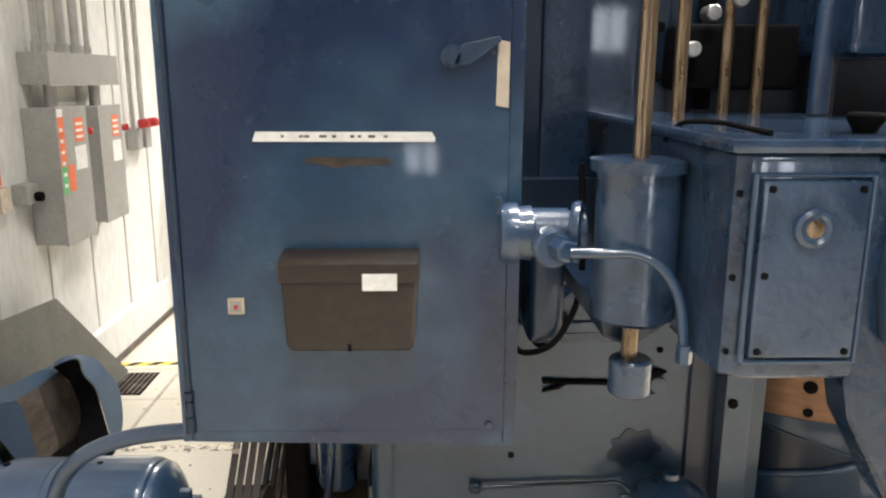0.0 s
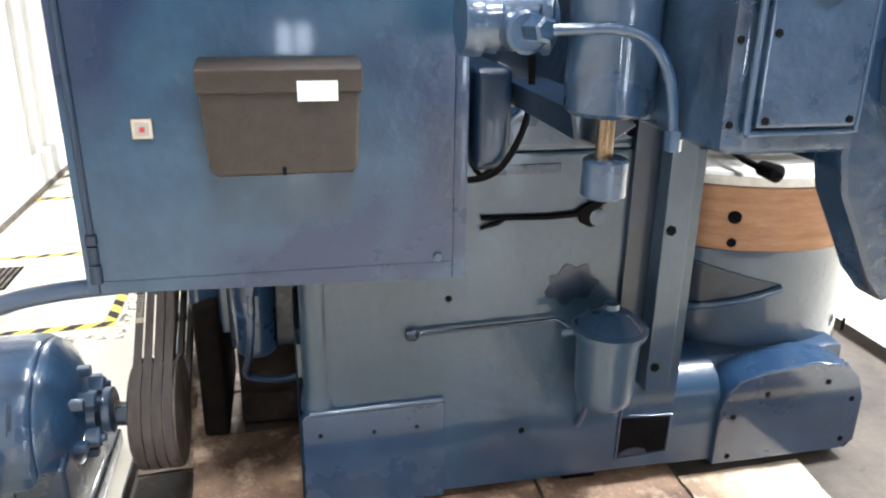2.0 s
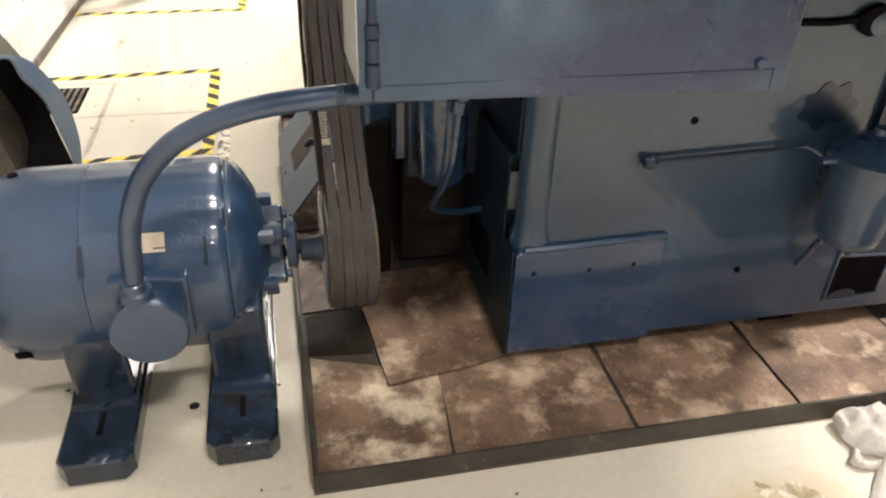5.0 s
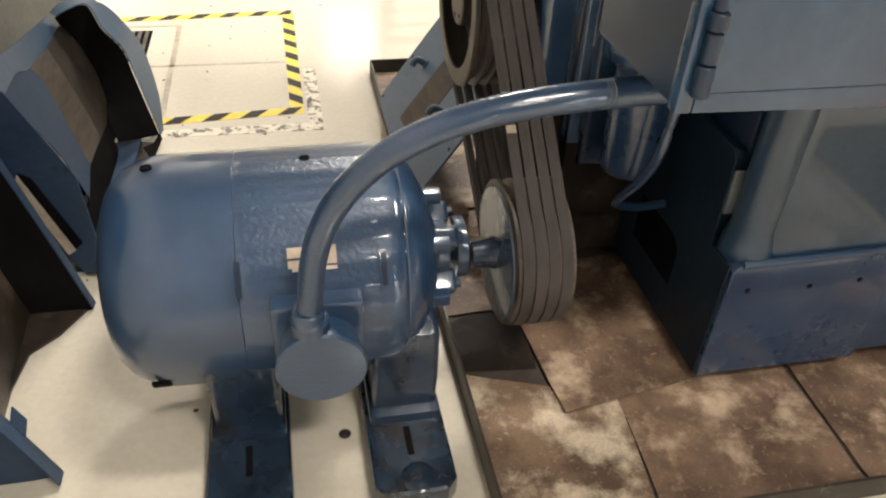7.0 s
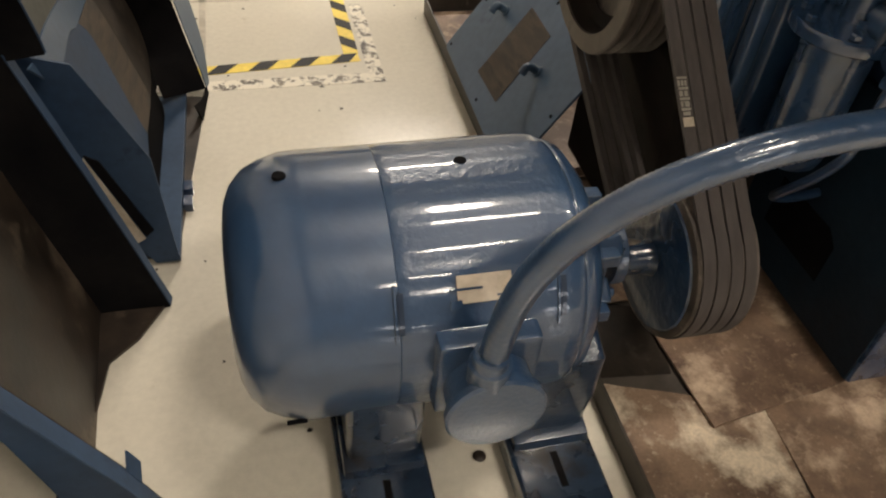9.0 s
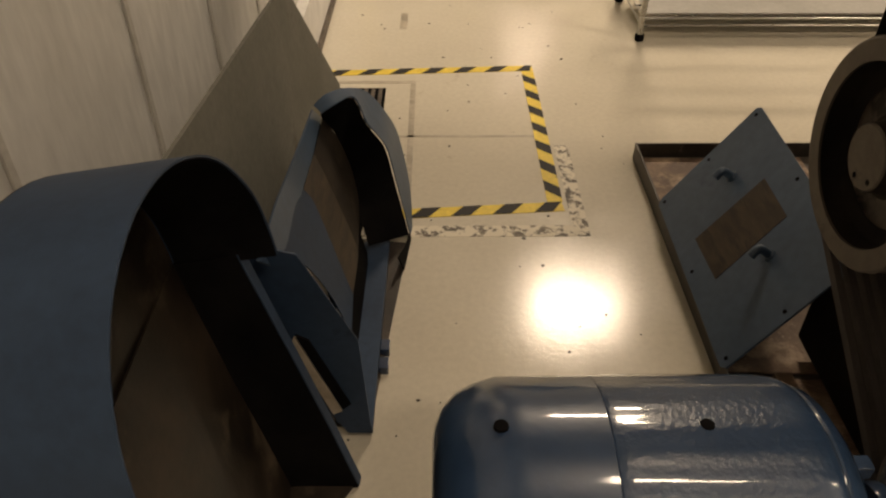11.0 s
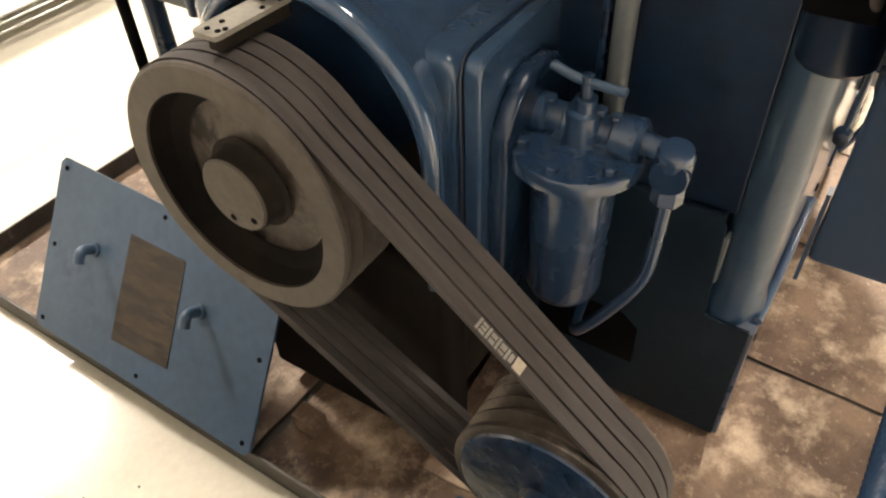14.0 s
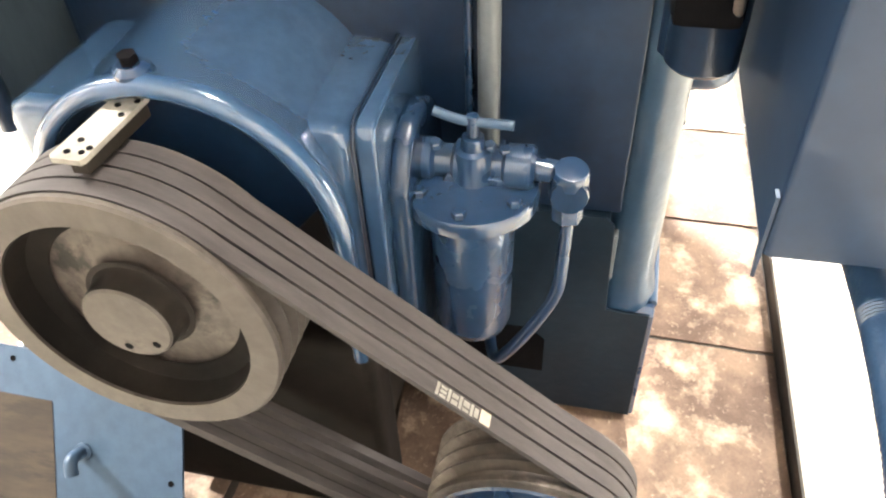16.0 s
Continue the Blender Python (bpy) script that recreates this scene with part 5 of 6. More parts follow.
single("oil_puddle", prism([(-0.486, 2.415), (-0.33, 2.40), (-0.315, 2.47), (-0.325, 2.575), (-0.40, 2.60), (-0.486, 2.57)], "z", 0.0055, 0.0095), GREASE_SHADE, "black oil sludge between cardboard sheets in the tray", "oil sludge")
plate = thing("access_cover", (-0.40, 3.3, 0.06), "blue sheet-metal access cover with two knobs leaning in the tray", "cover")
pu, pv = Vector((-0.003, 0.6, 0.018)).normalized(), Vector((0.217, 0.03, 0.282)).normalized()
pn = pu.cross(pv).normalized()
if pn.x > 0:
    pn = -pn
p0 = Vector((-0.512, 2.987, 0.056))


def on_plate(u, v, w=0.0):
    return p0 + pu * u + pv * v + pn * w


def plate_slab(u0, u1, v0, v1, w0, w1, r=0.0):
    bm = M()
    pts = [(u0 + r, v0), (u1 - r, v0), (u1, v0 + r), (u1, v1 - r), (u1 - r, v1), (u0 + r, v1), (u0, v1 - r), (u0, v0 + r)] if r else [(u0, v0), (u1, v0), (u1, v1), (u0, v1)]
    lo, hi = [bm.verts.new(on_plate(u, v, w0)) for u, v in pts], [bm.verts.new(on_plate(u, v, w1)) for u, v in pts]
    bm.faces.new(hi)
    bm.faces.new(lo[::-1])
    for i in range(len(pts)):
        j = (i + 1) % len(pts)
        bm.faces.new((lo[i], lo[j], hi[j], hi[i]))
    bmesh.ops.recalc_face_normals(bm, faces=bm.faces)
    return bm


part("panel", plate_slab(0.0, 0.605, 0.0, 0.360, -0.006, 0.0, 0.012), BLUE_GUARD, plate)
patch = M()
quad = [(0.226, 0.068), (0.382, 0.060), (0.378, 0.279), (0.230, 0.280)]
lo, hi = [patch.verts.new(on_plate(u, v, 0.0)) for u, v in quad], [patch.verts.new(on_plate(u, v, 0.0012)) for u, v in quad]
patch.faces.new(hi)
for i in range(4):
    patch.faces.new((lo[i], lo[(i + 1) % 4], hi[(i + 1) % 4], hi[i]))
bmesh.ops.recalc_face_normals(patch, faces=patch.faces)
part("bare_patch", patch, WOOD, plate, "bare brown rectangle where a plate was")
for ku, kv in ((0.175, 0.205), (0.468, 0.212)):
    q = on_plate(ku, kv)
    part("knob", tube([on_plate(ku, kv, 0.0), on_plate(ku, kv, 0.022), on_plate(ku - 0.001, kv - 0.003, 0.032), on_plate(ku - 0.002, kv - 0.011, 0.036), on_plate(ku - 0.004, kv - 0.026, 0.036)], 0.0105, 12), BLUE_GUARD, plate)
    part("knob_collar", lathe([(0, 0.015), (0.004, 0.015), (0.006, 0.012)], q, pn, 16), BLUE_GUARD, plate)
for u, v in ((0.02, 0.02), (0.3, 0.02), (0.585, 0.02), (0.02, 0.18), (0.585, 0.18), (0.02, 0.34), (0.3, 0.34), (0.585, 0.34)):
    part("screw_hole", lathe([(0, 0.005), (0.0012, 0.005)], on_plate(u, v), pn, 10), BLACK, plate)
single("wood_block", box(-0.40, -0.36, 2.93, 2.985, 0.014, 0.055, 0.004), CARD, "small oil-stained wooden block beside the cover", "wood block")

# ---- belt guards, panel and sack by the wall ----


def leaned(p, d, lean):
    """A maker of places on a leaning plane: u along d, v up the lean, w back from the plane."""
    d, up = Vector(d).normalized(), Vector((-math.sin(radians(lean)), 0, math.cos(radians(lean))))
    n = d.cross(up).normalized()
    if n.x < 0:
        n = -n
    return lambda u, v, w=0.0: Vector(p) + d * u + up * v - n * w


def ease(points, steps=4):
    return [(p.x, p.y) for p in smooth_path([(u, v, 0) for u, v in points], steps)]


def inner(points, c, k):
    return [(u + (c[0] - u) * k / max(math.hypot(c[0] - u, c[1] - v), 1e-6), v + (c[1] - v) * k / max(math.hypot(c[0] - u, c[1] - v), 1e-6)) for u, v in points]


g1 = thing("belt_guard", (-1.4, 2.52, 0.0), "blue arched sheet-metal belt guard with a grimy inside", "belt guard", "belt guards by the wall")
P1 = leaned((-1.28, 2.52, 0.004), (0, 1, 0), 9)
hood = ease([(-0.262, 0.565), (-0.265, 0.66), (-0.235, 0.755), (-0.16, 0.83), (-0.05, 0.862), (0.07, 0.845), (0.18, 0.78), (0.25, 0.68), (0.262, 0.60), (0.258, 0.56)])
D1 = 0.165
part("hood", strip_mesh([P1(u, v) for u, v in hood], [P1(u, v, D1) for u, v in hood]), BLUE_SHELL, g1)
lined = inner(hood, (0.0, 0.5), 0.005)
# lining carries the shade of the guard's inside as black
part("hood_lining", strip_mesh([P1(u, v, 0.002) for u, v in lined], [P1(u, v, D1 - 0.004) for u, v in lined], 0.001), BLACK, g1, "inside of the guard, its shade put into black")
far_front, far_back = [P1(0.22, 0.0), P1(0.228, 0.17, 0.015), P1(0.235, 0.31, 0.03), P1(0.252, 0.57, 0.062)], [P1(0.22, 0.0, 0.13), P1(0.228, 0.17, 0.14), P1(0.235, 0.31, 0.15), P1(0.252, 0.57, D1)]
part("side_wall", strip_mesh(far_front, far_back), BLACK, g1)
part("far_flange", strip_mesh([p + Vector((0.002, 0.022, 0.0)) for p in far_front], far_front, 0.002), BLUE_SHELL, g1)
near_front, near_back = [P1(-0.235, 0.0, -0.02), P1(-0.245, 0.17, 0.0), P1(-0.255, 0.31, 0.025), P1(-0.262, 0.575, 0.085)], [P1(-0.235, 0.0, 0.110), P1(-0.245, 0.17, 0.100), P1(-0.255, 0.31, 0.095), P1(-0.262, 0.575, 0.155)]
part("side_wall", strip_mesh(near_front, near_back), BLUE_SHELL, g1)
part("side_lining", strip_mesh([p + Vector((0, 0.006, 0)) for p in near_front], [p + Vector((0, 0.006, 0)) for p in near_back], 0.002), GRIME, g1, "oil-stained inside of the guard")
part("near_flange", strip_mesh([p + Vector((0.004, -0.036, 0.012)) for p in near_front], near_front, 0.003), BLUE_SHELL, g1)
part("lower_back_sheet", strip_mesh([p + Vector((0, 0.004, 0)) for p in near_back], far_back, 0.003), GRIME, g1, "brown oil-stained back sheet")
part("back_sheet", fan_mesh([P1(u, v, D1) for u, v in hood[::-1]]), GRIME, g1, "brown oil-stained back sheet")
part("bottom_sheet", prism([(-1.445, 2.30), (-1.445, 2.735), (-1.288, 2.742), (-1.335, 2.66), (-1.385, 2.61), (-1.395, 2.53), (-1.41, 2.42)], "z", 0.002, 0.008), GRIME, g1, "ragged grimy sheet edge on the floor")
part("foot_tab", strip_mesh([P1(-0.245, 0.16, -0.002), P1(-0.243, 0.12, -0.008)], [P1(-0.215, 0.17, -0.002), P1(-0.213, 0.13, -0.008)], 0.003), BLUE_SHELL, g1)

g2 = thing("belt_guard", (-1.33, 3.2, 0.0), "blue sheet-metal belt guard standing with a slotted end", "belt guard", "belt guards by the wall")
P2 = leaned((-1.262, 2.87, 0.006), (0.06, 0.62, 0), 11)


def eased(row, steps=5):
    return [P2(*q) for q in smooth_path(row, steps)]


lip = eased([(0.618, 0.429, 0.12), (0.636, 0.437, 0.09), (0.685, 0.426, 0.054), (0.655, 0.368, 0.03), (0.666, 0.292, 0.004), (0.659, 0.203, 0.0), (0.656, 0.097, 0.0), (0.653, 0.015, 0.0)])
outer = eased([(0.664, 0.429, 0.15), (0.690, 0.442, 0.12), (0.742, 0.426, 0.08), (0.790, 0.385, 0.05), (0.800, 0.318, 0.02), (0.830, 0.225, 0.01), (0.775, 0.098, 0.0), (0.688, 0.012, 0.0)])
part("crown", strip_mesh(lip, outer), BLUE_GUARD, g2)
deep = eased([(0.663, 0.394, 0.14), (0.692, 0.345, 0.135), (0.702, 0.300, 0.13), (0.704, 0.255, 0.125), (0.699, 0.217, 0.12), (0.650, 0.156, 0.11), (0.600, 0.135, 0.10), (0.560, 0.060, 0.09)])
# crown's shaded inside painted black
part("crown_lining", strip_mesh([p + Vector((-0.003, 0, -0.001)) for p in lip], deep, 0.002), BLACK, g2, "inside of the guard, its shade put into black")
deep = eased([(0.663, 0.394, 0.14), (0.700, 0.303, 0.13), (0.699, 0.217, 0.12), (0.650, 0.156, 0.11), (0.560, 0.122, 0.10)])
mid = eased([(0.485, 0.396, 0.12), (0.459, 0.341, 0.10), (0.458, 0.244, 0.09), (0.422, 0.162, 0.07), (0.363, 0.155, 0.06)])
near = eased([(0.317, 0.410, 0.10), (0.322, 0.373, 0.09), (0.312, 0.283, 0.08), (0.286, 0.202, 0.065), (0.260, 0.156, 0.05)])
edge = eased([(0.207, 0.444, 0.08), (0.084, 0.436, 0.07), (0.140, 0.332, 0.065), (0.176, 0.221, 0.06), (0.177, 0.110, 0.05)])
part("dark_strip", strip_mesh(deep, mid, 0.002), GREASE_SHADE, g2, "dark brown inner strip")
part("brown_band", strip_mesh(mid, near, 0.002), WOOD, g2, "brown stained inner strip")
part("inner_plate", strip_mesh(near, edge, 0.002), BLUE_SHELL, g2)
part("top_bar", strip_mesh(eased([(0.637, 0.433, 0.15), (0.343, 0.470, 0.11), (0.134, 0.501, 0.08), (0.017, 0.503, 0.066), (-0.045, 0.512, 0.058)]), eased([(0.672, 0.391, 0.15), (0.360, 0.398, 0.11), (0.207, 0.444, 0.08), (0.078, 0.442, 0.066), (-0.010, 0.470, 0.058)]), 0.004), BLUE_GUARD, g2)
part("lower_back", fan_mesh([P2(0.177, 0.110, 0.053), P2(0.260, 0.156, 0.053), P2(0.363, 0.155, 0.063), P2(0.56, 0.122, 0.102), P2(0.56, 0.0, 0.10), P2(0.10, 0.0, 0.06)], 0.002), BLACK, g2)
# black backing added to hide the floor seen through a gap
part("deep_back", fan_mesh([P2(0.34, 0.0, 0.15), P2(0.40, 0.38, 0.15), P2(0.655, 0.39, 0.15), P2(0.69, 0.30, 0.145), P2(0.73, 0.18, 0.14), P2(0.765, 0.08, 0.14), P2(0.76, 0.0, 0.14)], 0.002), BLACK, g2, "black backing added behind the guard")
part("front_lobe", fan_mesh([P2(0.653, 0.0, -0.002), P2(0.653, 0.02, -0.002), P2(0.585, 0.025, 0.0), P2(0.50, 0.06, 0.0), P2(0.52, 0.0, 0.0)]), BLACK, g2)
# dark sheet added over the bright floor inside the guard
part("bottom_sheet", prism([(-1.268, 2.88), (-1.205, 3.50), (-1.33, 3.52), (-1.39, 2.89)], "z", 0.001, 0.006), GRIME, g2)
part("rail", prism([(-1.338, 2.89), (-1.260, 2.862), (-1.255, 3.50), (-1.325, 3.48)], "z", 0.007, 0.024, 0.002), BLUE_SHELL, g2)
for ty in (3.03, 3.085):
    part("tab", box(-1.2575, -1.236, ty, ty + 0.035, 0.0, 0.022, 0.002), BLUE, g2)
part("end_sheet", prism([(-1.31, 0.01), (-1.262, 0.01), (-1.272, 0.28), (-1.362, 0.485), (-1.48, 0.52), (-1.46, 0.32)], "y", 2.862, 2.866), BLUE_SHELL, g2)
part("slot", prism([(-1.385, 0.30), (-1.362, 0.285), (-1.298, 0.105), (-1.315, 0.09)], "y", 2.858, 2.862), BLACK, g2)
part("slot_edge", prism([(-1.398, 0.275), (-1.387, 0.295), (-1.317, 0.085), (-1.335, 0.075)], "y", 2.8575, 2.8615), CREAM, g2)

panel = thing("leaning_panel", (-1.5, 3.1, 0.0), "grey-green steel panel with rust stains leaning on the wall", "panel")
P3 = leaned((-1.49, 3.74, 0.0), (0, 1, 0), 3)
part("sheet", fan_mesh([P3(-0.95, 0.0), P3(-0.95, 0.70), P3(0.06, 0.61), P3(0.68, 0.02), P3(0.66, 0.0)], 0.008), GREY_PANEL, panel)
ring = M()
for k in range(20):
    a0, a1 = 2 * math.pi * k / 20, 2 * math.pi * (k + 1) / 20
    ring.faces.new([ring.verts.new(P3(-0.26 + r * math.cos(a), 0.45 + r * math.sin(a) * 0.8, -0.0015)) for r, a in ((0.026, a0), (0.026, a1), (0.020, a1), (0.020, a0))])
part("chalk_mark", ring, GRIME, panel)
sack = thing("white_sack", (-1.56, 2.35, 0.0), "white plastic sack with a black strap on the floor", "sack")
part("bag", lathe([(0, 0.0), (0.0, 0.10), (0.02, 0.15), (0.10, 0.17), (0.20, 0.16), (0.27, 0.10), (0.29, 0.0)], (-1.47, 2.02, 0.0), (0, 0, 1), 20), FABRIC, sack)
part("strap", lathe([(0.11, 0.168), (0.112, 0.176), (0.145, 0.176), (0.147, 0.168)], (-1.47, 2.02, 0.0), (0, 0, 1), 24), RUBBER_BLACK, sack)
hose = thing("wall_hose", (-1.6, 2.36, 0.2), "black rubber hose with a white clip drooping along the wall", "hose")
part("tube", tube([(-1.632, 2.62, 0.40), (-1.622, 2.545, 0.25), (-1.612, 2.465, 0.188), (-1.600, 2.39, 0.190), (-1.600, 2.33, 0.223), (-1.600, 2.288, 0.273), (-1.606, 2.272, 0.335), (-1.620, 2.28, 0.42), (-1.632, 2.30, 0.60)], 0.0145, 14, 8), RUBBER_BLACK, hose)
part("clip", cyl((-1.600, 2.318, 0.234), (-1.600, 2.346, 0.213), 0.0175, 14, 0.003), WHITE, hose, "white plastic clip")

# ---- floor markings ----


def hazard_tape(name, x0, y0, x1, y1, w, phase=0.0, period=0.121):
    """A line of tape from one corner to the next: a yellow ground and slanted black stripes."""
    a, b = Vector((x0, y0, 0)), Vector((x1, y1, 0))
    d = (b - a).normalized()
    s = Vector((-d.y, d.x, 0))
    L = (b - a).length
    t = thing(name, a, "yellow and black hazard tape worn onto the floor", "floor tape", "hazard tape lines")

    def strip(pts, z0, z1):
        bm = M()
        lo = [bm.verts.new(a + d * u + s * v + Vector((0, 0, z0))) for u, v in pts]
        hi = [bm.verts.new(a + d * u + s * v + Vector((0, 0, z1))) for u, v in pts]
        bm.faces.new(hi)
        for i in range(len(pts)):
            j = (i + 1) % len(pts)
            bm.faces.new((lo[i], lo[j], hi[j], hi[i]))
        bmesh.ops.recalc_face_normals(bm, faces=bm.faces)
        return bm
    part("yellow_ground", strip([(0, 0), (L, 0), (L, w), (0, w)], 0.0, 0.0012), YELLOW, t)
    u = phase
    while u < L - 0.02:
        q = [(u, 0), (u + 0.055, 0), (u + 0.055 + w * 0.9, w), (u + w * 0.9, w)]
        q = [(min(max(p, 0), L), v) for p, v in q]
        part("stripe", strip(q, 0.0012, 0.0020), TAPE_BLACK, t)
        u += period
    return t


hazard_tape("floor_tape", -1.60, 3.59, -0.757, 3.655, 0.046, 0.03)
hazard_tape("floor_tape", -0.757, 3.70, -0.757, 4.57, 0.046, 0.02)
hazard_tape("floor_tape", -1.60, 4.53, -0.757, 4.575, 0.046, 0.05)
hazard_tape("floor_tape", -1.60, 5.64, -0.645, 5.655, 0.046, 0.02)
hazard_tape("floor_tape", -0.645, 5.70, -0.63, 6.25, 0.046, 0.04)
hazard_tape("floor_tape", -1.60, 6.22, -0.63, 6.24, 0.046, 0.0)
hazard_tape("floor_tape", -1.60, 7.3, -0.6, 7.32, 0.046, 0.0)
RESIDUE = material("dark_tape_residue", (0.05, 0.042, 0.035), (0.26, 0.22, 0.17), 30, 0.6, bumps=0, spots=(0.70, 0.64, 0.52), spot_scale=24, spot_at=(0.45, 0.50))
single("tape_residue", box(-1.5, -0.70, 3.535, 3.585, 0.0, 0.0008), RESIDUE, "dark scuffed residue of old floor tape", "floor stain", kind="structure")
single("tape_residue", box(-0.745, -0.70, 3.585, 4.02, 0.0, 0.0008), RESIDUE, "dark scuffed residue of old floor tape", "floor stain", kind="structure")
SMUDGE = material("grey_floor_smudge", (0.30, 0.265, 0.21), (0.52, 0.465, 0.37), 9, 0.4, bumps=0)
for q in ([-1.6, -1.205, 4.47, 4.49], [-1.225, -1.205, 3.7, 4.47], [-1.6, -0.80, 4.075, 4.088], [-1.285, -1.255, 4.98, 5.16]):
    single("floor_scuff", box(*q, 0.0, 0.0006), SMUDGE, "grey scuffed line on the floor paint", "floor stain", kind="structure")

flecks = M()
rng = random.Random(4)
for k in range(130):
    fx, fy = rng.uniform(-1.5, -0.52), rng.uniform(2.0, 6.5)
    if k % 4 == 0:
        fx, fy = rng.uniform(-1.3, 1.6), rng.uniform(0.9, 1.95)
    r0, a0 = rng.uniform(0.0015, 0.005), rng.uniform(0, 6.28)
    ring = [(fx + r0 * rng.uniform(0.5, 1.6) * math.cos(a0 + q), fy + r0 * rng.uniform(0.5, 1.2) * math.sin(a0 + q)) for q in (0, 1.2, 2.4, 3.8, 5.0)]
    top = [flecks.verts.new((x, y, 0.0018)) for x, y in ring]
    low = [flecks.verts.new((x, y, 0.0)) for x, y in ring]
    flecks.faces.new(top)
    for q in range(5):
        flecks.faces.new((low[q], low[(q + 1) % 5], top[(q + 1) % 5], top[q]))
bmesh.ops.recalc_face_normals(flecks, faces=flecks.faces)
single("floor_debris", flecks, GRIME, "small dark flecks of dirt scattered on the floor", "debris", kind="stuff")
single("floor_debris", lathe([(0, 0.0), (0.004, 0.012), (0.007, 0.006), (0.008, 0)], (-0.75, 2.295, 0.0), (0, 0, 1), 7), GRIME, "small dark metal chip on the floor", "debris")

OIL = material("yellow_brown_oil_stain", (0.30, 0.24, 0.13), (0.62, 0.54, 0.40), 22, 0.25, bumps=0, spots=(0.72, 0.66, 0.54), spot_scale=16, spot_at=(0.46, 0.56))
rng = random.Random(9)
for ox, oy, orad in ((0.47, 1.80, 0.055), (0.40, 1.84, 0.022), (0.52, 1.76, 0.02)):
    pts = [(ox + orad * rng.uniform(0.6, 1.15) * math.cos(2 * math.pi * k / 18), oy + orad * rng.uniform(0.6, 1.15) * math.sin(2 * math.pi * k / 18)) for k in range(18)]
    single("oil_stain", prism(pts, "z", 0.0, 0.0006), OIL, "yellow-brown oil stain on the floor paint", "floor stain", kind="structure")

# floor drain by the wall
drain = thing("floor_drain", (-1.40, 4.28, 0.0), "square iron floor drain grate by the wall", "drain")
part("frame", box(-1.485, -1.315, 4.13, 4.43, 0.0, 0.002), BLACK, drain)
for k in range(6):
    part("bar", box(-1.475 + 0.027 * k, -1.462 + 0.027 * k, 4.14, 4.42, 0.002, 0.006), CAST_DARK, drain)

# ---- wall fittings ----
X = X_WALL
single("wall_curb", box(X, X + 0.045, Y_BACK, Y_FAR, 0.0, 0.235, 0.008), WALL, "white painted concrete curb along the wall", "curb", kind="structure")
single("baseboard", box(X + 0.045, X + 0.06, Y_BACK, Y_FAR, 0.0, 0.035, 0.004), CAST_DARK, "dark metal strip along the wall foot", "baseboard", kind="structure")
SEAM = material("wall_seam_shade", (0.5, 0.48, 0.44), (0.6, 0.58, 0.53), 3, 0.6, bumps=0)
for k in range(14):
    single("trim", box(X, X + 0.006, 2.2 + 0.46 * k, 2.215 + 0.46 * k, 0.24, 4.0, 0.002), SEAM, "pale vertical wall seam strip", "trim", kind="structure")
way = thing("wireway", (-1.58, 4.45, 1.53), "grey steel wireway box fixed to the wall", "wireway")
part("trough", box(X + 0.004, X + 0.13, 3.96, 4.72, 1.54, 1.68, 0.004), GREY_BOX, way)
part("cover", box(X + 0.13, X + 0.137, 3.955, 4.725, 1.535, 1.685, 0.002), GREY_BOX, way)
for py, pr in ((4.02, 0.014), (4.10, 0.02), (4.27, 0.022), (4.42, 0.022), (4.55, 0.014)):
    pp = thing("conduit_pipe", (X + 0.06, py, 1.68), "galvanised conduit pipe running up the wall", "conduit", "wall conduits")
    part("pipe", cyl((X + 0.06, py, 1.68), (X + 0.06, py, 4.6), pr, 12), PIPE, pp)
    part("connector", cyl((X + 0.06, py, 1.68), (X + 0.06, py, 1.73), pr * 1.4, 8, 0.002), PIPE, pp)


def disconnect(y0, y1, z0, z1, depth, label):
    t = thing("disconnect_switch", (X + depth / 2, (y0 + y1) / 2, z0), label, "electrical box", "wall disconnect switches")
    part("case", box(X + 0.004, X + depth - 0.012, y0, y1, z0, z1, 0.004), GREY_BOX, t)
    part("door", box(X + depth - 0.012, X + depth, y0 - 0.004, y1 + 0.004, z0 - 0.004, z1 + 0.004, 0.003), GREY_BOX, t)
    f = X + depth
    wd = y1 - y0
    part("danger_label", box(f, f + 0.001, y0 + wd * 0.55, y0 + wd * 0.85, z1 - 0.16, z1 - 0.05), ORANGE, t, "red and white danger label")
    for k in range(3):
        part("label_bar", box(f + 0.001, f + 0.0016, y0 + wd * 0.58, y0 + wd * 0.82, z1 - 0.085 - 0.03 * k, z1 - 0.072 - 0.03 * k), WHITE, t)
    part("info_label", box(f, f + 0.001, y0 + wd * 0.5, y0 + wd * 0.9, z1 - 0.29, z1 - 0.18), WHITE, t, "white information label")
    part("hub", cyl((X + 0.07, (y0 + y1) / 2, z1), (X + 0.07, (y0 + y1) / 2, 1.54), 0.028, 12), PIPE, t)
    part("handle_base", box(X + 0.03, X + depth - 0.02, y1, y1 + 0.03, z1 - 0.25, z1 - 0.12, 0.004), GREY_BOX, t)
    part("handle", cyl((X + 0.10, y1 + 0.03, z1 - 0.13), (X + 0.16, y1 + 0.05, z1 - 0.12), 0.018, 12, 0.003), RED, t, "red lever knob")
    return t


d1 = disconnect(3.94, 4.24, 0.82, 1.44, 0.155, "tall grey disconnect switch with orange and red labels")
f = X + 0.155
part("tag_strip", box(f, f + 0.001, 3.945, 4.0, 1.18, 1.40), ORANGE, d1, "orange tag strip")
part("tag_strip", box(f, f + 0.001, 3.945, 3.99, 1.05, 1.18), GREEN, d1, "green tag strip")
part("tag_top", box(f, f + 0.001, 3.945, 4.0, 1.40, 1.435), WHITE, d1)
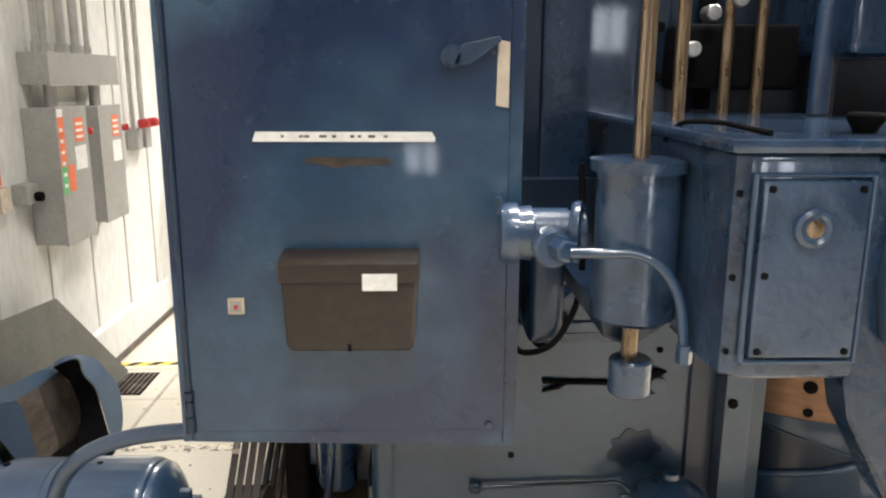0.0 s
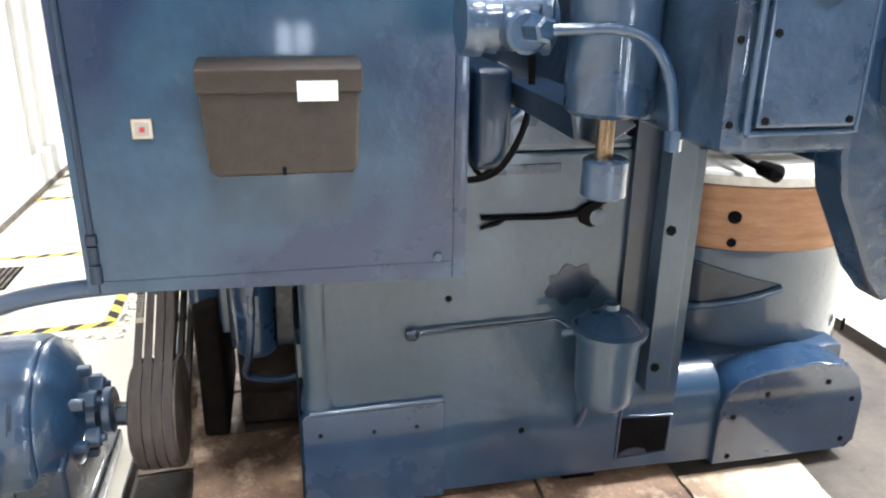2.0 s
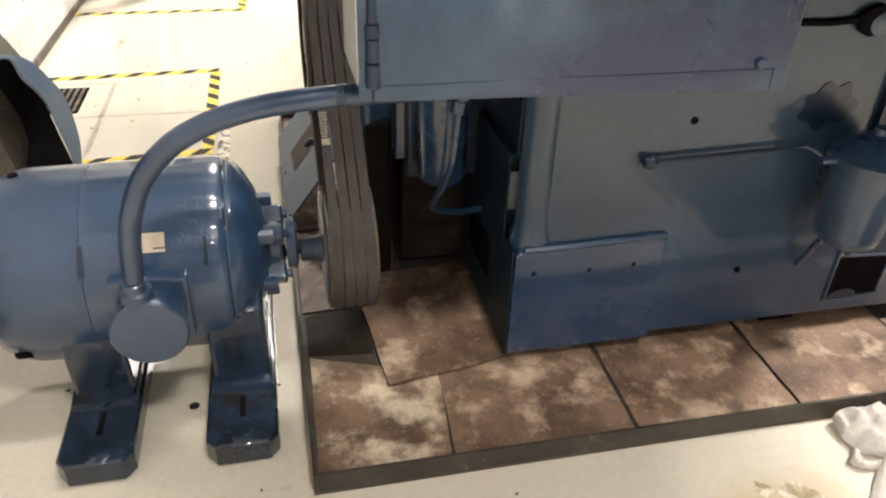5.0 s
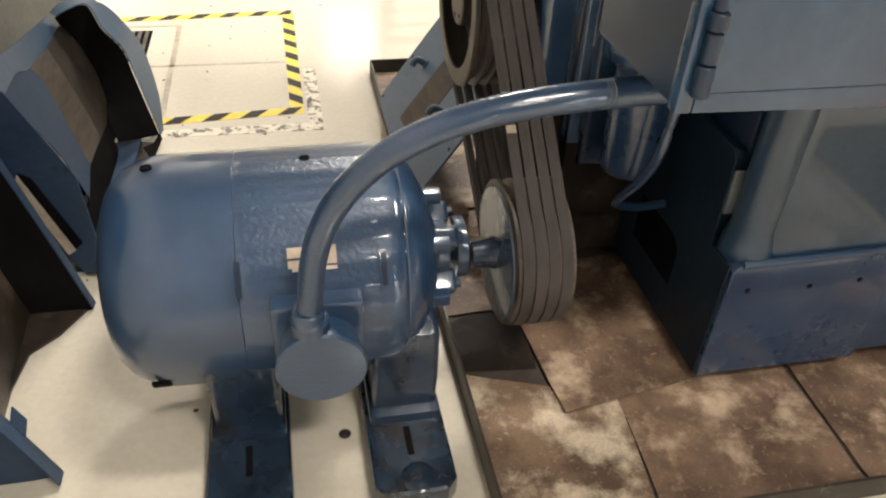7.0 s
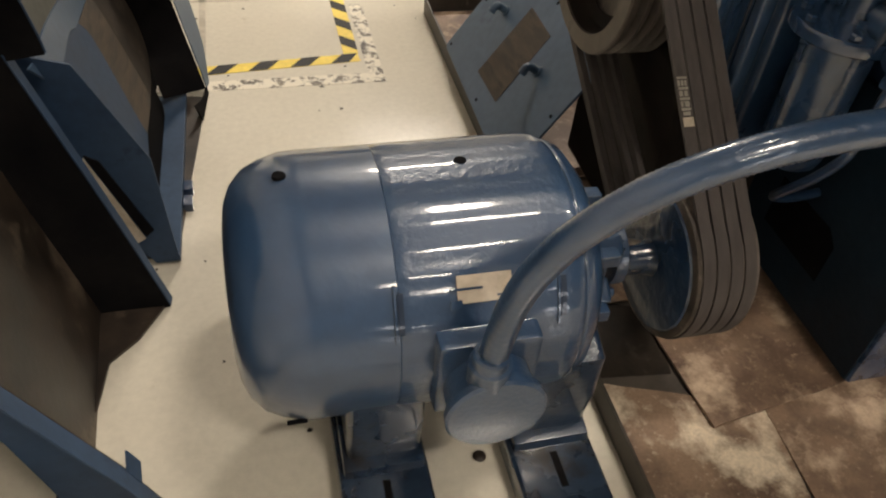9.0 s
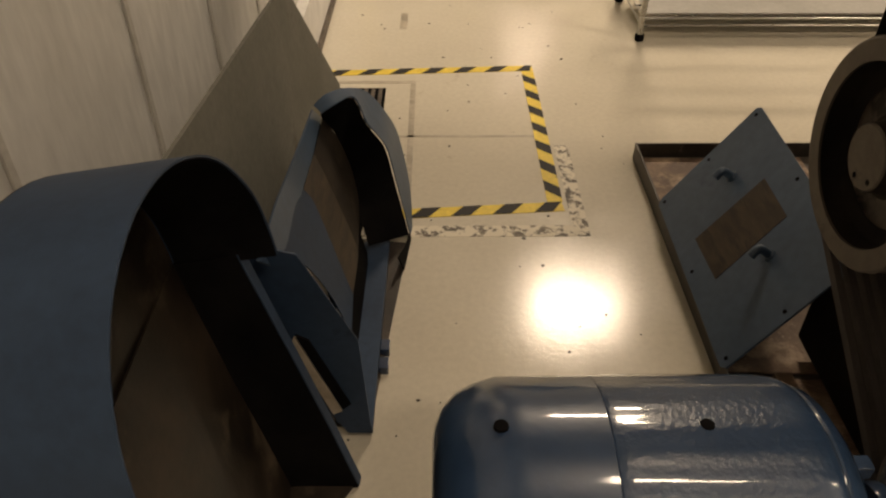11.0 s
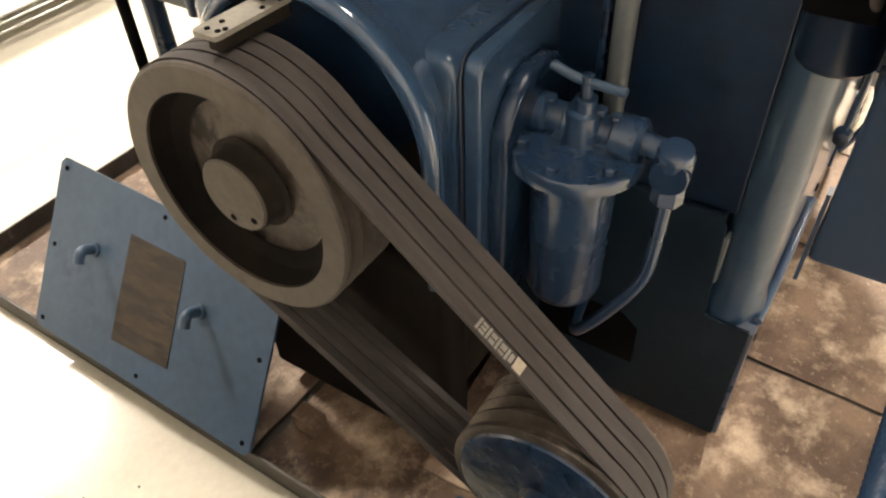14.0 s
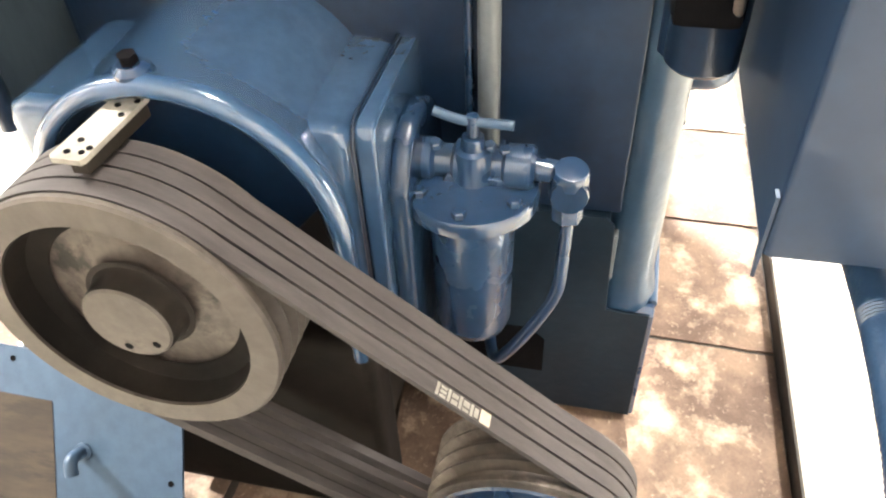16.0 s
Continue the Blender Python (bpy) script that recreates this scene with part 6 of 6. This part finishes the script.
part("red_label", box(f, f + 0.001, 4.005, 4.07, 1.06, 1.18), ORANGE, d1)
for k in range(6):
    part("label_bar", box(f + 0.001, f + 0.0016, 3.955, 3.985, 1.085 + 0.05 * k, 1.10 + 0.05 * k), WHITE, d1)
disconnect(4.42, 4.70, 0.84, 1.43, 0.14, "grey disconnect switch with a red lever beside the taller one")
single("conduit_pipe", cyl((X + 0.03, 3.64, 1.24), (X + 0.03, 3.64, 4.6), 0.022, 12), PIPE, "pale conduit pipe running up the wall", "conduit", "wall conduits")
tagp = thing("tag_box", (X + 0.03, 3.66, 1.02), "small wall box with an orange tag above it", "wall box")
part("tag", box(X + 0.01, X + 0.02, 3.63, 3.69, 1.13, 1.24, 0.001), ORANGE, tagp)
part("box", box(X + 0.004, X + 0.045, 3.63, 3.70, 1.02, 1.125, 0.004), CREAM, tagp)
outlet = thing("wall_outlet", (X + 0.03, 3.52, 1.0), "grey metal double wall outlet", "outlet")
part("case", box(X + 0.004, X + 0.05, 3.44, 3.57, 1.01, 1.11, 0.004), GREY_BOX, outlet)
for k in range(2):
    part("socket", lathe([(0, 0.017), (0.002, 0.017)], (X + 0.05, 3.475 + 0.06 * k, 1.06), (1, 0, 0), 14), CAST_DARK, outlet)
sw = thing("wall_switch_box", (X + 0.04, 3.83, 1.02), "grey conduit box with a black knob", "wall box")
part("case", box(X + 0.004, X + 0.07, 3.79, 3.88, 1.03, 1.12, 0.006), GREY_BOX, sw)
part("knob", cyl((X + 0.07, 3.86, 1.06), (X + 0.10, 3.86, 1.06), 0.022, 14, 0.003), BLACK, sw)
for yy in (5.10, 5.25):
    e = thing("emergency_stop", (X + 0.05, yy, 1.25), "red stop button on a small grey box", "button", "red stop buttons")
    part("box", box(X + 0.004, X + 0.07, yy, yy + 0.09, 1.15, 1.28, 0.004), GREY_BOX, e)
    part("button", cyl((X + 0.07, yy + 0.045, 1.30), (X + 0.13, yy + 0.045, 1.31), 0.028, 14, 0.006), RED, e)
    part("pipe", cyl((X + 0.03, yy + 0.045, 1.28), (X + 0.03, yy + 0.045, 4.4), 0.012, 10), PIPE, e)
caution = thing("caution_strip", (-1.58, 6.70, 0.21), "tall yellow caution strip board standing by the wall", "sign")
part("strip", prism([(-1.645, 0.002), (-1.552, 0.002), (-1.47, 1.75), (-1.60, 1.75)], "y", 6.70, 6.712, 0.002), material("pale_yellow_sign", (0.7, 0.62, 0.25), (0.78, 0.70, 0.32), 6, 0.5, bumps=0), caution)
part("edge", prism([(-1.6485, 0.002), (-1.6455, 0.002), (-1.6005, 1.75), (-1.608, 1.75)], "y", 6.698, 6.713), CAST_DARK, caution)


def words(text, at, size, mat, parent, rot):
    cu = bpy.data.curves.new("lettering", "FONT")
    cu.body, cu.size, cu.extrude = text, size, 0.0005
    tmp = bpy.data.objects.new("lettering", cu)
    scene.collection.objects.link(tmp)
    bpy.context.view_layer.update()
    me = bpy.data.meshes.new_from_object(tmp.evaluated_get(bpy.context.evaluated_depsgraph_get()))
    bpy.data.objects.remove(tmp)
    bpy.data.curves.remove(cu)
    me.materials.clear()
    me.materials.append(mat)
    ob = new("lettering", me)
    ob.parent = parent
    ob.matrix_local = Matrix.Translation(Vector(at) - parent.location) @ Euler([radians(v) for v in rot]).to_matrix().to_4x4()
    return tagged(ob, "", "", "", "stuff")


words("CAUTION   DO NOT ENTER", (-1.568, 6.699, 0.965), 0.056, BLACK, caution, (90, 93, 0))

# ---- far things ----
rack = thing("wire_shelf_rack", (0.4, 5.1, 0.0), "chrome wire shelving rack on the floor", "shelf rack")
CHROME = material("dull_chrome_wire", (0.4, 0.39, 0.36), (0.5, 0.49, 0.46), 10, 0.3, 0.9, bumps=0)
rx0, rx1, ry0, ry1 = -0.29, 1.25, 4.86, 5.30
for px in (rx0, rx1):
    for py in (ry0, ry1):
        part("post", cyl((px, py, 0.0), (px, py, 1.9), 0.013, 12), CHROME, rack)
        part("foot", cyl((px, py, 0.0), (px, py, 0.03), 0.019, 12, 0.003), BLACK, rack)
for sz in (0.10, 0.75, 1.5):
    wires = M()
    for k in range(23):
        x = rx0 + (rx1 - rx0) * k / 22
        box(x - 0.0018, x + 0.0018, ry0, ry1, sz, sz + 0.0036, 0, 1, wires)
    part("shelf_wires", wires, CHROME, rack, kind="stuff")
    for yy in (ry0, ry0 + 0.15, ry0 + 0.30, ry1):
        part("shelf_rail", cyl((rx0, yy, sz - 0.006), (rx1, yy, sz - 0.006), 0.004, 8), CHROME, rack)
        if yy in (ry0, ry1):
            part("shelf_rail", cyl((rx0, yy, sz - 0.035), (rx1, yy, sz - 0.035), 0.004, 8), CHROME, rack)
    for xx in (rx0, rx1):
        part("shelf_rail", cyl((xx, ry0, sz - 0.035), (xx, ry1, sz - 0.035), 0.004, 8), CHROME, rack)
part("shelf_liner", box(rx0 + 0.02, rx1 - 0.02, ry0 + 0.02, ry1 - 0.02, 0.104, 0.108), GREY_BOX, rack)
stand = thing("machine_stand", (-0.05, 3.65, 0.0), "dark blue tubular stand behind the machine", "stand")
part("tube", cyl((-0.03, 3.55, 0.012), (-0.03, 3.55, 1.4), 0.022, 16), BLUE_DARK, stand)
part("rod", cyl((-0.09, 3.56, 0.012), (-0.09, 3.56, 1.4), 0.012, 10), BLACK, stand)
part("hose", tube([(-0.1, 3.52, 0.75), (-0.08, 3.44, 0.66), (-0.02, 3.40, 0.64), (0.06, 3.38, 0.68)], 0.01, 8), BLACK, stand)
part("foot", box(-0.13, 0.02, 3.50, 3.62, 0.010, 0.03, 0.004), BLUE_DARK, stand)

stool = thing("work_stool", (-1.1, 9.5, 0.0), "dark steel workshop stool with a worn yellow seat", "stool")
part("seat", prism([(-1.34, 9.36), (-1.28, 9.28), (-0.90, 9.28), (-0.84, 9.36), (-0.84, 9.66), (-0.90, 9.74), (-1.28, 9.74), (-1.34, 9.66)], "z", 0.585, 0.65, 0.008), YELLOW, stool, "worn yellow seat board")
part("apron", box(-1.30, -0.88, 9.32, 9.70, 0.52, 0.585, 0.004), BLACK, stool)
for sx, sy in ((-1.27, 9.33), (-0.90, 9.33), (-1.27, 9.66), (-0.90, 9.66)):
    part("leg", box(sx - 0.03, sx + 0.03, sy - 0.025, sy + 0.025, 0, 0.53, 0.003), BLUE_DARK, stool)
part("brace", box(-1.27, -0.90, 9.31, 9.35, 0.07, 0.13, 0.003), BLUE_DARK, stool)
part("brace", box(-1.27, -0.90, 9.64, 9.68, 0.07, 0.13, 0.003), BLUE_DARK, stool)
reel = thing("hose_reel", (-1.50, 9.0, 0.88), "red hose reel with a black hub on the wall", "reel", "red reels")
part("drum", lathe([(0, 0.08), (0.0, 0.17), (0.02, 0.18), (0.10, 0.18), (0.12, 0.17)], (-1.46, 9.0, 0.88), (0.2, -1, 0), 28), RED, reel)
part("hub", lathe([(0, 0.07), (0.02, 0.075), (0.03, 0.0)], (-1.436, 8.88, 0.88), (0.2, -1, 0), 18), BLACK, reel)
part("bracket", box(X_WALL, -1.44, 9.02, 9.06, 0.84, 0.92, 0.004), BLACK, reel)
comp = thing("air_compressor", (-0.85, 6.7, 0.0), "black motor unit with a red end on a low skid", "compressor")
part("case", box(-0.975, -0.632, 6.60, 6.86, 0.12, 0.38, 0.02, 3), BLACK, comp)
part("end_cap", lathe([(0, 0.085), (0.06, 0.08), (0.085, 0.05), (0.09, 0)], (-0.97, 6.71, 0.25), (-1, 0, 0), 20), RED, comp, "red end cap")
part("skid", prism([(-1.06, 0.0), (-0.65, 0.0), (-0.66, 0.03), (-0.70, 0.12), (-0.99, 0.12), (-1.04, 0.03)], "y", 6.56, 6.88, 0.008), GREY_BOX, comp)
part("skid_slot", box(-0.93, -0.80, 6.555, 6.56, 0.045, 0.08), BLACK, comp)
part("top_box", box(-1.085, -0.92, 6.62, 6.80, 0.355, 0.435, 0.012), BLACK, comp)
part("arm", box(-1.06, -1.03, 6.66, 6.72, 0.03, 0.36, 0.004), GREY_BOX, comp)
cab2 = thing("blue_locker", (-0.5, 6.85, 0.0), "small two-tone blue steel locker standing on the floor", "locker")
part("body", box(-0.625, -0.380, 6.665, 7.02, 0.0, 0.68, 0.008), BLUE_GUARD, cab2)
part("lower_door", box(-0.617, -0.388, 6.653, 6.665, 0.02, 0.362, 0.004), BLUE, cab2)
part("upper_door", box(-0.617, -0.388, 6.653, 6.665, 0.37, 0.52, 0.004), BLUE_MOTOR, cab2)
part("latch", box(-0.40, -0.37, 6.64, 6.655, 0.08, 0.13, 0.003), STEEL, cab2)
shadow_unit = thing("dark_trolley", (-0.2, 7.6, 0.0), "dark teal steel trolley beyond the locker", "trolley")
part("body", box(-0.34, -0.05, 7.3, 7.8, 0.06, 0.62, 0.01), BLUE_DARK, shadow_unit)
part("foot", box(-0.30, -0.10, 7.35, 7.75, 0.0, 0.06, 0.004), BLACK, shadow_unit)


def steel_beam(x, y, w, d, h, rot):
    """An upright steel channel: web, two flanges."""
    b = thing("steel_beam", (x, y, 0.0), "grey-blue steel channel standing against the wall", "steel beam", "steel beams by the wall")
    mtx = pose(x, y, 0, 0, -3, rot)
    for nm, bm in (("web", box(-w / 2, w / 2, d - 0.008, d, 0, h)), ("flange", box(-w / 2, -w / 2 + 0.008, 0, d - 0.008, 0, h)), ("flange", box(w / 2 - 0.008, w / 2, 0, d - 0.008, 0, h))):
        bmesh.ops.transform(bm, matrix=mtx, verts=bm.verts)
        part(nm, bm, GREY_BOX if nm == "web" else BLUE_GUARD, b)


steel_beam(-1.10, 6.12, 0.09, 0.09, 1.55, 25)
steel_beam(-1.28, 6.20, 0.12, 0.08, 1.7, 10)
steel_beam(-1.42, 6.32, 0.08, 0.08, 1.75, -10)
gp_panel = thing("grey_screen", (-0.65, 9.75, 0.0), "grey sheet-metal screen standing on the floor", "screen")
part("sheet", box(-0.91, -0.38, 9.74, 9.78, 0.02, 0.61, 0.006), GREY_PANEL, gp_panel)
part("foot", box(-0.90, -0.40, 9.71, 9.81, 0.0, 0.02, 0.003), BLACK, gp_panel)
part("top_clip", box(-0.80, -0.60, 9.72, 9.80, 0.61, 0.65, 0.004), BLACK, gp_panel)
bench = thing("grey_bench", (-0.9, 11.0, 0.0), "grey enclosed workbench far across the floor", "bench")
part("body", box(-1.0, 0.4, 10.6, 11.2, 0.0, 0.85, 0.01), GREY_BOX, bench)
part("top", box(-1.05, 0.45, 10.55, 11.25, 0.85, 0.90, 0.006), GREY_PANEL, bench)

# ---- mat, rag, bucket in front and to the right ----
mat = thing("drainage_mat", (1.3, 1.5, 0.0), "black rubber drainage mat with square holes beside the tray", "mat")
mx0, mx1, my0, my1 = 0.80, 1.75, 1.25, 1.955
for k in range(25):
    x = mx0 + (mx1 - mx0) * k / 24
    part("rib", box(x - 0.007, x + 0.007, my0, my1 - 0.06, 0.003, 0.018, 0.002, 1), RUBBER_BLACK, mat)
for k in range(18):
    y = my0 + (my1 - 0.06 - my0) * k / 17
    part("cross_rib", box(mx0, mx1, y - 0.006, y + 0.006, 0.002, 0.016, 0.002, 1), RUBBER_BLACK, mat)
part("underlay", box(mx0, mx1, my0, my1 - 0.06, 0.0, 0.0025), RUBBER_BLACK, mat)
EDGE = material("worn_yellow_wood_edge", (0.34, 0.25, 0.13), (0.5, 0.39, 0.23), 12, 0.6, stretch=(0.3, 2, 2))
part("edge_strip", box(mx0 - 0.04, mx1, my1 - 0.05, my1, 0.0, 0.03, 0.003), EDGE, mat, "worn yellowish edge strip")
part("edge_strip", box(mx0 - 0.04, mx0 - 0.006, my0, my1 - 0.05, 0.0, 0.028, 0.003), EDGE, mat, "worn yellowish edge strip")


def cloth(cx, cy, sx, sy, rot, z, amp, seed, n=30):
    """A crumpled cloth: a rounded sheet with soft folds that lie down towards its hem."""
    bm = M()
    grid = []
    c, s = math.cos(radians(rot)), math.sin(radians(rot))
    for i in range(n + 1):
        for j in range(n + 1):
            u, v = 2 * i / n - 1, 2 * j / n - 1
            q = 1 - 0.22 * (u * v) ** 2
            a = math.atan2(v, u)
            wob = q * (1 + 0.22 * noise.noise(Vector((math.cos(a) * 0.9, math.sin(a) * 0.9, seed))))
            x, y = u * sx / 2 * wob, v * sy / 2 * wob
            hem = 1 - max(abs(u), abs(v)) ** 4
            fold = 0.62 * abs(noise.noise(Vector((x * 9 + 0.4 * noise.noise(Vector((x * 5, y * 5, seed))), y * 9, seed)))) + 0.3 * abs(noise.noise(Vector((x * 19, y * 19, seed + 3)))) + 0.08 * noise.noise(Vector((x * 45, y * 45, seed)))
            grid.append(bm.verts.new((cx + x * c - y * s, cy + x * s + y * c, z + 0.004 + amp * max(0.0, fold) * (0.25 + 0.75 * hem))))
    m = n + 1
    for i in range(n):
        for j in range(n):
            bm.faces.new((grid[i * m + j], grid[(i + 1) * m + j], grid[(i + 1) * m + j + 1], grid[i * m + j + 1]))
    bmesh.ops.solidify(bm, geom=list(bm.faces), thickness=0.003)
    bmesh.ops.recalc_face_normals(bm, faces=bm.faces)
    return bm


def draped(rows, n=26, m=10, seed=3, fine=0.010):
    """A cloth that follows cross rows of (left, right, base height, hump, folds), with soft creases."""
    bm = M()
    grid = []
    for k in range(len(rows) - 1):
        for i in range(m + (k == len(rows) - 2)):
            f = i / m
            f = f * f * (3 - 2 * f)
            (l0, r0, z0, h0, w0), (l1, r1, z1, h1, w1) = rows[k], rows[k + 1]
            mix = lambda a, b: a + (b - a) * f
            line = []
            for j in range(n + 1):
                v = j / n
                x = mix(l0[0], l1[0]) * (1 - v) + mix(r0[0], r1[0]) * v
                y = mix(l0[1], l1[1]) * (1 - v) + mix(r0[1], r1[1]) * v
                q = Vector((v * mix(w0, w1), (k + f) * 0.7, seed))
                crease = abs(noise.noise(q)) + 0.4 * abs(noise.noise(q * 2.3))
                hump = math.sin(math.pi * v) ** 0.6 if 0 < v < 1 else 0.0
                wob = 0.008 * noise.noise(Vector((x * 25, y * 25, seed)))
                z = mix(z0, z1) + mix(h0, h1) * hump * (0.55 + 0.8 * crease) + fine * crease + 0.004 * noise.noise(Vector((x * 40, y * 40, 1)))
                line.append(bm.verts.new((x + wob, y + wob, max(z, 0.003))))
            grid.append(line)
    for a, b in zip(grid, grid[1:]):
        for j in range(n):
            bm.faces.new((a[j], a[j + 1], b[j + 1], b[j]))
    bmesh.ops.solidify(bm, geom=list(bm.faces), thickness=0.002)
    bmesh.ops.recalc_face_normals(bm, faces=bm.faces)
    return bm


rag = thing("rag", (0.74, 1.86, 0.03), "long white cotton rag, twisted at one end and spread flat", "rag", "white rags")
part("gather", draped([((0.655, 1.975), (0.70, 1.99), 0.02, 0.02, 2), ((0.645, 1.925), (0.80, 1.995), 0.012, 0.055, 3), ((0.665, 1.87), (0.84, 1.96), 0.010, 0.060, 3), ((0.70, 1.85), (0.785, 1.905), 0.012, 0.040, 3), ((0.675, 1.838), (0.765, 1.885), 0.010, 0.022, 2)], 24, 8, 5), FABRIC, rag, "", 80)
part("twist", draped([((0.80, 1.93), (0.86, 2.0), 0.025, 0.045, 2), ((0.88, 1.945), (0.90, 1.995), 0.03, 0.030, 2), ((0.94, 1.94), (0.965, 2.01), 0.025, 0.038, 2), ((0.985, 1.94), (1.0, 2.0), 0.028, 0.030, 2), ((1.035, 1.945), (1.038, 1.955), 0.03, 0.006, 1)], 16, 8, 9), FABRIC, rag, "", 80)
part("knot_end", draped([((0.965, 1.985), (1.005, 1.975), 0.03, 0.02, 1), ((1.0, 2.01), (1.02, 2.0), 0.045, 0.02, 1), ((1.018, 2.024), (1.026, 2.02), 0.055, 0.008, 1)], 10, 6, 4), FABRIC, rag, "", 80)
part("hem_fold", draped([((0.645, 1.885), (0.665, 1.90), 0.008, 0.012, 1), ((0.62, 1.862), (0.655, 1.872), 0.006, 0.016, 1), ((0.632, 1.838), (0.665, 1.855), 0.006, 0.014, 1), ((0.675, 1.835), (0.70, 1.855), 0.008, 0.014, 1)], 8, 6, 6), FABRIC, rag, "", 80)
part("spread", draped([((0.678, 1.842), (0.765, 1.886), 0.012, 0.020, 3), ((0.60, 1.77), (0.785, 1.79), 0.005, 0.018, 4), ((0.525, 1.69), (0.815, 1.69), 0.004, 0.014, 4), ((0.46, 1.60), (0.85, 1.60), 0.004, 0.012, 4), ((0.42, 1.52), (0.88, 1.53), 0.004, 0.010, 4)], 30, 10, 12, 0.007), FABRIC, rag, "", 80)
bucket = thing("bucket", (2.35, 3.6, 0.0), "pale grey plastic bucket standing on a bench", "bucket")
wrench = thing("table_wrench", (1.1, 2.5, 0.885), "black ratchet handle lying on the table top", "wrench")
part("shaft", tube([(1.22, 2.70, 0.935), (1.20, 2.55, 0.925), (1.19, 2.42, 0.912), (1.20, 2.33, 0.905)], 0.009, 10), BLACK, wrench)
part("head", lathe([(0, 0.0), (0.0, 0.02), (0.06, 0.024), (0.08, 0.0)], (1.195, 2.36, 0.908), (0.15, -1.0, -0.05), 14), BLACK, wrench)
single("rag", cloth(1.33, 2.70, 0.42, 0.30, 0, 0.886, 0.07, 11, 34), FABRIC, "crumpled white cloth on the table top", "rag", "white rags", angle=80)
part("pail", lathe([(0.0, 0.10), (0.01, 0.11), (0.24, 0.135), (0.245, 0.145), (0.26, 0.145)], (2.35, 3.6, 0.40), (0, 0, 1), 28), GREY_PANEL, bucket)
part("stand", box(2.2, 2.5, 3.45, 3.75, 0.0, 0.40, 0.01), WALL, bucket)

# ---- unseen windows and added glow panes in the wall behind the machine's front ----
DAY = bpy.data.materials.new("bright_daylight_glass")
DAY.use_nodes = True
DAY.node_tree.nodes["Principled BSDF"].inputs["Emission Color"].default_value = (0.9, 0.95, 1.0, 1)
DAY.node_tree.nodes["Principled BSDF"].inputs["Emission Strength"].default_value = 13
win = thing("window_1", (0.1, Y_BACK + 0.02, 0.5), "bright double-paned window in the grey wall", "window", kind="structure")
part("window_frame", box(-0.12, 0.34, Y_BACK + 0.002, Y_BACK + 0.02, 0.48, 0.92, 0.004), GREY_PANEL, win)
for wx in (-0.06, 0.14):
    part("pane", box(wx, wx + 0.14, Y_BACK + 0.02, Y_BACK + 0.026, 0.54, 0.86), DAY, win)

high = thing("window_2", (2.4, Y_BACK + 0.02, 1.9), "bright high double-paned window in the grey wall", "window", kind="structure")
part("window_frame", box(2.08, 2.72, Y_BACK + 0.002, Y_BACK + 0.02, 1.84, 2.46, 0.004), GREY_PANEL, high)
for wx in (2.14, 2.42):
    part("pane", box(wx, wx + 0.24, Y_BACK + 0.02, Y_BACK + 0.026, 1.90, 2.40), DAY, high)

# unseen panes added to give the cabinet door its soft glow
GLOW_PANE = bpy.data.materials.new("added_glow_panes")
GLOW_PANE.use_nodes = True
GLOW_PANE.node_tree.nodes["Principled BSDF"].inputs["Emission Color"].default_value = (0.9, 0.95, 1.0, 1)
GLOW_PANE.node_tree.nodes["Principled BSDF"].inputs["Emission Strength"].default_value = 10
glow_low = thing("door_1", (2.35, Y_BACK + 0.02, 0.0), "glowing panes added unseen to the grey wall", "door", kind="structure")
part("glow_border", box(1.88, 2.86, Y_BACK + 0.002, Y_BACK + 0.02, 0.0, 1.80, 0.004), GREY_PANEL, glow_low)
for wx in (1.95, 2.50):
    part("pane", box(wx, wx + 0.30, Y_BACK + 0.02, Y_BACK + 0.026, 0.20, 1.05), GLOW_PANE, glow_low)

# ---- housings over the ceiling lights, inferred and added ones, all out of view ----
light_one = thing("ceiling_light", (0.0, 0.0, 4.47), "white steel fluorescent light housing hung on two rods", "light fixture", "hanging light fixtures")
part("housing", prism([(-0.20, 4.47), (-0.14, 4.53), (0.14, 4.53), (0.20, 4.47)], "x", -0.45, 0.45, 0.004), WHITE, light_one)
for rx in (-0.3, 0.3):
    part("rod", cyl((rx, 0.0, 4.53), (rx, 0.0, 5.2), 0.005, 8), PIPE, light_one)
light_one.location = (LAMPS[0][0], LAMPS[0][1], 4.47)
for lx, ly, lp in LAMPS[1:]:
    copy_thing(light_one, pose(lx, ly, 4.47))
